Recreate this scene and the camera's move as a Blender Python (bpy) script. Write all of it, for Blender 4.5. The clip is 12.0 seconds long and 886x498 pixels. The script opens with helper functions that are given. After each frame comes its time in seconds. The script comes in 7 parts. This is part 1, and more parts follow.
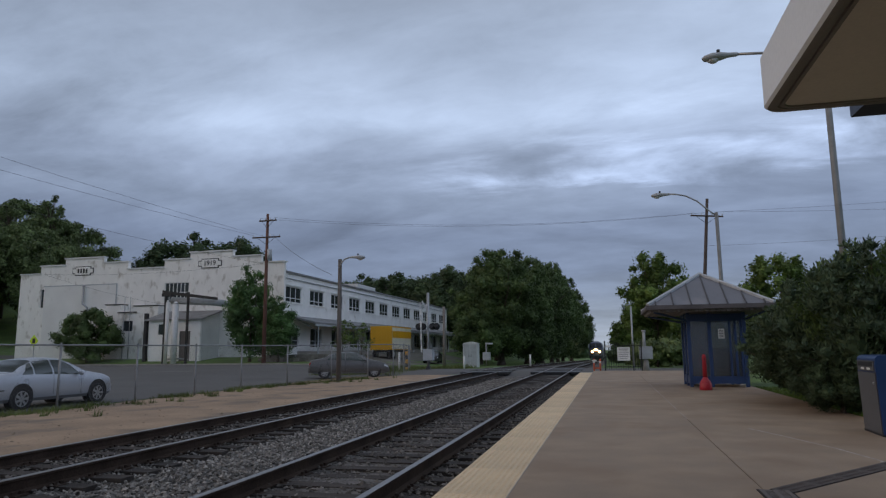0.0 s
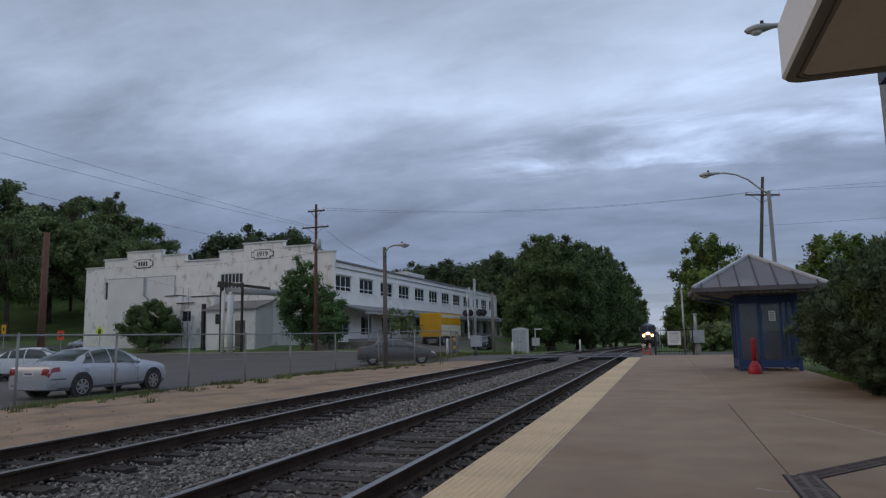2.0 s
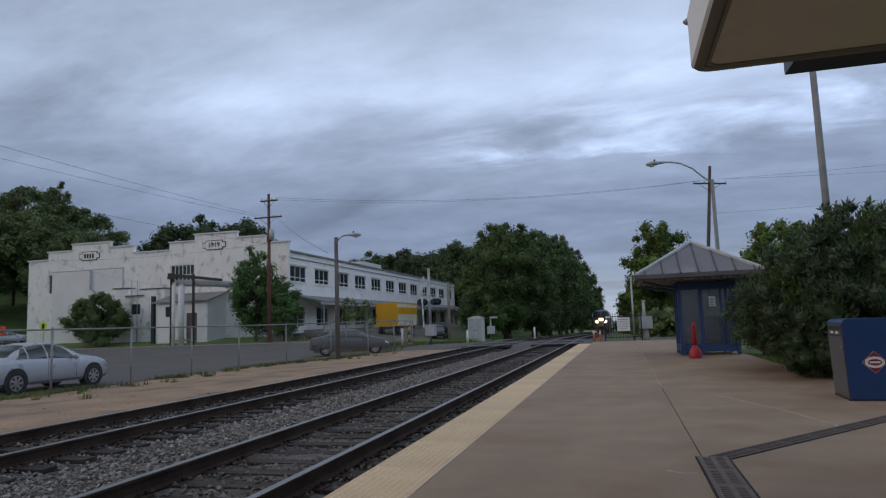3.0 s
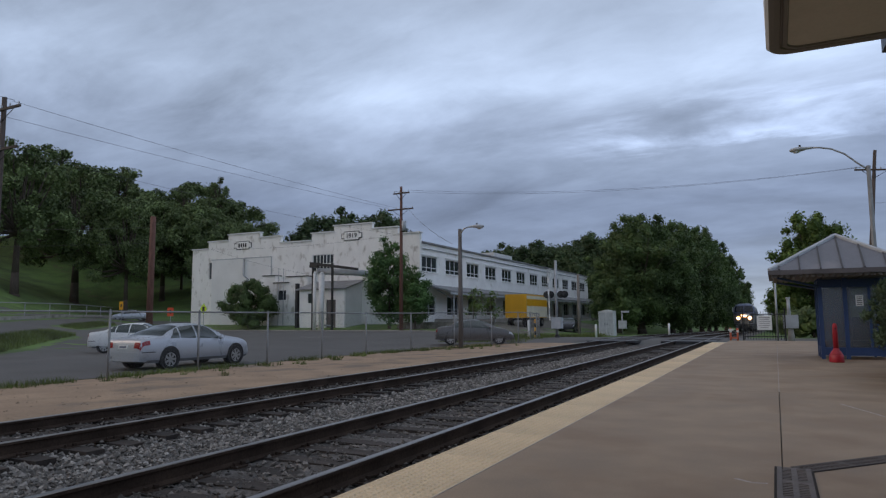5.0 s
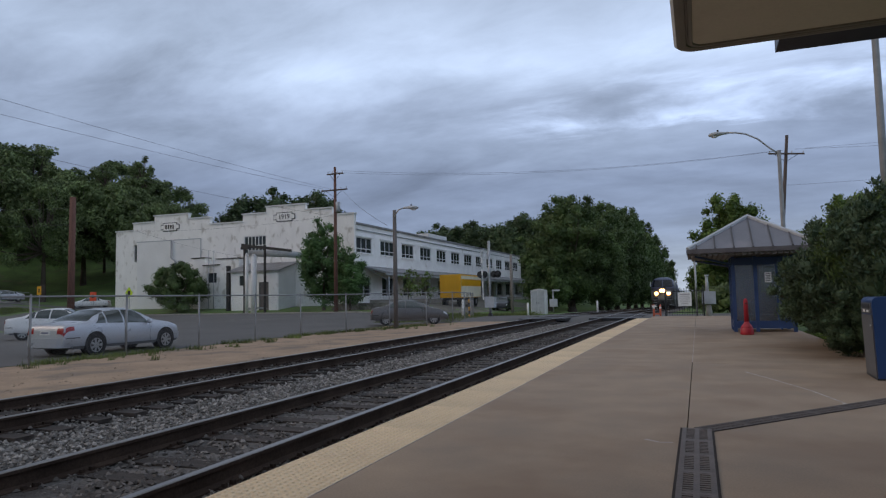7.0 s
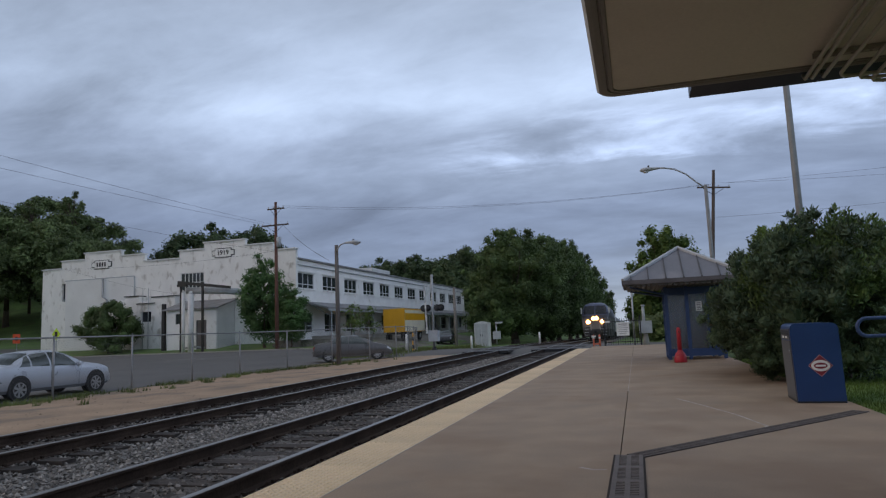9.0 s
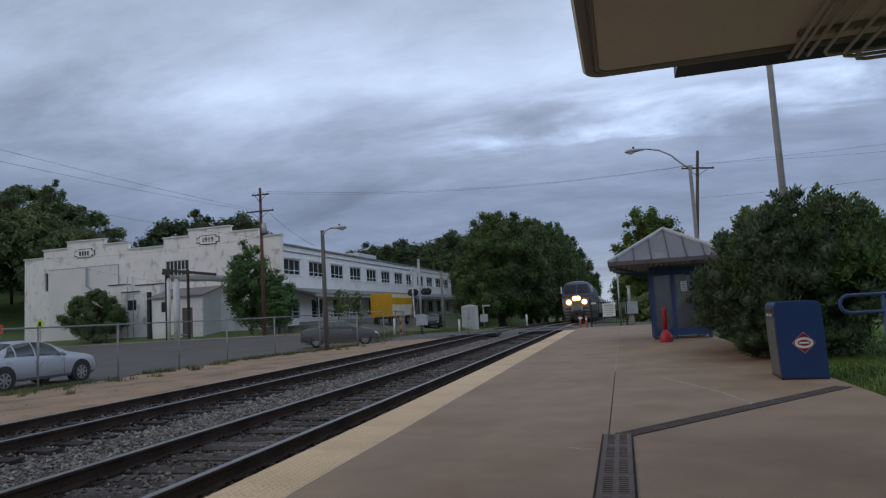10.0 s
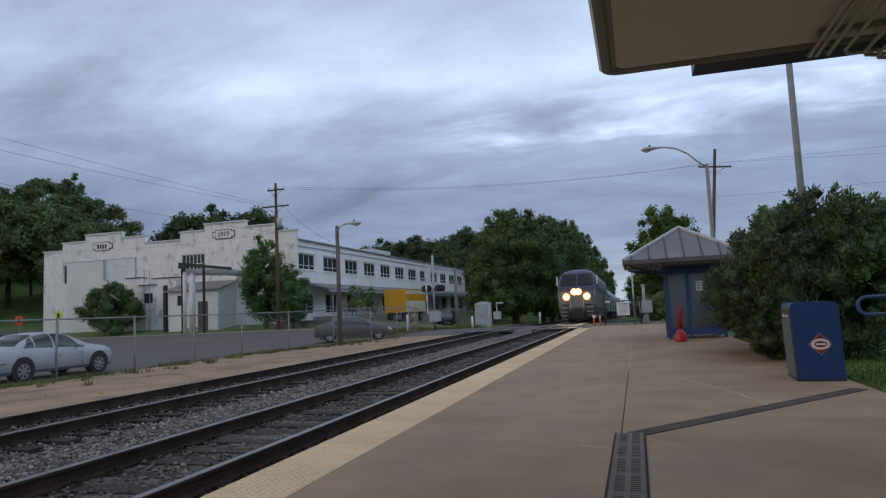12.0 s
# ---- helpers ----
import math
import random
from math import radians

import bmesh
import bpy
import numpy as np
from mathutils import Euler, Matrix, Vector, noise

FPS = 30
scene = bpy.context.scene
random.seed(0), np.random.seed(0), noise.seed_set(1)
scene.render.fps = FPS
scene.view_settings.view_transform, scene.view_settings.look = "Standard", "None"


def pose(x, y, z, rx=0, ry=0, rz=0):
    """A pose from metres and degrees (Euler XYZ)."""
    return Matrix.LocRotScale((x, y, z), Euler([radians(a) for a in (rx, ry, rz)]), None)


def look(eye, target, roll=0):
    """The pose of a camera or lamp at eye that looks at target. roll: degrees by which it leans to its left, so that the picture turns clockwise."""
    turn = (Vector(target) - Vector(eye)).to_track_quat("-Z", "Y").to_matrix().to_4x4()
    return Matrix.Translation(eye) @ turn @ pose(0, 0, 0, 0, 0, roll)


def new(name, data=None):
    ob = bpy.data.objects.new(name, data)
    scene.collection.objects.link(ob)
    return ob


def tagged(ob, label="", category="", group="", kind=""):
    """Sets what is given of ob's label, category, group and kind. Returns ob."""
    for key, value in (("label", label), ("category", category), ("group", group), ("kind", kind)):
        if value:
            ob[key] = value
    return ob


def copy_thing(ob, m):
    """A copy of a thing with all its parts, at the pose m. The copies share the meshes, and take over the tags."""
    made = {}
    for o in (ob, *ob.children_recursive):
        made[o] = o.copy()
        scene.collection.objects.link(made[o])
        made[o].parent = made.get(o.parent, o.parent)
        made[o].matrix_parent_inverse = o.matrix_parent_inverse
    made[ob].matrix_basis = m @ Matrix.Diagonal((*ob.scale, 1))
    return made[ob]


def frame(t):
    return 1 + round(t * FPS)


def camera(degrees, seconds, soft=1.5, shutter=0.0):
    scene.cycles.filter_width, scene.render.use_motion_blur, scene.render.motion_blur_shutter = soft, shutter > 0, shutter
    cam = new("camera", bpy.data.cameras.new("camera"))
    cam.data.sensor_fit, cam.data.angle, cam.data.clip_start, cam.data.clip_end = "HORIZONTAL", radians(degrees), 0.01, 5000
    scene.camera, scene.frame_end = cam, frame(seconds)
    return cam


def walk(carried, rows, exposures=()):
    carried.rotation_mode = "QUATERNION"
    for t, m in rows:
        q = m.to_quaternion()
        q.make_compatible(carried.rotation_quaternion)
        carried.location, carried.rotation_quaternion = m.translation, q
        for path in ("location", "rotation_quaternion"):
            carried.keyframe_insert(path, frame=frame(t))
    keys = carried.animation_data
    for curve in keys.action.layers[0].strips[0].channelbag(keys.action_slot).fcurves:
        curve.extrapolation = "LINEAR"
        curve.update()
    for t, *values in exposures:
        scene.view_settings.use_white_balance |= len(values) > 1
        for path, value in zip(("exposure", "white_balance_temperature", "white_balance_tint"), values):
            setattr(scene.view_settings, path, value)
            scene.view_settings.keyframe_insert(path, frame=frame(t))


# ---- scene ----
cam = camera(67.4, 12.0, 1.25)
PATH = [
    (0, (1.499, -0.107, 1.219), (1.025, 1.813, 1.517), -0.6),
    (0.5, (1.497, -0.099, 1.221), (1.067, 1.831, 1.524), -0.5),
    (1, (1.538, -0.077, 1.219), (1.048, 1.841, 1.506), -0.4),
    (1.5, (1.663, -0.06, 1.214), (1.039, 1.822, 1.483), -0.2),
    (2, (1.822, -0.003, 1.198), (1.2, 1.88, 1.459), -1.2),
    (2.5, (1.957, 0.101, 1.205), (1.461, 2.023, 1.447), -2.9),
    (2.7, (2.03, 0.121, 1.191), (1.536, 2.046, 1.416), -2.4),
    (4.5, (2.592, 0.263, 1.206), (1.929, 2.132, 1.46), -1.4),
    (5, (2.732, 0.259, 1.192), (1.846, 2.04, 1.4), -0.4),
    (5.5, (2.754, 0.159, 1.196), (1.879, 1.94, 1.442), -0.3),
    (6, (2.736, 0.111, 1.177), (1.994, 1.957, 1.373), -0.6),
    (6.5, (2.79, 0.05, 1.189), (2.076, 1.913, 1.333), -1.0),
    (6.7, (2.824, 0.045, 1.174), (2.106, 1.906, 1.311), -1.0),
    (8.3, (2.915, -0.092, 1.215), (2.312, 1.799, 1.464), -2.4),
    (8.5, (2.946, -0.1, 1.197), (2.354, 1.795, 1.442), -2.0),
    (9, (2.945, -0.078, 1.187), (2.402, 1.832, 1.43), -2.4),
    (9.5, (2.944, -0.098, 1.192), (2.441, 1.825, 1.413), -3.1),
    (10, (2.931, -0.068, 1.184), (2.424, 1.857, 1.377), -3.3),
    (10.5, (2.931, -0.079, 1.186), (2.402, 1.841, 1.366), -3.1),
    (11, (2.94, -0.085, 1.192), (2.396, 1.832, 1.366), -2.8),
    (11.5, (2.935, -0.095, 1.188), (2.388, 1.82, 1.366), -2.7),
    (12, (2.933, -0.086, 1.184), (2.385, 1.828, 1.369), -2.6),
]
walk(cam, [(t, look(eye, target, roll)) for t, eye, target, roll in PATH],
     [(0, -0.08), (1.0, -0.07), (2.5, 0.04), (4.5, 0.15), (5, 0.11), (6.5, 0.19), (8.5, 0.14), (10, 0.11), (11, 0.22), (12, 0.27)])

# ---- light ----
def sky_world():
    world = bpy.data.worlds.new("overcast_dusk")
    scene.world = world
    world.use_nodes = True
    nt = world.node_tree
    nt.nodes.clear()
    N, K = nt.nodes.new, nt.links.new

    def math_node(op, a, b=None, clamp=False):
        n = N("ShaderNodeMath")
        n.operation, n.use_clamp = op, clamp
        for i, v in enumerate((a, b)):
            if v is None:
                continue
            if isinstance(v, (int, float)):
                n.inputs[i].default_value = v
            else:
                K(v, n.inputs[i])
        return n.outputs[0]

    co = N("ShaderNodeTexCoord").outputs["Generated"]
    xyz = N("ShaderNodeSeparateXYZ")
    K(co, xyz.inputs[0])
    z = math_node("MAXIMUM", xyz.outputs[2], 0.0)
    far = math_node("ADD", z, 0.24)
    plane = N("ShaderNodeCombineXYZ")
    K(math_node("DIVIDE", xyz.outputs[0], far), plane.inputs[0])
    K(math_node("DIVIDE", xyz.outputs[1], far), plane.inputs[1])

    def noise_tex(scale, detail, rough, stretch=(1, 1, 1)):
        m = N("ShaderNodeMapping")
        m.inputs["Scale"].default_value = stretch
        m.inputs["Location"].default_value = (3.1, 1.7, 0.4)
        K(plane.outputs[0], m.inputs[0])
        n = N("ShaderNodeTexNoise")
        n.inputs["Scale"].default_value, n.inputs["Detail"].default_value, n.inputs["Roughness"].default_value = scale, detail, rough
        n.inputs["Distortion"].default_value = 0.35
        K(m.outputs[0], n.inputs["Vector"])
        return n.outputs[0]

    big = noise_tex(0.75, 4, 0.5)
    mid = noise_tex(2.1, 8, 0.56, (0.75, 1.25, 1))
    fine = noise_tex(6.0, 8, 0.62, (0.7, 1.2, 1))
    wisp = noise_tex(4.2, 9, 0.6, (0.45, 1.5, 1))

    def span(v, a, b):
        m = N("ShaderNodeMapRange")
        m.interpolation_type = "SMOOTHSTEP"
        K(v, m.inputs[0])
        m.inputs[1].default_value, m.inputs[2].default_value = a, b
        return m.outputs[0]

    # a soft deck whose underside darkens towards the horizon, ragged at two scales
    shift = math_node("ADD", math_node("MULTIPLY", math_node("SUBTRACT", big, 0.5), 0.22),
                      math_node("MULTIPLY", math_node("SUBTRACT", mid, 0.5), 0.16))
    level = math_node("ADD", z, math_node("MULTIPLY", shift, math_node("ADD", math_node("MULTIPLY", z, 1.2), 0.2)))
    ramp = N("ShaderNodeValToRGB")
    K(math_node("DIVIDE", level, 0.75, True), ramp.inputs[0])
    # the last two stops darken the unseen sky overhead, to dim the ground light
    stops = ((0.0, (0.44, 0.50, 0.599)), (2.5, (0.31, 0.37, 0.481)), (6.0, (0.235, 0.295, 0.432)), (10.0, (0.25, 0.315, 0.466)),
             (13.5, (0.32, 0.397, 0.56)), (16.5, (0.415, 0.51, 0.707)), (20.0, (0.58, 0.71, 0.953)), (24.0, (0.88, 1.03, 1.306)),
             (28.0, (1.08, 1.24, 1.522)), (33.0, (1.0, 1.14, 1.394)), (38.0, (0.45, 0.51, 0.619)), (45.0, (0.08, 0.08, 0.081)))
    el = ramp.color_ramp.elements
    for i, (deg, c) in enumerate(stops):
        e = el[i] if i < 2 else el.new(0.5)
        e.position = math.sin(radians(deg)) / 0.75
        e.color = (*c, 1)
    gain = math_node("ADD", 1.0, math_node("ADD", math_node("MULTIPLY", math_node("SUBTRACT", mid, 0.5), 1.0),
                                           math_node("MULTIPLY", math_node("SUBTRACT", fine, 0.5), 0.38)))
    # the deck is thicker towards the west, and torn open low over the line
    gain = math_node("ADD", gain, math_node("MULTIPLY", math_node("MULTIPLY", xyz.outputs[0], z), 0.9))
    edge = math_node("ADD", z, math_node("MULTIPLY", math_node("SUBTRACT", wisp, 0.5), 0.11))
    tear = math_node("MULTIPLY", span(edge, 0.222, 0.247), math_node("SUBTRACT", 1.0, span(edge, 0.248, 0.305)))
    tear = math_node("MULTIPLY", tear, math_node("MULTIPLY", span(xyz.outputs[0], -0.32, -0.16), span(mid, 0.34, 0.58)))
    gain = math_node("ADD", gain, math_node("MULTIPLY", tear, 0.85))
    lit = N("ShaderNodeVectorMath")
    lit.operation = "SCALE"
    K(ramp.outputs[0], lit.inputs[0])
    K(gain, lit.inputs["Scale"])
    blue = N("ShaderNodeTexSky")
    blue.sky_type, blue.sun_disc = "NISHITA", False
    blue.sun_elevation, blue.sun_rotation = radians(12), radians(-115)
    sky = N("ShaderNodeVectorMath")
    sky.operation = "SCALE"
    K(blue.outputs[0], sky.inputs[0])
    sky.inputs["Scale"].default_value = 0.05
    mix = N("ShaderNodeMix")
    mix.data_type = "RGBA"
    mix.inputs["Factor"].default_value = 0.92
    K(sky.outputs[0], mix.inputs[6])
    K(lit.outputs[0], mix.inputs[7])
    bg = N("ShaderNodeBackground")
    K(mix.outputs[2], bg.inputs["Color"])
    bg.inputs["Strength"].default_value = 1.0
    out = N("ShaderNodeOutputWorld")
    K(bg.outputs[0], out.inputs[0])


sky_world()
sun = new("sun", bpy.data.lights.new("sun", "SUN"))
sun.data.energy, sun.data.angle, sun.data.color = 0.85, radians(50), (1.0, 0.74, 0.54)
sun.matrix_world = look((-30, -14, 12), (0, 0, 0))


# ---- materials ----
MATS = {}


def surf(name, base, rough=0.7, metal=0.0, var=0.25, scale=3.0, fine=40.0, bump=0.15, stain=None, stain_at=0.55, stain_scale=0.8,
         stretch=(1, 1, 1), emit=0.0, each=0.0, spec=0.5, depth=0.01):
    """A surface with grain and mottling at two scales, stains of a second colour, and a fine relief."""
    if name in MATS:
        return MATS[name]
    mat = bpy.data.materials.new(name)
    mat.use_nodes = True
    nt = mat.node_tree
    N, K = nt.nodes.new, nt.links.new
    bsdf = nt.nodes["Principled BSDF"]
    bsdf.inputs["Metallic"].default_value = metal
    bsdf.inputs["Specular IOR Level"].default_value = spec
    co = N("ShaderNodeTexCoord")
    mp = N("ShaderNodeMapping")
    mp.inputs["Scale"].default_value = stretch
    K(co.outputs["Object"], mp.inputs[0])

    def tex(s, d=4):
        n = N("ShaderNodeTexNoise")
        n.inputs["Scale"].default_value, n.inputs["Detail"].default_value = s, d
        K(mp.outputs[0], n.inputs["Vector"])
        return n.outputs[0]

    def blend(kind, fac, a, b):
        m = N("ShaderNodeMix")
        m.data_type, m.blend_type = "RGBA", kind
        for sock, v in ((m.inputs["Factor"], fac), (m.inputs[6], a), (m.inputs[7], b)):
            if isinstance(v, tuple):
                sock.default_value = (*v, 1)
            elif isinstance(v, (int, float)):
                sock.default_value = v
            else:
                K(v, sock)
        return m.outputs[2]

    coarse, grain = tex(scale), tex(fine, 3)
    lo = tuple(c * (1 - var) for c in base)
    hi = tuple(min(1, c * (1 + var)) for c in base)
    sp = N("ShaderNodeMapRange")
    K(coarse, sp.inputs[0])
    sp.inputs[1].default_value, sp.inputs[2].default_value = 0.3, 0.7
    col = blend("MIX", sp.outputs[0], lo, hi)
    gr = N("ShaderNodeMapRange")
    K(grain, gr.inputs[0])
    gr.inputs[1].default_value, gr.inputs[2].default_value, gr.inputs[3].default_value, gr.inputs[4].default_value = 0.3, 0.7, 1 - var * 0.6, 1 + var * 0.6
    sc = N("ShaderNodeVectorMath")
    sc.operation = "SCALE"
    K(col, sc.inputs[0])
    K(gr.outputs[0], sc.inputs["Scale"])
    col = sc.outputs[0]
    if stain:
        st = tex(stain_scale, 8)
        r = N("ShaderNodeMapRange")
        K(st, r.inputs[0])
        r.inputs[1].default_value, r.inputs[2].default_value = stain_at, stain_at + 0.14
        col = blend("MIX", r.outputs[0], col, stain)
    if each:
        info = N("ShaderNodeObjectInfo")
        r = N("ShaderNodeMapRange")
        K(info.outputs["Random"], r.inputs[0])
        r.inputs[3].default_value, r.inputs[4].default_value = 1 - each, 1 + each
        s2 = N("ShaderNodeVectorMath")
        s2.operation = "SCALE"
        K(col, s2.inputs[0])
        K(r.outputs[0], s2.inputs["Scale"])
        col = s2.outputs[0]
    K(col, bsdf.inputs["Base Color"])
    rr = N("ShaderNodeMapRange")
    K(coarse, rr.inputs[0])
    rr.inputs[3].default_value, rr.inputs[4].default_value = max(0.02, rough - 0.12), min(1, rough + 0.12)
    K(rr.outputs[0], bsdf.inputs["Roughness"])
    if bump:
        b = N("ShaderNodeBump")
        b.inputs["Strength"].default_value, b.inputs["Distance"].default_value = bump, depth
        K(grain, b.inputs["Height"])
        K(b.outputs[0], bsdf.inputs["Normal"])
    if emit:
        bsdf.inputs["Emission Color"].default_value = (*base, 1)
        bsdf.inputs["Emission Strength"].default_value = emit
    MATS[name] = mat
    return mat


def leaf_mat(name, base, spread=0.32):
    """Leaves: a colour of its own for each leaf or clump, a little light through them."""
    mat = bpy.data.materials.new(name)
    mat.use_nodes = True
    nt = mat.node_tree
    N, K = nt.nodes.new, nt.links.new
    bsdf = nt.nodes["Principled BSDF"]
    geo = N("ShaderNodeNewGeometry")
    ramp = N("ShaderNodeValToRGB")
    K(geo.outputs["Random Per Island"], ramp.inputs[0])
    ramp.color_ramp.elements[0].color = (*[c * (1 - spread) for c in base], 1)
    ramp.color_ramp.elements[1].color = (base[0] * (1 + spread * 1.3), base[1] * (1 + spread), base[2] * (1 + spread * 0.6), 1)
    co = N("ShaderNodeTexCoord")
    n = N("ShaderNodeTexNoise")
    n.inputs["Scale"].default_value = 0.35
    K(co.outputs["Object"], n.inputs["Vector"])
    r = N("ShaderNodeMapRange")
    K(n.outputs[0], r.inputs[0])
    r.inputs[1].default_value, r.inputs[2].default_value, r.inputs[3].default_value, r.inputs[4].default_value = 0.32, 0.68, 0.55, 1.4
    s = N("ShaderNodeVectorMath")
    s.operation = "SCALE"
    K(ramp.outputs[0], s.inputs[0])
    K(r.outputs[0], s.inputs["Scale"])
    K(s.outputs[0], bsdf.inputs["Base Color"])
    bsdf.inputs["Roughness"].default_value = 0.6
    bsdf.inputs["Specular IOR Level"].default_value = 0.25
    MATS[name] = mat
    return mat


def stone_mat(name, base):
    """Crushed stone: every stone has a shade of its own."""
    mat = bpy.data.materials.new(name)
    mat.use_nodes = True
    nt = mat.node_tree
    N, K = nt.nodes.new, nt.links.new
    bsdf = nt.nodes["Principled BSDF"]
    ramp = N("ShaderNodeValToRGB")
    K(N("ShaderNodeNewGeometry").outputs["Random Per Island"], ramp.inputs[0])
    for i, (at, k) in enumerate(((0.0, 0.35), (0.55, 0.85), (0.85, 1.25), (1.0, 1.85))):
        e = ramp.color_ramp.elements[i] if i < 2 else ramp.color_ramp.elements.new(0.9)
        e.position, e.color = at, (*[min(1, c * k) for c in base], 1)
    K(ramp.outputs[0], bsdf.inputs["Base Color"])
    bsdf.inputs["Roughness"].default_value = 0.9
    MATS[name] = mat
    return mat


def glass_mat(name, tint=(0.05, 0.06, 0.07), rough=0.05):
    """Dark window glass, seen against an unlit inside."""
    mat = bpy.data.materials.new(name)
    mat.use_nodes = True
    b = mat.node_tree.nodes["Principled BSDF"]
    b.inputs["Base Color"].default_value = (*tint, 1)
    b.inputs["Roughness"].default_value = rough
    b.inputs["Specular IOR Level"].default_value = 0.9
    MATS[name] = mat
    return mat


def clear_glass(name):
    mat = bpy.data.materials.new(name)
    mat.use_nodes = True
    nt = mat.node_tree
    nt.nodes.clear()
    tr, gl, mx, out = (nt.nodes.new(k) for k in ("ShaderNodeBsdfTransparent", "ShaderNodeBsdfGlossy", "ShaderNodeMixShader", "ShaderNodeOutputMaterial"))
    tr.inputs[0].default_value = (0.62, 0.67, 0.7, 1)
    gl.inputs["Roughness"].default_value = 0.4
    mx.inputs[0].default_value = 0.16
    nt.links.new(tr.outputs[0], mx.inputs[1])
    nt.links.new(gl.outputs[0], mx.inputs[2])
    nt.links.new(mx.outputs[0], out.inputs[0])
    MATS[name] = mat
    return mat


def lamp_mat(name, colour, strength):
    mat = bpy.data.materials.new(name)
    mat.use_nodes = True
    b = mat.node_tree.nodes["Principled BSDF"]
    b.inputs["Base Color"].default_value = (*colour, 1)
    b.inputs["Emission Color"].default_value = (*colour, 1)
    b.inputs["Emission Strength"].default_value = strength
    MATS[name] = mat
    return mat


CONCRETE = surf("platform_concrete", (0.305, 0.222, 0.148), 0.75, var=0.17, scale=1.3, fine=70, bump=0.14, stain=(0.258, 0.178, 0.114), stain_at=0.49, stain_scale=0.8, each=0.05)
CONCRETE_RAW = surf("weathered_concrete", (0.33, 0.31, 0.28), 0.85, var=0.2, scale=2, fine=60, stain=(0.18, 0.16, 0.14))
TACTILE = surf("tactile_yellow", (0.69, 0.535, 0.345), 0.7, var=0.12, scale=1.2, fine=70, stain=(0.37, 0.28, 0.17), stain_at=0.6, stain_scale=2.0, each=0.08)
BALLAST = surf("ballast_bed", (0.115, 0.105, 0.098), 0.95, var=0.5, scale=2.5, fine=26, bump=0.9, stain=(0.06, 0.05, 0.043), stain_scale=0.9, depth=0.05)
STONE = stone_mat("ballast_stone", (0.235, 0.218, 0.198))
STONE_DIRTY = stone_mat("fouled_stone", (0.15, 0.133, 0.118))
DIRT = surf("sandy_dirt", (0.33, 0.23, 0.15), 0.95, var=0.2, scale=0.8, fine=18, bump=0.5, stain=(0.19, 0.145, 0.105), stain_at=0.52, stain_scale=0.6, depth=0.03)
ASPHALT = surf("worn_asphalt", (0.10, 0.097, 0.092), 0.85, var=0.2, scale=0.35, fine=30, bump=0.2, stain=(0.085, 0.081, 0.076), stain_scale=0.25)
GRASS_GROUND = surf("grass_ground", (0.10, 0.168, 0.04), 0.95, var=0.4, scale=0.25, fine=8, bump=0.6, stain=(0.115, 0.125, 0.05), stain_at=0.58, stain_scale=0.3, depth=0.05)
RAIL_SIDE = surf("rusted_rail", (0.05, 0.035, 0.027), 0.95, 0.0, var=0.35, scale=2, fine=50, bump=0.2, spec=0.12)
RAIL_TOP = surf("polished_rail", (0.27, 0.25, 0.235), 0.38, 1.0, var=0.15, scale=1.5, fine=60, bump=0.02)
TIE = surf("creosoted_tie", (0.04, 0.032, 0.027), 0.95, var=0.45, scale=5, fine=30, bump=0.5, stretch=(0.4, 2, 2), each=0.3)
WHITEWALL = surf("peeling_white_paint", (0.84, 0.825, 0.79), 0.8, var=0.06, scale=0.9, fine=22, bump=0.15, stain=(0.50, 0.47, 0.42), stain_at=0.555, stain_scale=1.5, stretch=(1, 1, 0.6))
WHITEWALL_B = surf("white_painted_brick", (0.88, 0.87, 0.85), 0.75, var=0.06, scale=0.7, fine=20, bump=0.15, stain=(0.55, 0.52, 0.46), stain_at=0.62, stain_scale=0.9)
GREYWALL = surf("grey_panel", (0.64, 0.645, 0.635), 0.75, var=0.08, scale=0.8, fine=20, stain=(0.40, 0.40, 0.39), stain_at=0.62)
ROOFING = surf("dull_roofing", (0.22, 0.22, 0.225), 0.7, var=0.25, scale=0.7, fine=15, stain=(0.15, 0.14, 0.135))
DARKMETAL = surf("dark_metal", (0.03, 0.03, 0.033), 0.55, 0.3, var=0.3, scale=4, fine=50, bump=0.05)
GALV = surf("galvanised_steel", (0.38, 0.39, 0.40), 0.5, 0.7, var=0.15, scale=4, fine=60, bump=0.04)
FENCE_STEEL = surf("dull_galvanised_fence", (0.27, 0.275, 0.28), 0.6, 0.5, var=0.15, scale=4, fine=60, bump=0.04)
GREYPAINT = surf("grey_painted_steel", (0.42, 0.44, 0.46), 0.55, 0.1, var=0.12, scale=3, fine=50, bump=0.05, stain=(0.28, 0.27, 0.26), stain_at=0.66)
WOODPOLE = surf("weathered_pole_wood", (0.085, 0.065, 0.055), 0.9, var=0.35, scale=3, fine=30, bump=0.5, stretch=(6, 6, 0.5))
LAMPPOST = surf("weathered_lamp_post", (0.23, 0.235, 0.235), 0.6, 0.3, var=0.15, scale=4, fine=50, bump=0.05)
REDWOOD = surf("red_brown_pole_wood", (0.14, 0.066, 0.048), 0.9, var=0.3, scale=3, fine=30, bump=0.5, stretch=(6, 6, 0.5))
GREYWOOD = surf("grey_pole_wood", (0.21, 0.185, 0.165), 0.9, var=0.3, scale=3, fine=30, bump=0.5, stretch=(6, 6, 0.5))
SOFFIT = surf("soffit_panel", (0.60, 0.54, 0.47), 0.7, var=0.06, scale=0.6, fine=40, bump=0.03, stain=(0.52, 0.465, 0.40), stain_at=0.62)
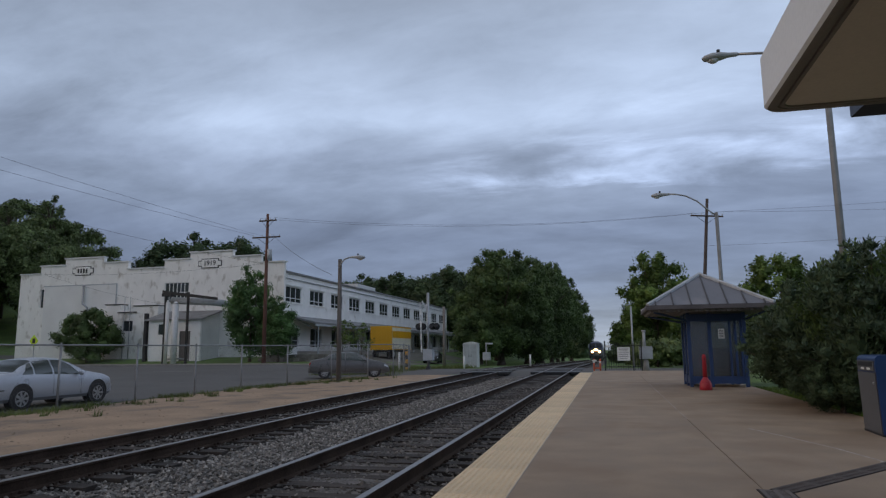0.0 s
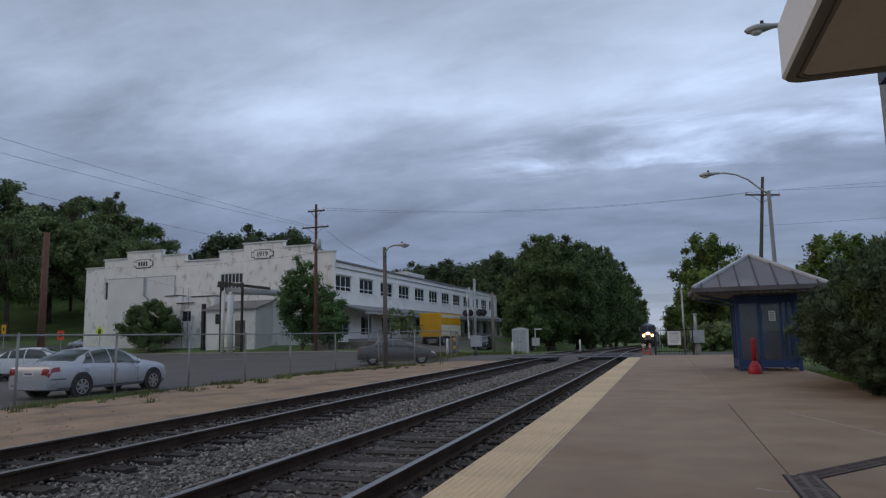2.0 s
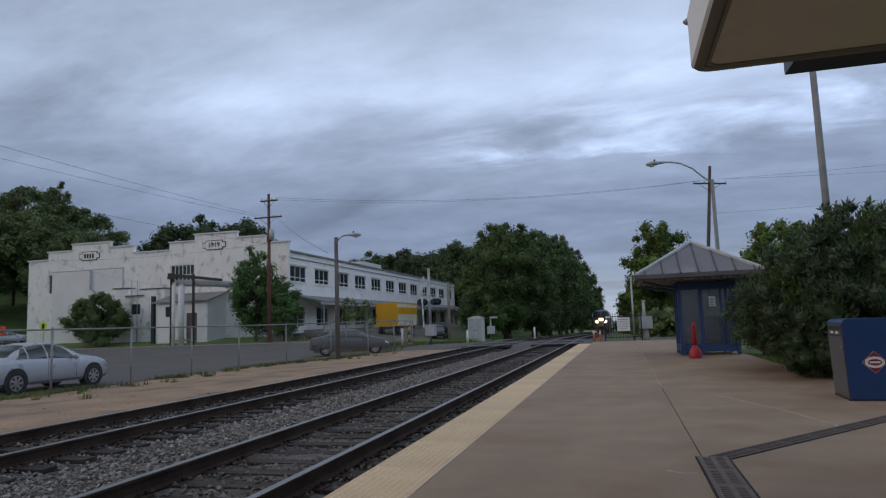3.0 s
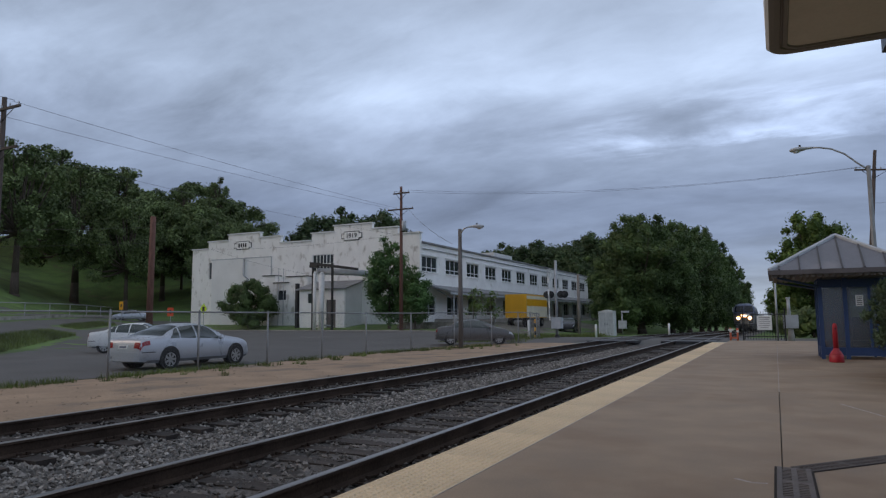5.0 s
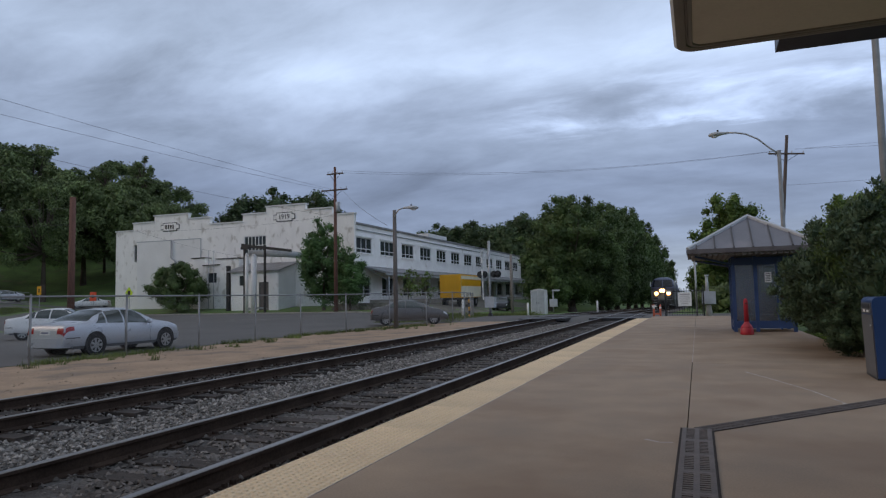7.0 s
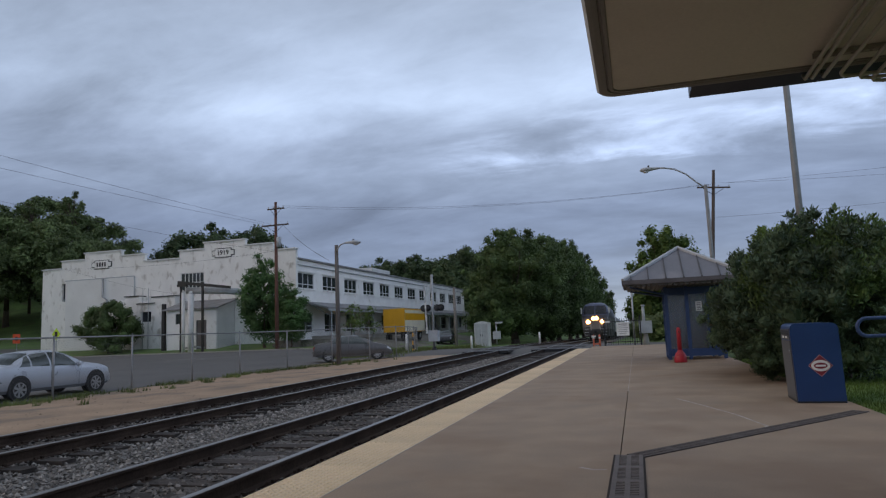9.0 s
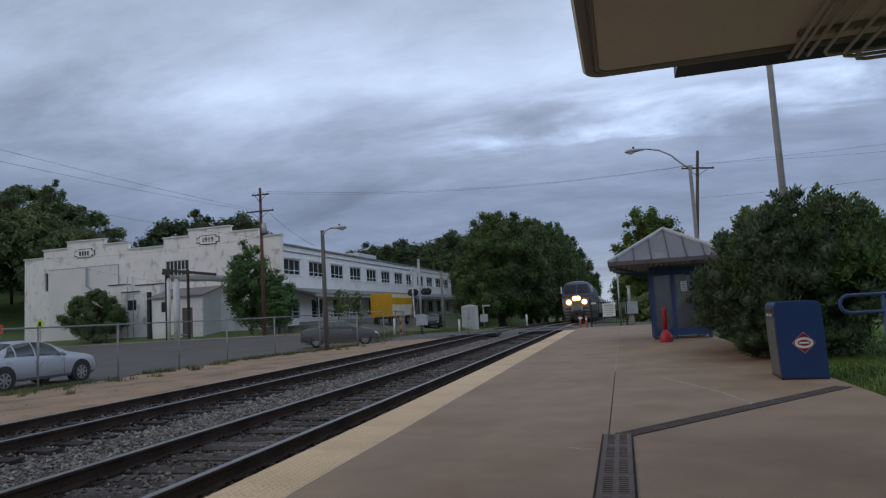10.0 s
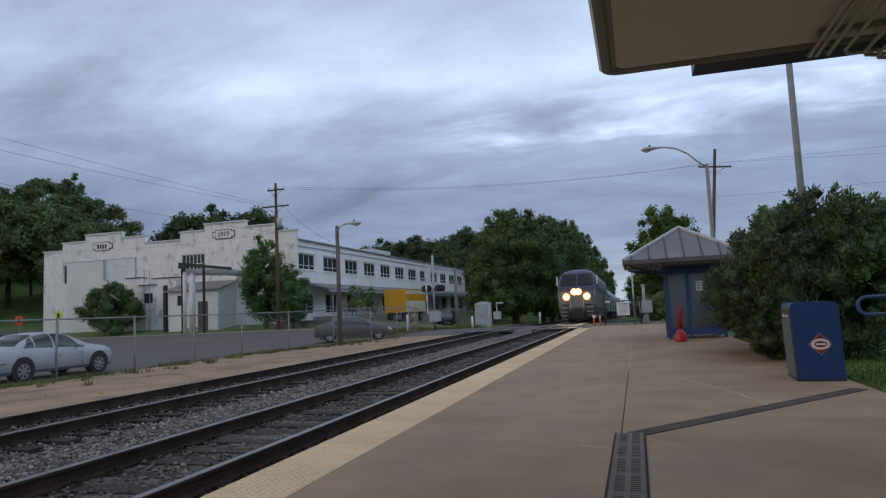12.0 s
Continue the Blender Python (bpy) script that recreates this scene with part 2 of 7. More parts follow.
FASCIA = surf("fascia_white", (0.78, 0.78, 0.77), 0.5, var=0.05, scale=0.8, fine=30, bump=0.03, stain=(0.6, 0.58, 0.54), stain_at=0.66)
BLUE = surf("blue_paint", (0.028, 0.06, 0.165), 0.45, var=0.15, scale=2, fine=50, bump=0.05)
BLUE_BIN = surf("bin_blue", (0.013, 0.045, 0.15), 0.4, var=0.1, scale=2, fine=50, bump=0.03)
SEAM = surf("dark_roof_seam", (0.085, 0.082, 0.085), 0.6, 0.2, var=0.2, scale=3, fine=30)
ROOFMETAL = surf("standing_seam_metal", (0.175, 0.175, 0.195), 0.5, 0.3, var=0.12, scale=1.5, fine=25, bump=0.04, stain=(0.25, 0.24, 0.25), stain_at=0.6)
RED = surf("red_plastic", (0.40, 0.016, 0.028), 0.45, var=0.12, scale=4, fine=50, bump=0.03)
ORANGE = surf("orange_red_paint", (0.55, 0.12, 0.06), 0.6, var=0.15, scale=4, fine=50)
WHITE = surf("white_sign_paint", (0.72, 0.72, 0.70), 0.5, var=0.06, scale=3, fine=40, bump=0.03)
BLACK = surf("black_paint", (0.015, 0.015, 0.017), 0.5, var=0.2, scale=3, fine=40, bump=0.03)
YELLOW = surf("truck_yellow", (0.72, 0.36, 0.012), 0.5, var=0.08, scale=0.8, fine=20, bump=0.03, stain=(0.60, 0.30, 0.02), stain_at=0.63)
LIME = surf("lime_sign", (0.62, 0.80, 0.03), 0.5, var=0.05, scale=3, fine=30, bump=0.0)
SIGNORANGE = surf("orange_sign", (0.66, 0.085, 0.03), 0.5, var=0.05, scale=3, fine=30, bump=0.0)
SILVER_CAR = surf("silver_car_paint", (0.46, 0.48, 0.52), 0.3, 0.35, var=0.03, scale=2, fine=400, bump=0.0)
WHITE_CAR = surf("white_car_paint", (0.70, 0.70, 0.69), 0.3, 0.0, var=0.03, scale=2, fine=400, bump=0.0)
DARK_CAR = surf("dark_grey_car_paint", (0.115, 0.112, 0.112), 0.3, 0.2, var=0.03, scale=2, fine=400, bump=0.0)
TYRE = surf("tyre_rubber", (0.02, 0.02, 0.021), 0.85, var=0.2, scale=5, fine=60, bump=0.1)
RIM = surf("alloy_rim", (0.40, 0.41, 0.42), 0.35, 0.8, var=0.08, scale=5, fine=60, bump=0.0)
TAIL = surf("tail_light_red", (0.28, 0.01, 0.016), 0.2, var=0.1, scale=6, fine=60, bump=0.0)
LENS = surf("clear_lamp_lens", (0.60, 0.62, 0.64), 0.15, var=0.05, scale=6, fine=60, bump=0.0)
LOCO_BLUE = surf("locomotive_blue", (0.055, 0.066, 0.125), 0.4, var=0.12, scale=0.8, fine=20, bump=0.03)
LOCO_GREY = surf("locomotive_grey", (0.18, 0.172, 0.17), 0.6, 0.1, var=0.25, scale=0.8, fine=20, bump=0.03, stain=(0.2, 0.19, 0.18), stain_at=0.6)
STAINLESS = surf("stainless_car_side", (0.45, 0.46, 0.48), 0.4, 0.8, var=0.12, scale=0.8, fine=25, bump=0.03)
WIRE = surf("wire_black", (0.07, 0.07, 0.075), 0.6, var=0.1, scale=2, fine=10, bump=0.0)
WINDOW = glass_mat("window_glass", (0.045, 0.052, 0.062), 0.1)
CARGLASS = glass_mat("car_window_glass", (0.03, 0.042, 0.038), 0.05)
CLEAR = clear_glass("shelter_glass")
BARK = surf("tree_bark", (0.085, 0.065, 0.05), 0.95, var=0.35, scale=4, fine=20, bump=0.6, stretch=(4, 4, 0.7), depth=0.03)
LEAF = leaf_mat("broad_leaves", (0.116, 0.162, 0.066))
LEAF_ROW = leaf_mat("row_leaves", (0.076, 0.120, 0.042))
LEAF_CHERRY = leaf_mat("cherry_leaves", (0.078, 0.15, 0.052))
LEAF_LIGHT = leaf_mat("young_leaves", (0.092, 0.148, 0.037))
LEAF_DARK = leaf_mat("far_woods_leaves", (0.06, 0.094, 0.042))
LEAF_YEW = leaf_mat("yew_needles", (0.062, 0.098, 0.054))
LEAF_SHOOT = leaf_mat("young_shoots", (0.105, 0.17, 0.055))
GRASS = leaf_mat("grass_blades", (0.085, 0.15, 0.028))
WEED = leaf_mat("weed_blades", (0.105, 0.14, 0.042))


# ---- building blocks ----
def box(bm, x0, x1, y0, y1, z0, z1, mi=0):
    v = [bm.verts.new(c) for c in ((x0, y0, z0), (x1, y0, z0), (x1, y1, z0), (x0, y1, z0), (x0, y0, z1), (x1, y0, z1), (x1, y1, z1), (x0, y1, z1))]
    for q in ((3, 2, 1, 0), (4, 5, 6, 7), (0, 1, 5, 4), (1, 2, 6, 5), (2, 3, 7, 6), (3, 0, 4, 7)):
        bm.faces.new([v[i] for i in q]).material_index = mi
    return v


def rod(bm, a, b, r0, r1=None, seg=8, caps=True, mi=0):
    a, b = Vector(a), Vector(b)
    r1 = r0 if r1 is None else r1
    d = (b - a).normalized()
    u = d.orthogonal().normalized()
    w = d.cross(u)
    rings = []
    for p, r in ((a, r0), (b, r1)):
        rings.append([bm.verts.new(p + r * (math.cos(2 * math.pi * i / seg) * u + math.sin(2 * math.pi * i / seg) * w)) for i in range(seg)])
    for i in range(seg):
        f = bm.faces.new((rings[0][i], rings[0][(i + 1) % seg], rings[1][(i + 1) % seg], rings[1][i]))
        f.smooth, f.material_index = seg > 6, mi
    if caps:
        bm.faces.new(rings[0][::-1]).material_index = mi
        bm.faces.new(rings[1]).material_index = mi


def tube(bm, points, r, seg=8, caps=True):
    """A bent pipe through the points."""
    pts = [Vector(p) for p in points]
    rings, u = [], None
    for i, p in enumerate(pts):
        d = (pts[min(i + 1, len(pts) - 1)] - pts[max(i - 1, 0)]).normalized()
        u = d.orthogonal().normalized() if u is None else (u - d * u.dot(d)).normalized()
        w = d.cross(u)
        rings.append([bm.verts.new(p + r * (math.cos(2 * math.pi * k / seg) * u + math.sin(2 * math.pi * k / seg) * w)) for k in range(seg)])
    for a, b in zip(rings, rings[1:]):
        for k in range(seg):
            bm.faces.new((a[k], a[(k + 1) % seg], b[(k + 1) % seg], b[k])).smooth = seg > 4
    if caps:
        bm.faces.new(rings[0][::-1])
        bm.faces.new(rings[-1])


def prism(bm, outline, axis, a, b, mi=0):
    """Extrudes a closed outline of 2D points along x, y or z from a to b."""
    def at(p, t):
        return {"x": (t, p[0], p[1]), "y": (p[0], t, p[1]), "z": (p[0], p[1], t)}[axis]
    lo = [bm.verts.new(at(p, a)) for p in outline]
    hi = [bm.verts.new(at(p, b)) for p in outline]
    n = len(outline)
    fs = [bm.faces.new(lo), bm.faces.new(hi[::-1])]
    fs += [bm.faces.new((lo[(i + 1) % n], lo[i], hi[i], hi[(i + 1) % n])) for i in range(n)]
    for f in fs:
        f.material_index = mi
    return fs


def finish(name, bm, mats, bevel=0.0):
    if bevel:
        bmesh.ops.bevel(bm, geom=[e for e in bm.edges if e.is_manifold and e.calc_face_angle(0) > 0.6], offset=bevel, segments=1, affect="EDGES", clamp_overlap=True)
    bmesh.ops.recalc_face_normals(bm, faces=bm.faces)
    me = bpy.data.meshes.new(name)
    bm.to_mesh(me)
    bm.free()
    for m in (mats if isinstance(mats, (list, tuple)) else [mats]):
        me.materials.append(m)
    return me


def part(name, bm, mats, parent, label="", bevel=0.0):
    ob = new(name, finish(name, bm, mats, bevel))
    ob.parent = parent
    return tagged(ob, label)


def thing(name, m, label, category, group="", kind=""):
    ob = new(name)
    ob.empty_display_size = 0.1
    ob.matrix_basis = m
    return tagged(ob, label, category, group, kind)


def solo(name, bm, mats, label, category="", group="", kind="", m=None, bevel=0.0):
    ob = new(name, finish(name, bm, mats, bevel))
    if m is not None:
        ob.matrix_basis = m
    return tagged(ob, label, category, group, kind)


def smooth(a, b, t):
    t = min(1, max(0, (t - a) / (b - a)))
    return t * t * (3 - 2 * t)


def sag(y):
    """The line's fall beyond the crossing."""
    return -0.0152 * max(0, min(y, 255) - 48)


def lie(x, y):
    """Height of the open ground."""
    rise = 0.42 * smooth(24, 52, y) + 0.6 * smooth(53.5, 60.5, y)
    left = smooth(-12, -26, x)
    u = -x - 0.9 * (min(y, 78) - 20)
    hill = min(15, 0.10 * max(0, min(u, 46) - 26) + 0.30 * max(0, u - 49)) * smooth(-28, -40, x)
    hill += 7 * smooth(66, 100, y) * smooth(-72, -95, x)
    hill += 1.3 * smooth(59, 74, y) * smooth(-62.5, -66, x) * smooth(40, 30, u)
    rise -= 0.6 * smooth(53.5, 60.5, y) * smooth(-62, -66, x)
    z = -0.38 + rise * left + hill
    if x > -14:
        z = -0.38 + 0.12 * smooth(-14, -8.5, x)
    if x > -7.1:
        z = -0.42
    if x > 5.6 and y < 36:
        z = -0.03
    elif x > 0.2:
        z = -0.28
    if y > 48:
        z += sag(y) * smooth(-26, -16, x) * (1 - smooth(14, 30, x))
    return z


def sheet(name, xs, ys, height, mat, label, rough=0.0, category=""):
    verts = [(x, y, height(x, y) + (rough * noise.noise((x * 1.7, y * 1.7, 0)) if rough else 0)) for y in ys for x in xs]
    nx = len(xs)
    faces = [(j * nx + i, j * nx + i + 1, (j + 1) * nx + i + 1, (j + 1) * nx + i) for j in range(len(ys) - 1) for i in range(nx - 1)]
    me = bpy.data.meshes.new(name)
    me.from_pydata(verts, [], faces)
    me.materials.append(mat)
    for p in me.polygons:
        p.use_smooth = True
    return tagged(new(name, me), label, category, "", "structure")


def steps(*spans):
    out = []
    for a, b, d in spans:
        n = max(1, round((b - a) / d))
        out += [a + (b - a) * i / n for i in range(n)]
    return out + [spans[-1][1]]

# ---- ground and roads ----
sheet("ground", steps((-900, -160, 60), (-160, -7.2, 2.6), (-7.2, -7.05, 0.15), (-7.05, 0.1, 2), (0.1, 5.6, 1.8), (5.6, 5.7, 0.1), (5.7, 40, 3), (40, 900, 80)),
      steps((-300, -20, 40), (-20, 130, 2.5), (130, 260, 10), (260, 1200, 90)), lie, GRASS_GROUND, "grassy ground that reaches to the horizon")
def island(x, y):
    """1 on the grass islands and past the street's far edge, 0 on the asphalt."""
    u = -x - 0.9 * (y - 20)
    near = smooth(30.6, 31.4, u) * smooth(34.6, 33.8, u) * smooth(30, 29, y)
    gore = smooth(33.0, 33.8, u) * smooth(36.6, 35.8, u) * smooth(34, 35.5, y) * smooth(47, 45, y)
    return max(near, gore, smooth(40.6, 41.4, u)) * smooth(-28, -30, x)


sheet("parking_lot", steps((-95, -13.9, 0.75)), steps((-25, 10, 2.0), (10, 52.5, 0.75)), lambda x, y: lie(x, y) + 0.03 - 0.3 * island(x, y), ASPHALT,
      "grey worn asphalt parking lot and street beyond the fence")
sheet("dock_yard", steps((-27.3, -13.6, 1.1)), steps((57.2, 100, 1.4)), lambda x, y: lie(x, y) + 0.035 * smooth(-13.7, -15, x) - 0.03, surf("yard_gravel", (0.135, 0.122, 0.10), 0.95, var=0.35, scale=0.7, fine=18, bump=0.5, stain=(0.08, 0.09, 0.05), stain_at=0.55, stain_scale=0.5),
      "grey-brown gravel yard before the loading dock", 0.03)
sheet("dirt_verge", steps((-13.95, -6.75, 0.3)), steps((-20, 37.4, 0.5)), lambda x, y: (-0.235 if x > -7.2 else lie(x, y) + 0.03) if x > -13.9 else lie(x, y), DIRT,
      "sandy brown dirt strip beside the tracks", 0.03)
sheet("ballast_bed", steps((-7.0, 0.0, 0.28)), steps((-12, 37.5, 0.35)), lambda x, y: (-0.284 if -2.3 < x < -0.7 else -0.312 - 0.018 * smooth(-3.3, -3.9, x) * smooth(-4.9, -4.6, x)) - 0.1 * smooth(-0.35, 0, x), BALLAST,
      "grey crushed stone ballast under the tracks", 0.035)
sheet("far_ballast_bed", steps((-9, 1.0, 0.8)), steps((47, 260, 4)), lambda x, y: -0.27 - 0.3 * smooth(-7.4, -9, x) - 0.2 * smooth(0, 1, x) + sag(y), BALLAST,
      "dark ballast under the tracks beyond the crossing", 0.03)
sheet("crossing_road", steps((-26, 14, 1.0)), steps((37.5, 47, 0.95)), lambda x, y: -0.125 + (lie(x, y) + 0.025 + 0.125) * max(smooth(-10, -16, x), (smooth(39.6, 37.6, y) + smooth(45.4, 47, y)) * (1.4 if x > -7.1 else 1.0)), ASPHALT,
      "worn asphalt road over the level crossing")


# ---- tracks ----
def rail_mesh(name, stations):
    prof = ((-0.07, -0.17), (0.07, -0.17), (0.07, -0.155), (0.012, -0.135), (0.012, -0.045), (0.036, -0.035), (0.036, -0.008), (0.028, 0), (-0.028, 0),
            (-0.036, -0.008), (-0.036, -0.035), (-0.012, -0.045), (-0.012, -0.135), (-0.07, -0.155))
    bm = bmesh.new()
    rings = [[bm.verts.new((px, y, pz + sag(y))) for px, pz in prof] for y in stations]
    n = len(prof)
    for a, b in zip(rings, rings[1:]):
        for i in range(n):
            bm.faces.new((a[i], a[(i + 1) % n], b[(i + 1) % n], b[i])).material_index = 1 if i in (6, 7, 8) else 0
    bm.faces.new(rings[0])
    bm.faces.new(rings[-1][::-1])
    return finish(name, bm, [RAIL_SIDE, RAIL_TOP])


TIE_ROWS = []


def build_tracks():
    stations = [-14, 47, 49, 60, 85, 120, 160, 200, 255]
    rail = rail_mesh("rail", stations)
    bm = bmesh.new()
    box(bm, -1.3, 1.3, -0.115, 0.115, -0.17, 0)
    tie = finish("tie", bm, TIE, 0.012)
    bm = bmesh.new()
    box(bm, -0.17, 0.17, -0.09, 0.09, 0, 0.018)
    for sx in (-0.1, 0.1):
        for sy in (-0.05, 0.05):
            box(bm, sx - 0.018, sx + 0.018, sy - 0.018, sy + 0.018, 0.018, 0.05)
    plate = finish("tie_plate", bm, RAIL_SIDE)
    for cx, label in ((-1.52, "railway track beside the platform with worn rusty rails"), (-5.53, "second railway track with rusty rails beside the dirt strip")):
        track = thing("railway_track", pose(cx, 0, -0.10), label, "track", "railway tracks", "structure")
        for sx in (-0.752, 0.752):
            r = new("rail", rail)
            r.parent, r.location = track, (sx, 0, 0)
        y = -2.0
        while y < 37:
            t = new("tie", tie)
            TIE_ROWS.append((cx, y))
            t.parent, t.location = track, (random.uniform(-0.05, 0.05), y, -0.170 + random.uniform(-0.012, 0.010))
            t.rotation_euler = (0, random.uniform(-0.008, 0.008), random.uniform(-0.03, 0.03))
            if y < 20:
                for sx in (-0.752, 0.752):
                    p = new("tie_plate", plate)
                    p.parent, p.location = track, (sx, y, -0.178)
            y += 0.53 + random.uniform(-0.02, 0.02)
        bm = bmesh.new()
        y = 47.3
        while y < 250:
            box(bm, -1.3, 1.3, y - 0.115, y + 0.115, -0.32 + sag(y), -0.165 + sag(y))
            y += 0.55
        tagged(part("far_ties", bm, TIE, track), kind="stuff")


def build_ballast():
    """Loose stones: clean and pale between the tracks, fouled and dark between the rails."""
    rng = random.Random(5)
    far = [y for x, y in TIE_ROWS if x < -4]
    for name, mat, label, spans, count, y1 in (
            ("ballast_stones", STONE, "pale grey crushed stones between the tracks", ((-4.75, -2.45),), 24000, 34),
            ("fouled_ballast_stones", STONE_DIRTY, "dark fouled stones between the rails", ((-2.25, -0.05), (-6.9, -4.6)), 16000, 28)):
        verts, faces = [], []
        for _ in range(count):
            a, b = spans[rng.randrange(len(spans))]
            x = rng.uniform(a, b)
            y = 2.2 + (y1 - 2.2) * rng.random() ** 1.7
            s = rng.uniform(0.014, 0.036)
            if -4.5 < x < -4.15 and any(abs(y - ty) < 0.10 for ty in far):
                continue
            z = (-0.300 - 0.016 * smooth(-3.3, -3.9, x) if mat is STONE else -0.283) + rng.uniform(-0.012, 0.022)
            k = len(verts)
            for dx, dy, dz in ((1, 0, 0), (0, 1, 0), (-1, 0, 0), (0, -1, 0), (0, 0, 0.75), (0, 0, -0.75)):
                verts.append((x + s * (dx + rng.uniform(-0.45, 0.45)), y + s * (dy + rng.uniform(-0.45, 0.45)), z + s * (dz + rng.uniform(-0.3, 0.3))))
            faces += [(k + i, k + (i + 1) % 4, k + 4) for i in range(4)] + [(k + (i + 1) % 4, k + i, k + 5) for i in range(4)]
        me = bpy.data.meshes.new(name)
        me.from_pydata(verts, [], faces)
        me.materials.append(mat)
        tagged(new(name, me), label, "gravel", "", "stuff")


def build_crossing():
    cross = thing("crossing_deck", pose(0, 0, 0), "dark rubber panels of the level crossing between the rails", "crossing deck", "", "structure")
    for cx in (-1.52, -5.53):
        for k, (x0, x1) in enumerate(((cx - 1.35, cx - 0.80), (cx - 0.64, cx + 0.64), (cx + 0.80, cx + 1.35))):
            for j in range(4):
                bm = bmesh.new()
                box(bm, x0, x1, 37.7 + j * 2.3, 37.7 + j * 2.3 + 2.27, -0.24, -0.105 + 0.004 * (j % 2))
                part("panel", bm, TIE if j % 2 else BLACK, cross, bevel=0.02)


build_tracks()
build_ballast()
build_crossing()


# ---- platform ----
def build_platform():
    plat = thing("platform", pose(0, 0, 0), "tan concrete station platform with saw-cut joints", "platform", "", "structure")
    bm = bmesh.new()
    box(bm, 0.03, 5.62, -12, 36.6, -0.45, -0.085)
    part("footing", bm, CONCRETE_RAW, plat)
    ys = [-12, -6.6, 12.1, 18.3, 24.5, 30.7, 36.6]
    for x0, x1 in ((0.618, 2.712), (2.722, 5.64)):
        for a, b in zip(ys, ys[1:]):
            bm = bmesh.new()
            box(bm, x0, x1, a + 0.004, b - 0.004, -0.085, 0)
            part("slab", bm, CONCRETE, plat, bevel=0.004)
    bm = bmesh.new()
    box(bm, 0.0, 0.612, -12, 34.6, -0.11, -0.012)
    part("edge_beam", bm, CONCRETE_RAW, plat)
    # raised warning tiles along the edge
    bm = bmesh.new()
    box(bm, 0.002, 0.608, 0.004, 1.216, -0.012, 0)
    for i in range(10):
        for j in range(20):
            x, y = 0.036 + i * 0.0595, 0.034 + j * 0.0603
            lo = [bm.verts.new((x + 0.017 * c, y + 0.017 * s, 0)) for c, s in ((1, 1), (-1, 1), (-1, -1), (1, -1))]
            hi = [bm.verts.new((x + 0.010 * c, y + 0.010 * s, 0.008)) for c, s in ((1, 1), (-1, 1), (-1, -1), (1, -1))]
            bm.faces.new(hi)
            for k in range(4):
                bm.faces.new((lo[k], lo[(k + 1) % 4], hi[(k + 1) % 4], hi[k]))
    tile = finish("warning_tile", bm, TACTILE)
    y = 5.66 - 1.22 * 14
    rng = random.Random(3)
    while y < 33.4:
        t = new("warning_tile", tile)
        t.parent, t.location = plat, (rng.uniform(-0.002, 0.002), y, rng.uniform(-0.001, 0.001))
        y += 1.22
    bm = bmesh.new()
    box(bm, 0.609, 0.6165, -6, 34.5, -0.05, 0.003)
    part("edging_strip", bm, surf("edging_grey", (0.40, 0.34, 0.29), 0.7, var=0.15), plat)
    # pale scrape marks
    marks = surf("chalky_scrape", (0.40, 0.34, 0.29), 0.9, var=0.3, scale=8, fine=60)
    for pts, w in ((((3.45, 10.9), (3.75, 10.0), (4.05, 9.0), (4.24, 8.05)), 0.018), (((4.24, 8.05), (4.17, 7.75)), 0.03), (((2.40, 5.75), (2.52, 5.66), (2.62, 5.68)), 0.02)):
        bm = bmesh.new()
        for (ax, ay), (bx, by) in zip(pts, pts[1:]):
            d = Vector((bx - ax, by - ay, 0)).normalized()
            s = Vector((-d.y, d.x, 0)) * w
            v = [bm.verts.new(Vector(c) + e) for c, e in (((ax, ay, 0.0015), -s), ((bx, by, 0.0015), -s * 0.7), ((bx, by, 0.0015), s * 0.7), ((ax, ay, 0.0015), s))]
            bm.faces.new(v)
        part("scrape_mark", bm, marks, plat)
    bm = bmesh.new()
    box(bm, 2.7115, 2.7225, 12.2, 24.4, -0.02, 0.002)
    part("joint_sealant", bm, marks, plat, "pale joint sealant")


def grate_mesh(length, width, mat, pitch):
    bm = bmesh.new()
    e = width * 0.15
    c = width * 0.08
    box(bm, -width / 2, -width / 2 + e, 0, length, -0.02, 0.006)
    box(bm, width / 2 - e, width / 2, 0, length, -0.02, 0.006)
    box(bm, -c, c, 0, length, -0.02, 0.006)
    n = round(length / pitch)
    for j in range(n + 1):
        y = length * j / n
        h = 0.03 if j in (0, n) else pitch * 0.26
        for x0, x1 in ((-width / 2 + e, -c), (c, width / 2 - e)):
            box(bm, x0, x1, max(0, y - h), min(length, y + h), -0.02, 0.005)
    return finish("grate", bm, mat)


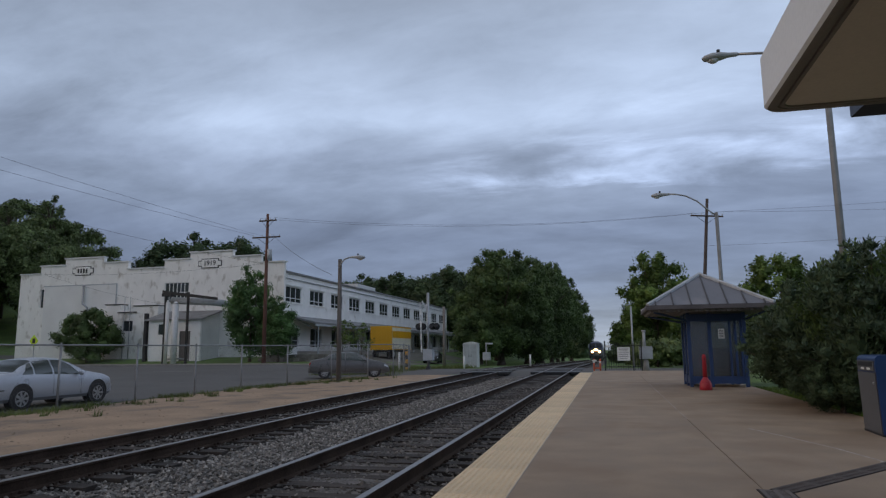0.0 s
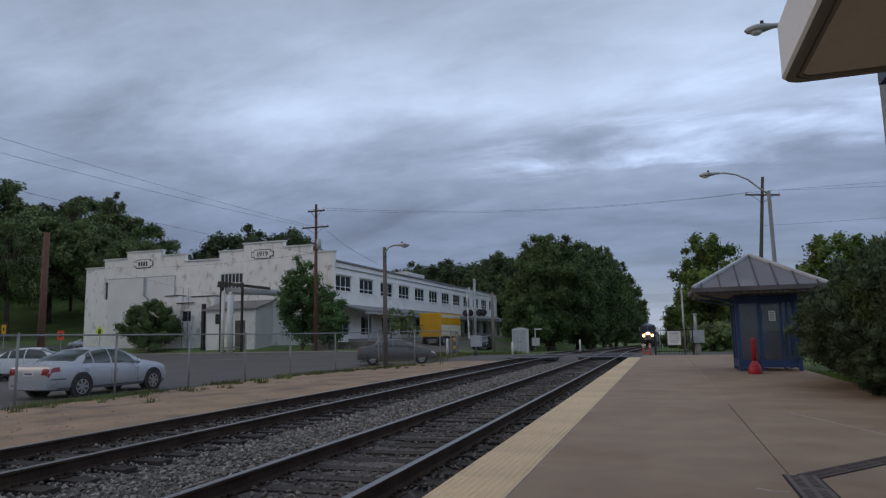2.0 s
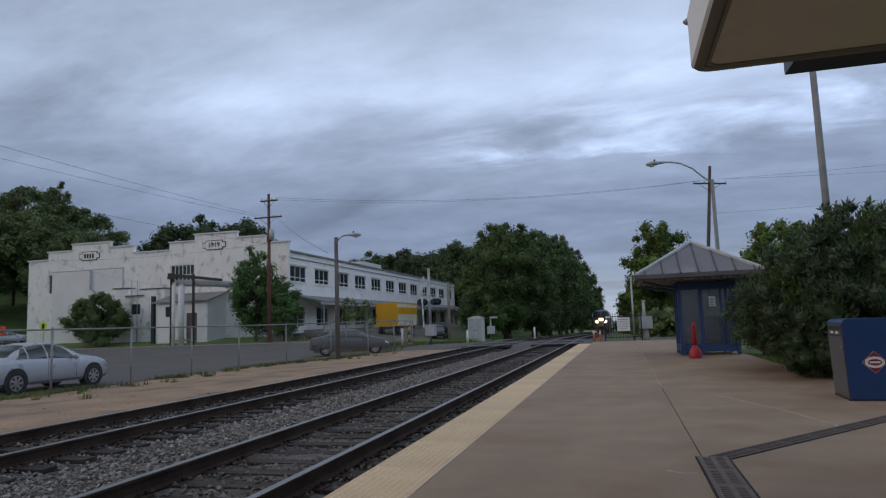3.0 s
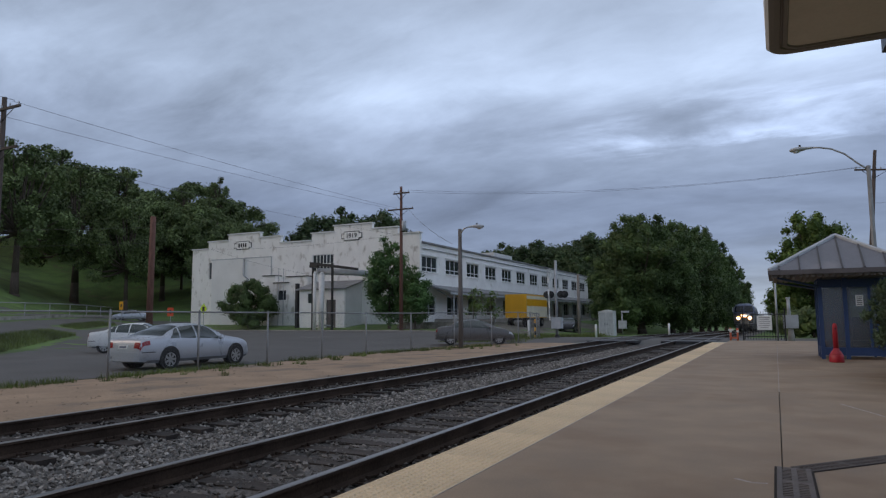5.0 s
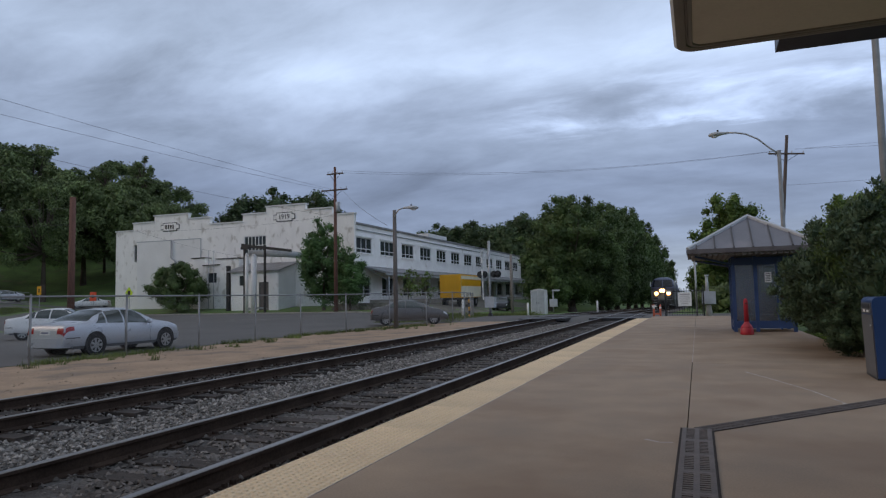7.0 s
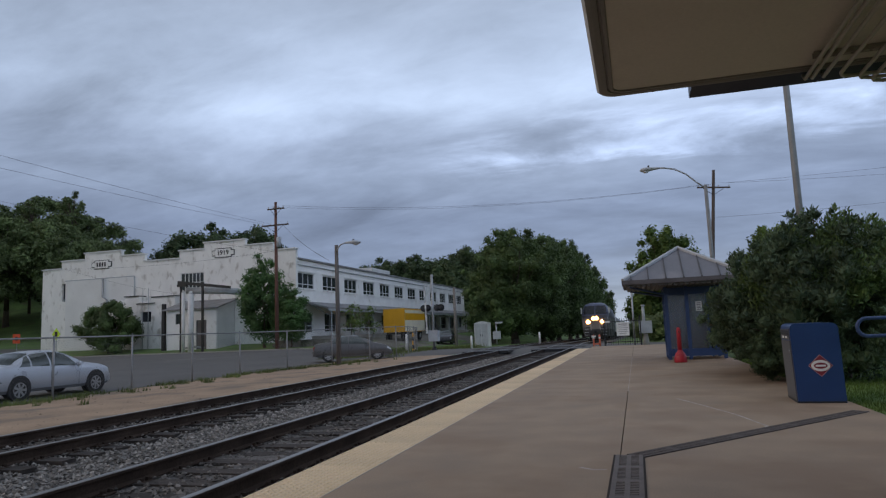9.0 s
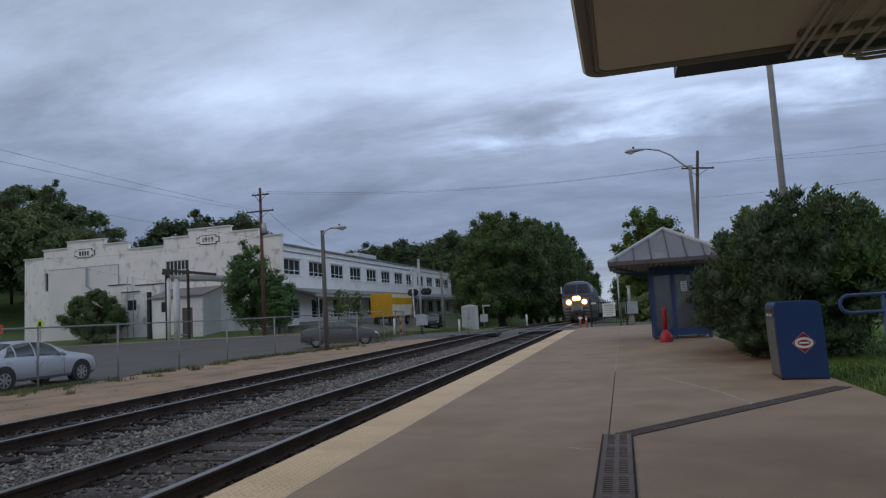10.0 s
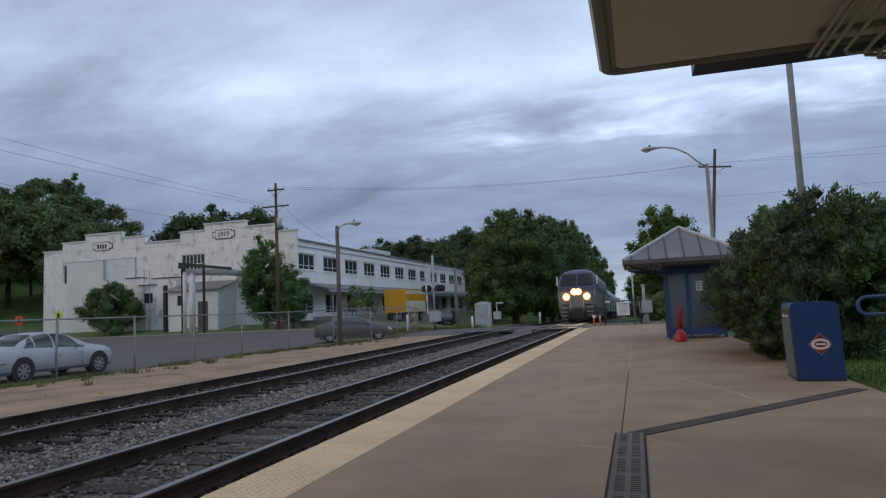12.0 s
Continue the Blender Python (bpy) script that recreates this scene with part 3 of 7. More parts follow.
def build_drain():
    drain = thing("trench_drain", pose(2.795, 6.28, 0.002), "dark iron trench drain with slotted grates in the platform", "drain", "", "structure")
    a = grate_mesh(0.5, 0.235, surf("iron_grate", (0.125, 0.103, 0.092), 0.75, 0.0, var=0.25, scale=3, fine=50), 0.05)
    for k in range(14):
        g = new("grate", a)
        g.parent, g.location = drain, (0, -0.5 * (k + 1), 0.001)
    turn = math.atan2(9.36 - 6.24, 5.64 - 2.90)
    b = grate_mesh(0.5, 0.19, surf("rusty_grate", (0.085, 0.068, 0.06), 0.85, 0.0, var=0.3, scale=3, fine=50), 0.036)
    for k in range(8):
        g = new("grate", b)
        g.parent = drain
        g.location = (0.05 + math.cos(turn) * 0.5 * k, -0.03 + math.sin(turn) * 0.5 * k, 0.001)
        g.rotation_euler = (0, 0, turn - math.pi / 2)
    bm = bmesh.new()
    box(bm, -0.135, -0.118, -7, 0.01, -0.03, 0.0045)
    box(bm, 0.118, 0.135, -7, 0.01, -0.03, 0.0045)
    # dark sheets right under the slots stand in for the shaded channel
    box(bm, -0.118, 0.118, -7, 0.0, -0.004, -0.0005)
    d = Vector((math.cos(turn), math.sin(turn), 0))
    s = Vector((-d.y, d.x, 0)) * 0.105
    o = Vector((0.05, -0.03, -0.0007))
    bm.faces.new([bm.verts.new(p) for p in (o - s, o + d * 4.0 - s, o + d * 4.0 + s, o + s)])
    part("frame", bm, surf("drain_frame_and_slot_shade", (0.04, 0.032, 0.028), 0.9, 0.0, var=0.3, scale=4, fine=50, spec=0.15), drain)


build_platform()
build_drain()


# ---- platform canopy and station wall ----
def build_canopy():
    can = thing("platform_canopy", pose(2.77, 5.53, 3.07), "flat canopy with white fascia, rounded corner and tan soffit", "canopy", "", "structure")
    L, D, R = 6.4, 15.0, 0.16

    def ring(inset, r):
        pts = [(inset + r - r * math.cos(a), -inset - r + r * math.sin(a)) for a in [math.pi / 2 * i / 8 for i in range(9)]]
        return [(inset, -D)] + pts + [(L, -inset)]

    bm = bmesh.new()
    prof = [(0.02, 0.0), (0.0, 0.02), (0.0, 0.42), (0.02, 0.44), (0.12, 0.44)]
    rings = [[bm.verts.new((x, y, z)) for x, y in ring(i, R)] for i, z in prof]
    for a, b in zip(rings, rings[1:]):
        for k in range(len(a) - 1):
            bm.faces.new((a[k], a[k + 1], b[k + 1], b[k])).smooth = False
    part("fascia", bm, FASCIA, can, "white painted fascia")
    rim = surf("rim_trim", (0.20, 0.18, 0.16), 0.5, 0.2, var=0.1)
    bm = bmesh.new()
    prof = [(0.02, 0.0), (0.05, -0.004), (0.085, 0.0), (0.09, 0.012), (0.10, 0.012), (0.105, -0.002), (0.13, -0.002), (0.135, 0.01)]
    rings = [[bm.verts.new((x, y, z)) for x, y in ring(i, max(0.04, R - i * 0.5))] for i, z in prof]
    for a, b in zip(rings, rings[1:]):
        for k in range(len(a) - 1):
            bm.faces.new((a[k], a[k + 1], b[k + 1], b[k]))
    part("rim", bm, rim, can, "dark trim round the soffit")
    bm = bmesh.new()
    r = ring(0.134, 0.1)
    bm.faces.new([bm.verts.new((x, y, 0.010)) for x, y in r + [(L, -D)]])
    part("soffit", bm, SOFFIT, can, "tan soffit panels")
    bm = bmesh.new()
    bm.faces.new([bm.verts.new((x, y, 0.43)) for x, y in ring(0.1, R) + [(L, -D)]])
    part("roof_deck", bm, ROOFING, can)
    bm = bmesh.new()
    box(bm, 0.75, L, 0.004, 0.30, 0.01, 0.30)
    part("sign_box", bm, surf("dark_navy_panel", (0.018, 0.02, 0.045), 0.5, var=0.1), can, "dark navy sign box on the fascia", 0.01)
    pipe = surf("painted_conduit", (0.42, 0.385, 0.33), 0.5, var=0.08)
    for k, x in enumerate((1.58, 1.63, 1.71, 1.82, 1.98, 2.10)):
        bm = bmesh.new()
        z = -0.05
        if k < 3:
            pts = [(x, -6, z), (x, 0.0, z), (x, 0.05, z + 0.05)]
        else:
            e = 0.06 + 0.11 * (k - 3)
            pts = [(x, -6, z), (x, e - 0.10, z), (x + 0.03, e - 0.03, z), (x + 0.10, e, z), (x + 2.6, e, z)]
        tube(bm, pts, 0.015, 8)
        part("conduit", bm, pipe, can, "tan painted conduit")
    bm = bmesh.new()
    for j in range(46):
        y0 = 1.57 + j * 0.06
        box(bm, y0, y0 + 0.04, -0.42, -0.38, -0.032, -0.001)
    box(bm, 1.55, 4.2, -0.425, -0.415, -0.033, 0.006)
    box(bm, 1.55, 4.2, -0.385, -0.375, -0.033, 0.006)
    part("strut_channel", bm, surf("tan_strut", (0.30, 0.27, 0.23), 0.6, 0.2, var=0.12), can, "perforated steel strut")


def build_station():
    bm = bmesh.new()
    box(bm, 6.6, 6.85, -9.5, 3.2, 0, 3.085)
    solo("wall_station", bm, CONCRETE_RAW, "plain station wall under the canopy", "", "", "structure")


build_canopy()
build_station()

# ---- old white factory ----
def cut_wall(bm, tops, z0, holes, corner):
    """One wall skin with its openings. tops: (u0, u1, height) side by side; corner(u, z, s) gives the place on the outer (0) or inner (1) face."""
    us = sorted({*[t[0] for t in tops], *[t[1] for t in tops], *[h[0] for h in holes], *[h[1] for h in holes]})
    zs = sorted({z0, *[t[2] for t in tops], *[h[2] for h in holes], *[h[3] for h in holes]})

    def solid(i, j):
        if not (0 <= i < len(us) - 1 and 0 <= j < len(zs) - 1):
            return False
        u, z = (us[i] + us[i + 1]) / 2, (zs[j] + zs[j + 1]) / 2
        return any(a < u < b and z < t for a, b, t in tops) and not any(h[0] < u < h[1] and h[2] < z < h[3] for h in holes)

    made = {}

    def v(i, j, s):
        if (i, j, s) not in made:
            made[i, j, s] = bm.verts.new(corner(us[i], zs[j], s))
        return made[i, j, s]

    for i in range(len(us) - 1):
        for j in range(len(zs) - 1):
            if not solid(i, j):
                continue
            for s in (0, 1):
                bm.faces.new((v(i, j, s), v(i + 1, j, s), v(i + 1, j + 1, s), v(i, j + 1, s)))
            for di, dj, p, q in ((-1, 0, (i, j), (i, j + 1)), (1, 0, (i + 1, j), (i + 1, j + 1)), (0, -1, (i, j), (i + 1, j)), (0, 1, (i, j + 1), (i + 1, j + 1))):
                if not solid(i + di, j + dj):
                    bm.faces.new((v(*p, 0), v(*q, 0), v(*q, 1), v(*p, 1)))


def sash_window(parent, m, w, h, cols, rows, label="", cuts=None):
    """A window in its opening: frame, bars, dark panes. Local x along the wall, -y outwards."""
    win = new("window")
    win.parent, win.matrix_basis = parent, m
    tagged(win, label)
    win.empty_display_size = 0.1
    f = 0.09
    bm = bmesh.new()
    box(bm, 0, w, 0.05, 0.16, 0, f)
    box(bm, 0, w, 0.05, 0.16, h - f, h)
    box(bm, 0, f, 0.05, 0.16, f, h - f)
    box(bm, w - f, w, 0.05, 0.16, f, h - f)
    part("window_frame", bm, WHITE, win)
    bm = bmesh.new()
    box(bm, -0.1, w + 0.1, -0.1, 0.1, -0.1, -0.005)
    part("sill", bm, WHITEWALL, win)
    cw = (w - 2 * f) / cols
    zs = [f + (h - 2 * f) * q for q in (cuts or [j / rows for j in range(rows + 1)])]
    for i in range(1, cols):
        bm = bmesh.new()
        box(bm, f + i * cw - 0.035, f + i * cw + 0.035, 0.06, 0.15, f, h - f)
        part("mullion", bm, WHITE, win)
    for i in range(cols):
        for j in range(rows):
            bm = bmesh.new()
            tilt = random.uniform(-0.012, 0.012)
            v = box(bm, f + i * cw, f + (i + 1) * cw, 0.10, 0.112, zs[j], zs[j + 1])
            for k in (4, 5, 6, 7):
                v[k].co.y += tilt
            part("pane", bm, WINDOW, win)
    if rows > 1:
        bm = bmesh.new()
        for j in range(1, rows):
            box(bm, f, w - f, 0.065, 0.145, zs[j] - 0.035, zs[j] + 0.035)
        part("glazing_bar", bm, WHITE, win)
    return win


def build_factory():
    fac = thing("factory_building", pose(0, 0, 0), "long two-storey white painted masonry factory with stepped parapets and peeling paint", "building")
    steps_x = ((-61.75, -59.1, 9.8), (-59.1, -55.9, 10.65), (-55.9, -50.95, 11.35), (-50.95, -47.9, 10.73), (-47.9, -43.45, 9.93),
               (-43.45, -40.4, 10.73), (-40.4, -35.45, 11.38), (-35.45, -32.25, 10.75), (-32.25, -29.65, 10.0))
    holes = [(-43.3, -40.4, 6.26, 8.38), (-58.95, -58.5, 6.15, 8.15)]
    bm = bmesh.new()
    cut_wall(bm, steps_x, -0.4, holes, lambda u, z, k: (u, 60 + 0.4 * k, z))
    part("front_wall", bm, WHITEWALL, fac, "stepped parapet wall of peeling white paint")
    for a, b, top in steps_x:
        bm = bmesh.new()
        box(bm, a - 0.08, b + 0.08, 59.86, 60.5, top + 0.002, top + 0.14)
        part("coping", bm, GREYWALL, fac, "thin grey coping stone")
    sash_window(fac, pose(-43.3, 60.0, 6.26), 2.9, 2.12, 6, 2, "rusty many-paned factory window")
    bm = bmesh.new()
    box(bm, -58.95, -58.5, 60.2, 60.25, 6.15, 8.15)
    part("slit_window", bm, WINDOW, fac)
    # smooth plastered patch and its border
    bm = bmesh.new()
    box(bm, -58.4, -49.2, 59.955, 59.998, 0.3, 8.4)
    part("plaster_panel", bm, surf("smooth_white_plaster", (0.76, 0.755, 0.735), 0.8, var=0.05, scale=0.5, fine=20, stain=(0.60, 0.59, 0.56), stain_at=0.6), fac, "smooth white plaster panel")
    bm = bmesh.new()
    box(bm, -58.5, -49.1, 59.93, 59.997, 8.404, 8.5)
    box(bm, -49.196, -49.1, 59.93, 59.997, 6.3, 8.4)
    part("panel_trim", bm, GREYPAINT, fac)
    bm = bmesh.new()
    tube(bm, [(-53.2, 59.8, 8.4), (-53.2, 59.8, 6.4), (-52.6, 59.8, 6.0), (-52.6, 59.8, 5.2)], 0.1)
    part("downpipe", bm, GALV, fac, "grey downpipe")
    # low annex with its own little parapets
    bm = bmesh.new()
    low = ((-52.4, -50.6, 5.5), (-50.6, -49.4, 5.8), (-49.4, -47.6, 6.1), (-47.6, -46.0, 5.55), (-46.0, -43.1, 5.9))
    cut_wall(bm, low, -0.2, [(-47.35, -46.05, 3.38, 4.44)], lambda u, z, k: (u, 58.9 + 1.04 * k, z))
    part("annex", bm, WHITEWALL, fac, "low white annex with a broken parapet")
    for a, b, top in ((-52.4, -50.6, 5.5), (-49.4, -47.6, 6.1), (-46.0, -43.1, 5.9)):
        bm = bmesh.new()
        box(bm, a - 0.06, b + 0.06, 58.8, 59.93, top + 0.002, top + 0.1)
        part("coping", bm, DARKMETAL, fac)
    bm = bmesh.new()
    box(bm, -47.35, -46.05, 59.2, 59.25, 3.38, 4.44)
    part("annex_window", bm, WINDOW, fac)
    for x in (-47.0, -46.3):
        bm = bmesh.new()
        rod(bm, (x, 58.75, 0.2), (x, 58.75, 6.9), 0.035)
        part("vent_pipe", bm, GALV, fac)
    bm = bmesh.new()
    box(bm, -47.8, -45.5, 58.7, 58.8, 5.25, 5.35)
    part("pipe_bracket", bm, DARKMETAL, fac)
    # lean-to
    bm = bmesh.new()
    holes = [(-41.4, -40.8, 2.9, 3.9), (-39.0, -37.8, 0.3, 3.2)]
    cut_wall(bm, ((-42.4, -36.7, 4.35),), -0.2, holes, lambda u, z, k: (u, 56.8 + 0.2 * k, z))
    part("lean_to_front", bm, WHITEWALL_B, fac)
    bm = bmesh.new()
    prism(bm, [(57.004, -0.2), (59.99, -0.2), (59.99, 5.2), (57.004, 4.35)], "x", -36.9, -36.7)
    part("lean_to_side", bm, GREYWALL, fac, "grey sheet side wall")
    bm = bmesh.new()
    prism(bm, [(57.004, -0.2), (58.89, -0.2), (58.89, 5.0), (57.004, 4.35)], "x", -42.4, -42.2)
    part("lean_to_side", bm, GREYWALL, fac, "grey sheet side wall")
    bm = bmesh.new()
    prism(bm, [(56.5, 4.25), (59.98, 5.22), (59.98, 5.36), (56.5, 4.39)], "x", -42.8, -36.4)
    part("lean_to_roof", bm, ROOFING, fac, "sloping dull metal roof")
    bm = bmesh.new()
    box(bm, -41.4, -40.8, 56.9, 56.94, 2.9, 3.9)
    part("window", bm, WINDOW, fac)
    bm = bmesh.new()
    box(bm, -39.0, -37.8, 56.88, 56.95, 0.0, 3.2)
    part("door", bm, surf("shed_door", (0.12, 0.11, 0.11), 0.7, var=0.2), fac, "dark shed door")
    bm = bmesh.new()
    box(bm, -42.9, -42.6, 56.6, 56.95, 0, 5.0)
    part("corner_post", bm, DARKMETAL, fac)
    # date plates
    for cx, cz in ((-53.55, 10.0), (-38.05, 10.2)):
        bm = bmesh.new()
        box(bm, cx - 1.0, cx + 1.0, 59.95, 59.996, cz - 0.5, cz + 0.5)
        box(bm, cx - 1.35, cx - 1.003, 59.95, 59.996, cz - 0.3, cz + 0.3)
        box(bm, cx + 1.003, cx + 1.35, 59.95, 59.996, cz - 0.3, cz + 0.3)
        pl = part("date_plaque", bm, DARKMETAL, fac, "dark outlined date plaque")
        bm = bmesh.new()
        box(bm, cx - 0.92, cx + 0.92, 59.91, 59.945, cz - 0.42, cz + 0.42)
        box(bm, cx - 1.27, cx - 0.925, 59.91, 59.945, cz - 0.22, cz + 0.22)
        box(bm, cx + 0.925, cx + 1.27, 59.91, 59.945, cz - 0.22, cz + 0.22)
        part("plaque_face", bm, WHITEWALL, pl)
        if cx > -45:
            cu = bpy.data.curves.new("date", "FONT")
            cu.body, cu.size, cu.align_x, cu.align_y, cu.extrude = "1919", 0.72, "CENTER", "CENTER", 0.015
            cu.materials.append(DARKMETAL)
            t = new("date_figures", cu)
            t.parent, t.matrix_basis = pl, pose(cx, 59.89, cz, 90)
        else:
            bm = bmesh.new()
            for k in range(4):
                box(bm, cx - 0.62 + k * 0.34, cx - 0.42 + k * 0.34, 59.88, 59.905, cz - 0.24, cz + 0.24)
            part("worn_figures", bm, DARKMETAL, pl)
    # long side wall along the line
    wy, pitch, n = 60.5, 5.68, 12
    holes = []
    for k in range(n):
        y = wy + 0.1 + pitch * k
        holes.append((y, y + 3.6, 6.06, 7.72))
        holes.append((y + 0.3, y + 3.3, 1.6, 3.55))
    bm = bmesh.new()
    cut_wall(bm, ((60.4, 129, 9.0),), -0.4, holes, lambda u, z, k: (-29.8 - 0.4 * k, u, z))
    part("side_wall", bm, WHITEWALL_B, fac, "white painted side wall with a row of windows")
    for k in range(n):
        y = wy + 0.1 + pitch * k
        sash_window(fac, pose(-29.8, y, 6.06, 0, 0, 90), 3.6, 1.66, 3, 2, cuts=(0, 0.26, 1))
        bm = bmesh.new()
        box(bm, -29.796, -29.70, y - 0.15, y + 3.75, 7.74, 7.86)
        part("lintel", bm, WHITE, fac)
        bm = bmesh.new()
        box(bm, -30.05, -30.0, y + 0.3, y + 3.3, 1.6, 3.55)
        part("ground_floor_window", bm, WINDOW, fac)
        bm = bmesh.new()
        box(bm, -29.98, -29.88, y + 1.74, y + 1.86, 1.6, 3.55)
        box(bm, -29.98, -29.88, y + 0.3, y + 3.3, 2.2, 2.28)
        part("window_bar", bm, GREYPAINT, fac)
    bm = bmesh.new()
    box(bm, -30.3, -29.62, 60.52, 129.1, 9.002, 9.2)
    part("side_coping", bm, ROOFING, fac, "dark roof edge")
    bm = bmesh.new()
    box(bm, -29.796, -29.68, 60.45, 129, 8.42, 8.5)
    part("gutter", bm, GALV, fac)
    bm = bmesh.new()
    box(bm, -61.7, -61.3, 60.41, 129, -0.4, 9.0)
    box(bm, -61.29, -30.21, 128.6, 129, -0.4, 9.0)
    part("rear_wall", bm, WHITEWALL_B, fac)
    bm = bmesh.new()
    box(bm, -61.25, -30.35, 60.42, 128.6, 8.7, 8.85)
    part("roof", bm, ROOFING, fac, "flat dull grey roof")
    bm = bmesh.new()
    box(bm, -34.5, -31.2, 84, 91, 8.86, 10.1)
    part("roof_house", bm, GREYWALL, fac, "small grey roof house", 0.03)
    # loading dock and its roof
    bm = bmesh.new()
    prism(bm, [(-29.79, 4.75), (-27.0, 4.05), (-27.0, 3.85), (-29.79, 4.6)], "y", 61.8, 129)
    part("dock_roof", bm, ROOFING, fac, "low sloping dock roof of weathered metal")
    bm = bmesh.new()
    box(bm, -27.06, -26.98, 61.8, 129, 3.66, 3.845)
    part("dock_fascia", bm, GREYPAINT, fac)
    for k in range(12):
        y = 63 + k * 5.68
        bm = bmesh.new()
        rod(bm, (-27.25, y, 0.4), (-27.25, y, 3.9), 0.07, seg=6)
        rod(bm, (-27.25, y, 3.1), (-29.7, y, 4.5), 0.05, seg=6)
        part("dock_post", bm, GREYPAINT, fac)
    bm = bmesh.new()
    box(bm, -29.79, -27.4, 63.5, 129, -0.4, 1.15)
    part("loading_dock", bm, CONCRETE_RAW, fac, "grey concrete loading dock", 0.03)
    bm = bmesh.new()
    for k in range(6):
        box(bm, -28.8 , -27.42, 62.0 + k * 0.25, 63.49, 0.3 + 0.15 * k - 0.3, 0.44 + 0.14 * k)
    part("dock_steps", bm, CONCRETE_RAW, fac)


def build_pipework():
    rack = thing("pipe_rack", pose(-38, 55, 0.1), "white steam pipes on a dark steel rack before the factory", "pipes")
    pipe_white = surf("white_pipe_lagging", (0.66, 0.65, 0.63), 0.7, var=0.1, scale=2, fine=20, stain=(0.42, 0.40, 0.37), stain_at=0.6)
    for x, top, r in ((-1.12, 5.75, 0.17), (-0.25, 5.6, 0.29)):
        bm = bmesh.new()
        rod(bm, (x, 0, -0.3), (x, 0, top), r, seg=14)
        rod(bm, (x, 0, top), (x, 0, top + 0.25), r, r * 0.4, seg=14)
        part("standpipe", bm, pipe_white, rack)
    bm = bmesh.new()
    box(bm, 0.97, 1.15, -0.09, 0.09, -0.3, 6.7)
    box(bm, -1.52, -1.36, 0.0, 0.16, -0.3, 6.9)
    part("post", bm, BLACK, rack)
    bm = bmesh.new()
    prism(bm, [(-1.7, 6.62), (4.1, 5.87), (4.1, 6.12), (-1.7, 6.95)], "y", -0.12, 0.12)
    box(bm, -1.7, -0.7, -0.2, 0.2, 6.35, 6.61)
    part("beam", bm, BLACK, rack, "dark steel beam")
    bm = bmesh.new()
    tube(bm, [(-1.1, 0.6, 6.0), (3.2, 0.6, 5.75), (4.3, 0.8, 5.6), (4.5, 2.5, 5.4), (4.5, 4.9, 5.4)], 0.33, 14)
    part("duct", bm, GREYPAINT, rack, "grey horizontal duct")
    bm = bmesh.new()
    tube(bm, [(-1.4, 0.4, 0.4), (0.0, 0.4, 0.5), (1.0, 0.4, 0.4)], 0.08)
    part("low_pipe", bm, GALV, rack)


build_factory()
build_pipework()

# ---- poles, wires and lamps ----
def hang(bm, a, b, drop, r=0.02, n=14):
    a, b = Vector(a), Vector(b)
    pts = [a.lerp(b, i / n) - Vector((0, 0, drop * 4 * (i / n) * (1 - i / n))) for i in range(n + 1)]
    tube(bm, pts, r, 4, False)


def utility_pole(m, h, arms, mat, label, turn=0.0):
    pole = thing("utility_pole", m, label, "utility pole", "utility poles")
    bm = bmesh.new()
    rod(bm, (0, 0, -0.4), (0, 0, h), 0.19, 0.12, 10)
    part("pole", bm, mat, pole)
    for z, w, off in arms:
        bm = bmesh.new()
        box(bm, off - w / 2, off + w / 2, -0.2, -0.09, z - 0.06, z + 0.06)
        arm = part("crossarm", bm, WOODPOLE, pole, bevel=0.01)
        for k in range(4):
            x = off - w / 2 + 0.1 + k * (w - 0.2) / 3
            bm = bmesh.new()
            rod(bm, (x, -0.145, z + 0.06), (x, -0.145, z + 0.24), 0.045, 0.03, 6)
            part("insulator", bm, GREYPAINT, arm)
        bm = bmesh.new()
        rod(bm, (off - w * 0.32, -0.15, z - 0.05), (0, -0.13, z - 0.65), 0.02, seg=5)
        rod(bm, (off + w * 0.32, -0.15, z - 0.05), (0, -0.13, z - 0.65), 0.02, seg=5)
        part("brace", bm, DARKMETAL, pole)
    return pole


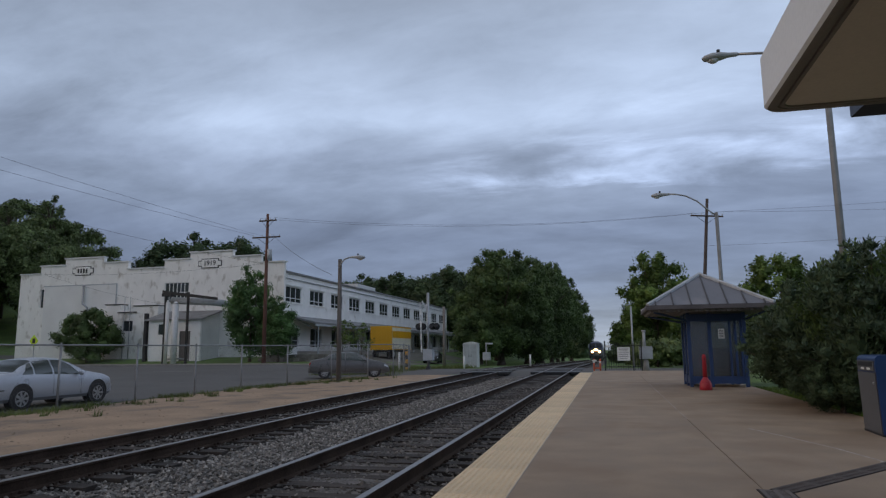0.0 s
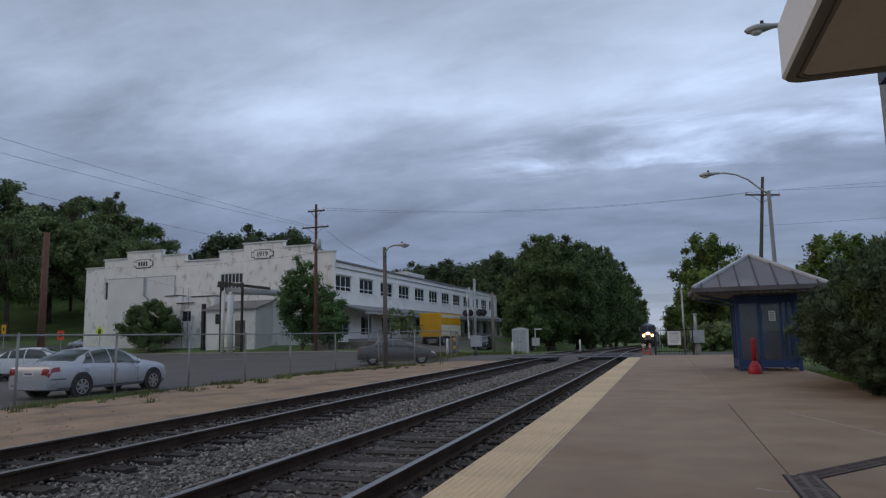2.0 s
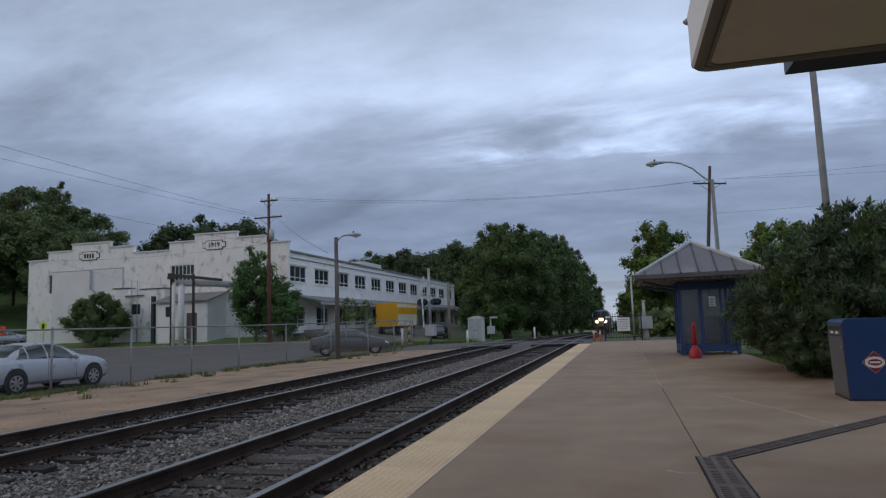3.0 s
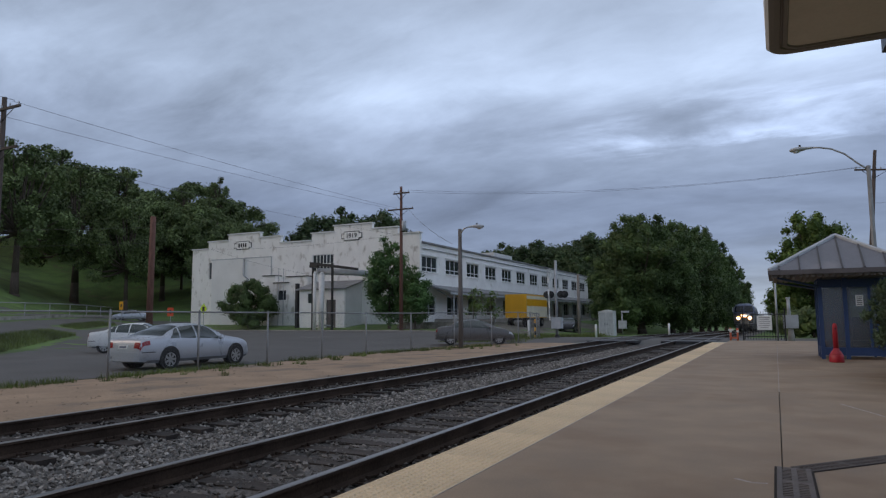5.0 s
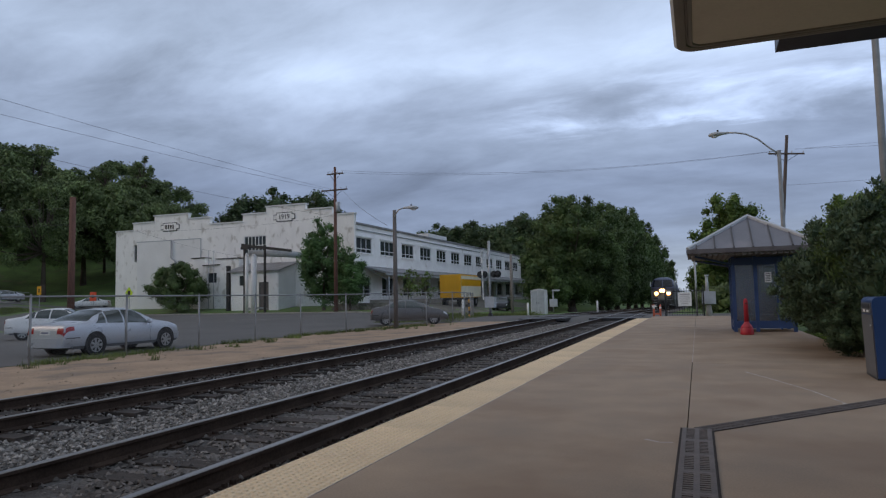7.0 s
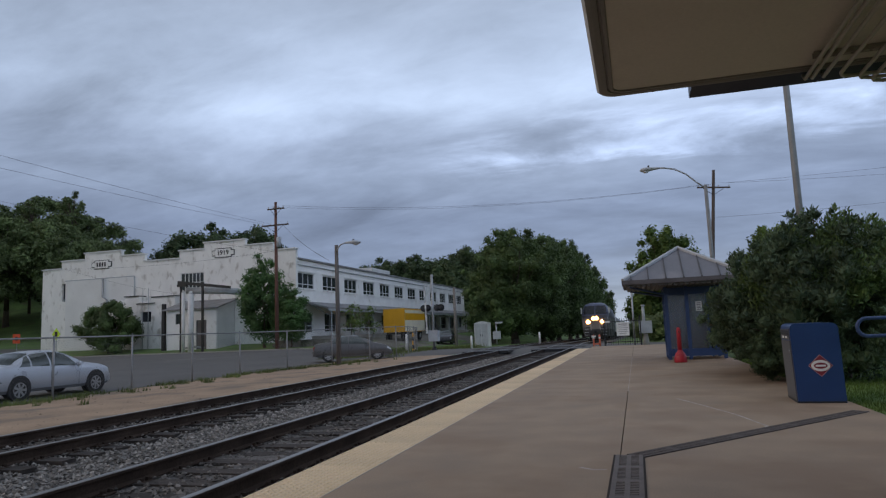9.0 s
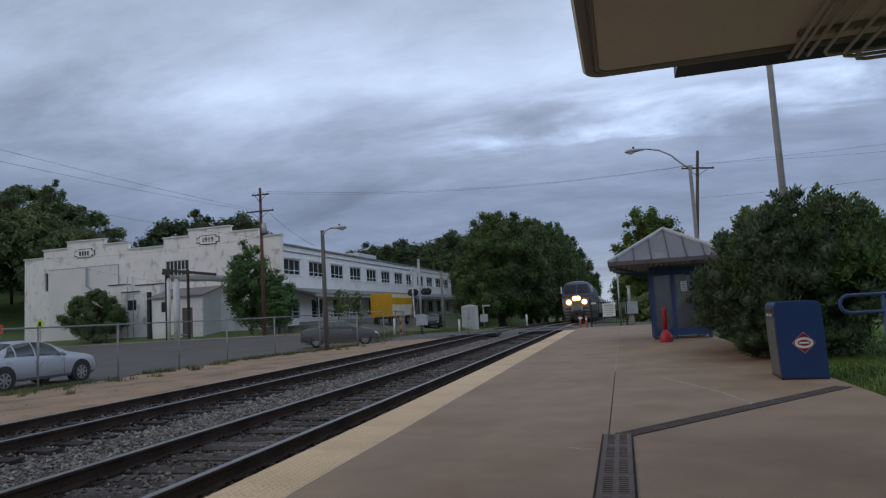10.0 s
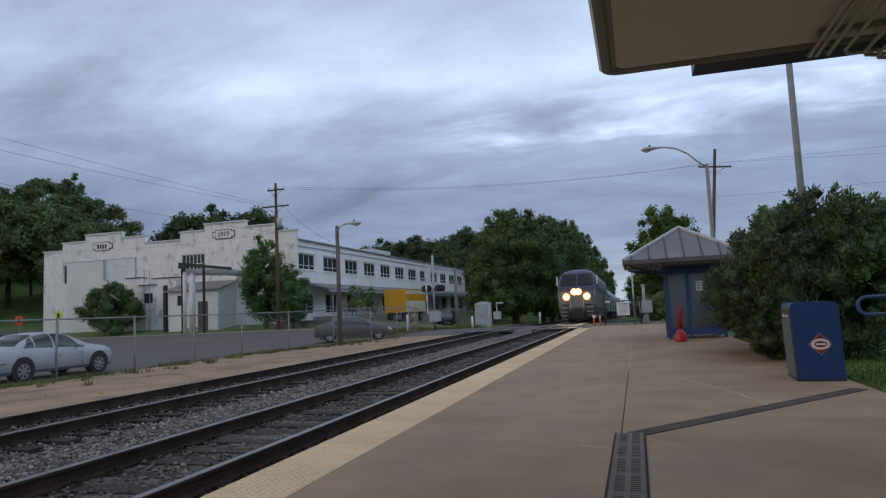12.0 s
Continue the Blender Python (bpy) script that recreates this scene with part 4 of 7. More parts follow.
def build_poles():
    base = lie(-27.8, 53)
    up = utility_pole(pose(-27.8, 53, base), 13.4 - base, ((12.75 - base, 1.7, 0.1), (11.25 - base, 2.7, 0.0)), REDWOOD, "tall red-brown wooden utility pole with two crossarms")
    bm = bmesh.new()
    rod(bm, (0.35, -0.1, 9.2), (0.35, -0.1, 10.1), 0.22, seg=10)
    part("transformer", bm, GREYPAINT, up)
    utility_pole(pose(8.84, 59.1, -0.45, 0, 5.2, 0), 14.17, ((12.65, 2.6, 0.0),), WOODPOLE, "dark wooden utility pole with a crossarm behind the shelter")
    lp = utility_pole(pose(-32.3, 20, -0.3), 13.0, ((12.3, 2.4, 0.4), (10.2, 2.2, 0.4)), WOODPOLE, "tall wooden utility pole at the edge of the street")
    utility_pole(pose(15.3, 40, -0.28), 5.9, ((5.55, 2.0, 0.0),), WOODPOLE, "low wooden utility pole behind the shrubs")
    z = lie(-39, 35)
    bp = thing("pole_stub", pose(-39, 35, z), "thick red-brown wooden pole without arms", "utility pole", "utility poles")
    bm = bmesh.new()
    rod(bm, (0, 0, -0.5), (0, 0, 9.0 - z), 0.25, 0.20, 12)
    part("pole", bm, REDWOOD, bp)
    z = lie(-13.3, 64)
    sp = thing("service_pole", pose(-14.3, 64, z), "plain grey wooden pole beside the crossing cabinet", "utility pole", "utility poles")
    bm = bmesh.new()
    rod(bm, (0, 0, -0.5), (0, 0, 6.0), 0.17, 0.13, 10)
    part("pole", bm, GREYWOOD, sp)
    runs = (((-27.1, 52.9, 13.0), (9.2, 58.9, 12.45), 0.85), ((-28.5, 52.9, 13.0), (10.0, 58.9, 12.45), 0.95), ((-27.2, 52.85, 11.5), (-12.0, 31.0, 5.0), 0.3),
            ((-29.0, 52.9, 11.45), (-32.8, 20, 11.85), 0.2), ((-28.4, 52.9, 11.45), (-31.6, 20, 12.4), 0.2), ((-28.1, 52.9, 8.9), (-31.2, 20, 9.8), 0.35),
            ((-58.5, 59.8, 9.8), (-41.4, 57.4, 5.9), 0.25), ((-28.1, 52.9, 8.9), (-58.5, 59.8, 9.8), 0.4), ((10.6, 58.9, 12.45), (70, 55, 13.0), 1.2), ((11.2, 58.9, 12.45), (70, 62, 17.0), 1.2),
            ((9.7, 58.9, 9.6), (40, 50, 9.8), 0.5), ((-32.3, 20, 10.0), (-26, -30, 11.5), 0.8), ((-31.4, 20, 12.4), (-25, -30, 13.5), 0.8), ((-39, 35, 8.2), (-90, 30, 11.0), 0.3), ((-39, 35, 7.0), (-90, 28, 9.0), 0.3))
    for a, b, d in runs:
        bm = bmesh.new()
        hang(bm, a, b, d, 0.010)
        solo("overhead_wire", bm, WIRE, "thin black overhead wire between poles", "wire", "overhead wires")


def cobra_head(parent, at, aim):
    """Street lamp head at the arm's end; aim: +1 or -1 along x."""
    head = new("lamp_head")
    head.parent, head.location = parent, at
    tagged(head, "grey cobra-head lamp")
    bm = bmesh.new()
    secs = ((0.0, 0.05, 0.05, 0.0), (0.2, 0.075, 0.06, 0.0), (0.38, 0.16, 0.09, -0.01), (0.58, 0.18, 0.10, -0.02), (0.74, 0.12, 0.07, -0.03), (0.80, 0.03, 0.02, -0.03))
    rings = []
    for x, w, h, dz in secs:
        rings.append([bm.verts.new((aim * x, w * math.cos(a), dz + h * math.sin(a))) for a in [math.pi * 2 * k / 10 for k in range(10)]])
    for a, b in zip(rings, rings[1:]):
        for k in range(10):
            bm.faces.new((a[k], a[(k + 1) % 10], b[(k + 1) % 10], b[k])).smooth = True
    part("housing", bm, GREYPAINT, head)
    bm = bmesh.new()
    bmesh.ops.create_uvsphere(bm, u_segments=10, v_segments=6, radius=0.13)
    bmesh.ops.scale(bm, vec=(1.1, 0.9, 0.7), verts=bm.verts)
    bmesh.ops.translate(bm, vec=(aim * 0.55, 0, -0.08), verts=bm.verts)
    part("refractor", bm, LENS, head, "unlit glass refractor")
    bm = bmesh.new()
    rod(bm, (aim * 0.42, 0, 0.07), (aim * 0.42, 0, 0.16), 0.04, seg=8)
    part("photocell", bm, DARKMETAL, head)


def street_lamp(m, top, arm, aim, r, mat, label):
    lamp = thing("street_lamp", m, label, "street lamp", "street lamps")
    bm = bmesh.new()
    rod(bm, (0, 0, -0.3), (0, 0, top), r, r * 0.75, 10)
    part("pole", bm, mat, lamp)
    bm = bmesh.new()
    tube(bm, arm, 0.035, 8)
    part("arm", bm, GALV, lamp)
    cobra_head(lamp, arm[-1], aim)
    return lamp


def build_lamps():
    street_lamp(pose(-11.3, 30.4, lie(-11.3, 30.4)), 6.0, [(0.0, -0.05, 5.55), (0.12, -0.1, 5.8), (0.3, -0.15, 5.98), (0.6, -0.2, 6.05)], 1, 0.125, surf("dark_weathered_wood", (0.13, 0.115, 0.105), 0.9, var=0.3, scale=3, fine=30, bump=0.5, stretch=(6, 6, 0.5)), "old wooden street lamp in the dirt strip")
    street_lamp(pose(6.22, 30, -0.03), 6.95, [(0, 0, 6.8), (-0.35, 0, 7.1), (-0.75, 0, 7.5), (-1.2, 0, 7.76), (-1.6, 0, 7.86), (-1.85, 0, 7.88)], -1, 0.10, LAMPPOST, "galvanised street lamp with a curved arm behind the shelter")
    street_lamp(pose(6.62, 16.2, -0.03), 8.35, [(0, 0, 7.95), (-0.5, 0, 8.06), (-1.0, 0, 8.10), (-1.84, 0, 8.16)], -1, 0.085, LAMPPOST, "tall grey street lamp rising out of the shrubs")


# ---- fence, gate, crossing equipment ----
def build_fence():
    fence = thing("chain_link_fence", pose(0, 0, 0), "grey chain-link fence with round posts along the parking lot", "fence")
    pts = [(-13.5, -2.0), (-13.5, 4.2), (-13.5, 8.3), (-13.5, 12.5), (-13.45, 15.6), (-13.4, 18.7), (-13.35, 21.8), (-13.3, 24.9), (-12.8, 28.0), (-11.9, 30.9), (-11.1, 33.9), (-10.7, 37.0), (-11.0, 40.0), (-11.6, 43.0), (-12.4, 46.0)]
    h = 1.82
    for x, y in pts:
        bm = bmesh.new()
        z = lie(x, y)
        rod(bm, (x, y, z - 0.2), (x, y, z + h + 0.03), 0.032, seg=8)
        rod(bm, (x, y, z + h + 0.03), (x, y, z + h + 0.07), 0.036, 0.01, seg=8)
        part("post", bm, FENCE_STEEL, fence)
    for (ax, ay), (bx, by) in zip(pts, pts[1:]):
        za, zb = lie(ax, ay), lie(bx, by)
        bm = bmesh.new()
        rod(bm, (ax, ay, za + h), (bx, by, zb + h), 0.024, seg=8)
        part("top_rail", bm, FENCE_STEEL, fence)
        bm = bmesh.new()
        a, b = Vector((ax, ay, za + 0.04)), Vector((bx, by, zb + 0.04))
        d = b - a
        n = round(d.length / 0.11)
        hh = h - 0.05
        up = round(hh / 0.11)
        for k in range(-up, n):
            for lean in (1, -1):
                # each wire climbs one step across for each step up
                k0, k1 = k, k + up
                s0, s1 = max(0, k0), min(n, k1)
                if s1 <= s0:
                    continue
                z0, z1 = (s0 - k0) / up * hh, (s1 - k0) / up * hh
                p, q = a + d * (s0 / n), a + d * (s1 / n)
                if lean < 0:
                    p, q = a + d * (1 - s0 / n), a + d * (1 - s1 / n)
                rod(bm, p + Vector((0, 0, z0)), q + Vector((0, 0, z1)), 0.0012, seg=3, caps=False)
        part("chain_link", bm, surf("dull_fence_wire", (0.22, 0.22, 0.22), 0.7, 0.3, var=0.1, bump=0.0), fence)


def build_gate():
    gate = thing("picket_gate", pose(1.25, 37.6, -0.05), "black steel picket gate across the platform end", "gate")
    for z in (0.2, 1.32):
        bm = bmesh.new()
        box(bm, 0, 1.85, -0.02, 0.02, z, z + 0.04)
        part("rail", bm, BLACK, gate)
    for k in range(15):
        bm = bmesh.new()
        x = 0.04 + k * 0.126
        rod(bm, (x, 0.035, 0.05), (x, 0.035, 1.46), 0.013, seg=6)
        rod(bm, (x, 0.035, 1.46), (x, 0.035, 1.53), 0.013, 0.002, seg=6)
        part("picket", bm, BLACK, gate)
    for x in (-0.03, 1.88):
        bm = bmesh.new()
        box(bm, x - 0.035, x + 0.035, -0.035, 0.035, -0.15, 1.62)
        part("post", bm, BLACK, gate)
    sign = thing("notice_board", pose(1.87, 37.54, 0.50), "white notice with lines of dark lettering on the gate", "sign")
    bm = bmesh.new()
    box(bm, 0, 0.67, -0.02, 0.0, 0, 0.72)
    part("board", bm, WHITE, sign, bevel=0.004)
    bm = bmesh.new()
    for k, (w, h) in enumerate(((0.5, 0.05), (0.42, 0.03), (0.52, 0.03), (0.46, 0.03), (0.5, 0.03), (0.36, 0.03))):
        z = 0.62 - k * 0.10
        box(bm, 0.335 - w / 2, 0.335 + w / 2, -0.024, -0.0205, z - h / 2, z + h / 2)
    part("lettering", bm, surf("faded_print", (0.33, 0.31, 0.31), 0.6, var=0.2), sign)
    tab = thing("small_plate", pose(1.28, 37.5, 1.22), "small white plate on the gate's post", "sign")
    bm = bmesh.new()
    box(bm, 0, 0.26, -0.02, 0, 0, 0.1)
    part("plate", bm, WHITE, tab)
    for x in (0.62, 0.95):
        bar = thing("barrier_post", pose(x, 37.5, -0.12), "orange-red post with a white band at the track's edge", "bollard", "barrier posts")
        bm = bmesh.new()
        rod(bm, (0, 0, 0), (0, 0, 0.72), 0.05, seg=10)
        part("post", bm, ORANGE, bar)
        bm = bmesh.new()
        rod(bm, (0, 0, 0.50), (0, 0, 0.60), 0.054, seg=10)
        part("band", bm, WHITE, bar)
    rail = thing("barrier_rail", pose(0.62, 37.5, 0.42), "orange-red barrier plank between two posts", "barrier")
    bm = bmesh.new()
    box(bm, -0.02, 0.35, -0.09, -0.06, -0.35, -0.27)
    part("plank", bm, ORANGE, rail)
    bm = bmesh.new()
    box(bm, -0.1, 0.14, -0.09, -0.06, 0.05, 0.14)
    part("tag", bm, WHITE, rail)


def build_signal_box():
    s = thing("signal_box", pose(3.38, 38.2, -0.2), "pale grey signal control box on a post with a concrete base", "control box")
    bm = bmesh.new()
    rod(bm, (0, 0, 0), (0, 0, 0.75), 0.20, 0.12, 10)
    part("base", bm, CONCRETE_RAW, s)
    bm = bmesh.new()
    box(bm, -0.34, 0.36, -0.2, 0.2, 0.78, 1.45)
    bx = part("cabinet", bm, GREYPAINT, s, bevel=0.02)
    bm = bmesh.new()
    box(bm, -0.30, 0.32, -0.215, -0.203, 0.82, 1.41)
    part("door", bm, GREYPAINT, bx, bevel=0.005)
    bm = bmesh.new()
    rod(bm, (-0.05, 0, 1.45), (-0.05, 0, 2.25), 0.09, 0.07, 10)
    rod(bm, (-0.05, 0, 2.25), (-0.05, 0, 2.33), 0.11, 0.11, 10)
    part("stack", bm, GREYPAINT, s)
    p = thing("gate_mast", pose(2.78, 40, -0.28), "slim grey steel post behind the gate", "post")
    bm = bmesh.new()
    rod(bm, (0, 0, 0), (0, 0, 3.85), 0.055, 0.05, 8)
    part("post", bm, GALV, p)


def build_crossing_signal():
    s = thing("crossing_signal", pose(-10.5, 44, -0.28), "level crossing signal with dark lamp hoods and a raised gate arm", "crossing signal")
    bm = bmesh.new()
    rod(bm, (0, 0, 0), (0, 0, 5.35), 0.09, 0.09, 10)
    part("mast", bm, GALV, s)
    bm = bmesh.new()
    rod(bm, (0, 0, 0), (0, 0, 0.35), 0.28, 0.12, 10)
    part("base", bm, DARKMETAL, s)
    bm = bmesh.new()
    box(bm, -0.75, 0.75, -0.05, 0.05, 3.0, 3.08)
    part("cross_bar", bm, GALV, s)
    for x in (-0.62, -0.34, 0.34, 0.62):
        bm = bmesh.new()
        rod(bm, (x, -0.12, 3.03), (x, -0.06, 3.03), 0.24, seg=16)
        u = part("lamp_unit", bm, BLACK, s, "black signal lamp with hood")
        bm = bmesh.new()
        rod(bm, (x, -0.32, 3.06), (x, -0.122, 3.03), 0.12, 0.13, 12)
        part("hood", bm, BLACK, u)
    for a in (-1, 1):
        bm = bmesh.new()
        prism(bm, [(-0.55, -0.07), (0.55, -0.07), (0.55, 0.07), (-0.55, 0.07)], "y", -0.14, -0.12)
        ob = part("crossbuck_blade", bm, WHITE, s)
        ob.matrix_basis = pose(-0.3, -0.015 * a, 4.35, 0, 0, 72) @ pose(0, 0, 0, 0, 45 * a, 0)
    bm = bmesh.new()
    box(bm, -0.30, 0.35, -0.3, 0.3, 0.75, 1.5)
    mech = part("gate_mechanism", bm, GREYPAINT, s, "grey gate mechanism box", 0.03)
    for k in range(8):
        bm = bmesh.new()
        z = 1.3 + k * 0.42
        box(bm, -0.42 - 0.012 * k, -0.32 - 0.012 * k, -0.36, -0.33, z, z + 0.415)
        part("gate_arm_band", bm, GREYPAINT if k % 2 else WHITE, s)
    CABINET = surf("pale_aluminium_cabinet", (0.62, 0.63, 0.63), 0.6, 0.1, var=0.1, scale=2, fine=30, stain=(0.4, 0.39, 0.37), stain_at=0.62)
    cab = thing("relay_cabinet", pose(-12.5, 64.3, lie(-12.5, 64) - 0.05), "tall pale grey relay cabinet beside the crossing", "cabinet")
    bm = bmesh.new()
    box(bm, 0, 1.42, 0, 1.2, 0, 2.4)
    part("body", bm, CABINET, cab, bevel=0.03)
    bm = bmesh.new()
    prism(bm, [(-0.06, 2.402), (1.48, 2.402), (0.71, 2.56)], "y", -0.06, 1.26)
    part("lid", bm, CABINET, cab)
    for x in (0.06, 0.73):
        bm = bmesh.new()
        box(bm, x, x + 0.63, -0.025, -0.002, 0.1, 2.3)
        d = part("door", bm, GREYPAINT, cab, bevel=0.006)
        bm = bmesh.new()
        box(bm, x + (0.53 if x < 0.5 else 0.06), x + (0.57 if x < 0.5 else 0.10), -0.06, -0.027, 1.1, 1.3)
        part("handle", bm, DARKMETAL, d)
    wl = thing("wayside_signal", pose(-9.4, 60, -0.3), "small grey wayside box on a post with a hood", "control box")
    bm = bmesh.new()
    rod(bm, (0, 0, 0), (0, 0, 1.9), 0.06, seg=8)
    part("post", bm, GALV, wl)
    bm = bmesh.new()
    box(bm, -0.3, 0.35, -0.2, 0.2, 0.5, 1.2)
    part("box", bm, GREYPAINT, wl, bevel=0.02)
    bm = bmesh.new()
    box(bm, -0.05, 0.6, -0.12, 0.12, 1.9, 2.05)
    part("hood", bm, GREYPAINT, wl, bevel=0.02)
    for x, y, h in ((-5.2, 58, 0.95), (-9.2, 49.5, 0.95), (-13.2, 46, 1.3)):
        b = thing("marker_post", pose(x, y, -0.3), "short white marker post beside the road", "post", "marker posts")
        bm = bmesh.new()
        rod(bm, (0, 0, 0), (0, 0, h), 0.08, 0.08, 10)
        rod(bm, (0, 0, h), (0, 0, h + 0.05), 0.08, 0.03, 10)
        part("post", bm, WHITE, b)
    g = thing("gas_meter_guard", pose(-12.4, 45.2, -0.3), "yellow and black hazard post beside the crossing", "post")
    bm = bmesh.new()
    for k in range(5):
        rod(bm, (0, 0, k * 0.28), (0, 0, k * 0.28 + 0.28), 0.1, seg=10, mi=k % 2)
    part("post", bm, [YELLOW, BLACK], g)


# ---- shelter, bin and small platform things ----
def build_shelter():
    sh = thing("waiting_shelter", pose(4.38, 22.35, 0), "small blue glazed waiting shelter with a grey hipped metal roof", "shelter")
    e, ez, az = 1.74, 2.44, 3.48
    corners = [(-e, -e), (e, -e), (e, e), (-e, e)]
    bm = bmesh.new()
    apex = bm.verts.new((0, 0, az))
    v = [bm.verts.new((x, y, ez)) for x, y in corners]
    for i in range(4):
        bm.faces.new((v[i], v[(i + 1) % 4], apex))
    bm.faces.new(v[::-1])
    roof = part("roof", bm, ROOFMETAL, sh, "grey standing-seam metal roof")
    slope = (az - ez) / e
    for side in range(4):
        a = side * math.pi / 2
        for k in range(-3, 4):
            x = k * 0.5
            run = e - abs(x)
            if run < 0.1:
                continue
            bm = bmesh.new()
            p0, p1 = Vector((x, -e - 0.005, ez + 0.012)), Vector((x, -e + run - 0.03, ez + slope * (run - 0.03) + 0.012))
            rod(bm, p0, p1, 0.026, seg=4)
            seam = part("seam", bm, SEAM, roof)
            seam.rotation_euler = (0, 0, a)
        bm = bmesh.new()
        rod(bm, (-e, -e, ez + 0.01), (0, 0, az + 0.02), 0.062, seg=6)
        hip = part("hip_cap", bm, GREYPAINT, roof)
        hip.rotation_euler = (0, 0, a)
    bm = bmesh.new()
    for a, b in ((0, 1), (1, 2), (2, 3), (3, 0)):
        (ax, ay), (bx, by) = corners[a], corners[b]
        x0, x1, y0, y1 = min(ax, bx), max(ax, bx), min(ay, by), max(ay, by)
        box(bm, x0 - 0.04, x1 + 0.04, y0 - 0.04, y1 + 0.04, ez - 0.13, ez - 0.003) if abs(ax - bx) > 1 else box(bm, x0 - 0.04, x1 + 0.04, y0 + 0.045, y1 - 0.045, ez - 0.11, ez - 0.003)
    part("fascia", bm, surf("fascia_grey_brown", (0.10, 0.09, 0.09), 0.6, var=0.2), sh, "grey fascia board")
    bm = bmesh.new()
    n, wide = 22, 2 * e - 0.12
    low = []
    for k in range(n):
        x0 = -e + 0.06 + k * wide / n
        low += [(x0, ez - 0.14), (x0 + 0.03, ez - 0.2), (x0 + wide / n - 0.03, ez - 0.2)]
    low.append((e - 0.06, ez - 0.14))
    prism(bm, low + [(e - 0.06, ez - 0.115), (-e + 0.06, ez - 0.115)], "y", -e + 0.06, e - 0.06)
    part("soffit_deck", bm, surf("corrugated_deck", (0.16, 0.145, 0.13), 0.7, var=0.12), sh, "corrugated soffit deck")
    hw = 0.80
    x0, x1, y0, y1 = -hw + 0.29, hw + 0.28, -0.62, 0.98
    xm = x0 + 0.60
    for x, y in ((x0, y0), (x1, y0), (x0, y1), (x1, y1), (xm, y0), (x0, (y0 + y1) / 2)):
        bm = bmesh.new()
        box(bm, x - 0.05, x + 0.05, y - 0.05, y + 0.05, 0, ez - 0.205)
        part("post", bm, BLUE, sh, bevel=0.008)
    for x in (-1.55, 1.6):
        for y in (-1.5, 1.5):
            bm = bmesh.new()
            rod(bm, (x * 0 + (x0 if x < 0 else x1), y * 0 + (y0 if y < 0 else y1), 2.0), (x, y, ez - 0.2), 0.035, seg=6)
            part("brace", bm, BLUE, sh)
    segs = (((x0, y0), (xm, y0)), ((xm, y0), (x1, y0)), ((x0, y0), (x0, (y0 + y1) / 2)), ((x0, (y0 + y1) / 2), (x0, y1)), ((x1, y0), (x1, y1)), ((x0, y1), (x1, y1)))
    for (ax, ay), (bx, by) in segs:
        t = 0.03
        al = abs(bx - ax) > abs(by - ay)
        px0, px1 = (ax + 0.052, bx - 0.052) if al else (ax - t, ax + t)
        py0, py1 = (ay - t, ay + t) if al else (ay + 0.052, by - 0.052)
        for z0, z1 in ((0.10, 0.32), (1.98, 2.2)):
            bm = bmesh.new()
            box(bm, px0, px1, py0, py1, z0, z1)
            part("rail_panel", bm, BLUE, sh, bevel=0.006)
        bm = bmesh.new()
        q = 0.006
        box(bm, (px0 + px1) / 2 - q if not al else px0, (px0 + px1) / 2 + q if not al else px1, (py0 + py1) / 2 - q if al else py0, (py0 + py1) / 2 + q if al else py1, 0.322, 1.978)
        g = part("pane", bm, CLEAR, sh)
        g.visible_shadow = False
    for bx0, bx1, by0, by1, bz in ((x0 + 0.06, xm + 0.25, y1 - 0.075, y1 - 0.04, 1.97), (xm + 0.26, x1 - 0.06, y1 - 0.075, y1 - 0.04, 1.15), (x1 - 0.075, x1 - 0.04, y0 + 0.06, y1 - 0.08, 1.15)):
        bm = bmesh.new()
        box(bm, bx0, bx1, by0, by1, 0.33, bz)
        part("back_panel", bm, BLUE, sh, bevel=0.006)
    for k in range(3):
        x = x1 - 0.1 - k * 0.16
        bm = bmesh.new()
        box(bm, x - 0.03, x + 0.03, y0 - 0.055, y0 - 0.033, 0.3, 2.0)
        part("mullion", bm, BLUE, sh)
    bm = bmesh.new()
    box(bm, x0 + 0.12, x1 - 0.1, y1 - 0.5, y1 - 0.1, 0.42, 0.47)
    box(bm, x0 + 0.2, x0 + 0.25, y1 - 0.4, y1 - 0.2, 0, 0.42)
    box(bm, x1 - 0.25, x1 - 0.2, y1 - 0.4, y1 - 0.2, 0, 0.42)
    part("bench", bm, BLUE, sh, "plain blue bench")
    note = thing("paper_notice", pose(4.38 + x0 + 0.85, 22.35 + y0 - 0.012, 1.45), "white paper notice behind the shelter's glass", "notice")
    bm = bmesh.new()
    box(bm, 0, 0.18, -0.004, 0, 0, 0.30)
    part("sheet", bm, WHITE, note)
    bm = bmesh.new()
    for k in range(5):
        box(bm, 0.03, 0.15, -0.006, -0.0045, 0.24 - k * 0.05, 0.26 - k * 0.05)
    part("print", bm, BLACK, note)


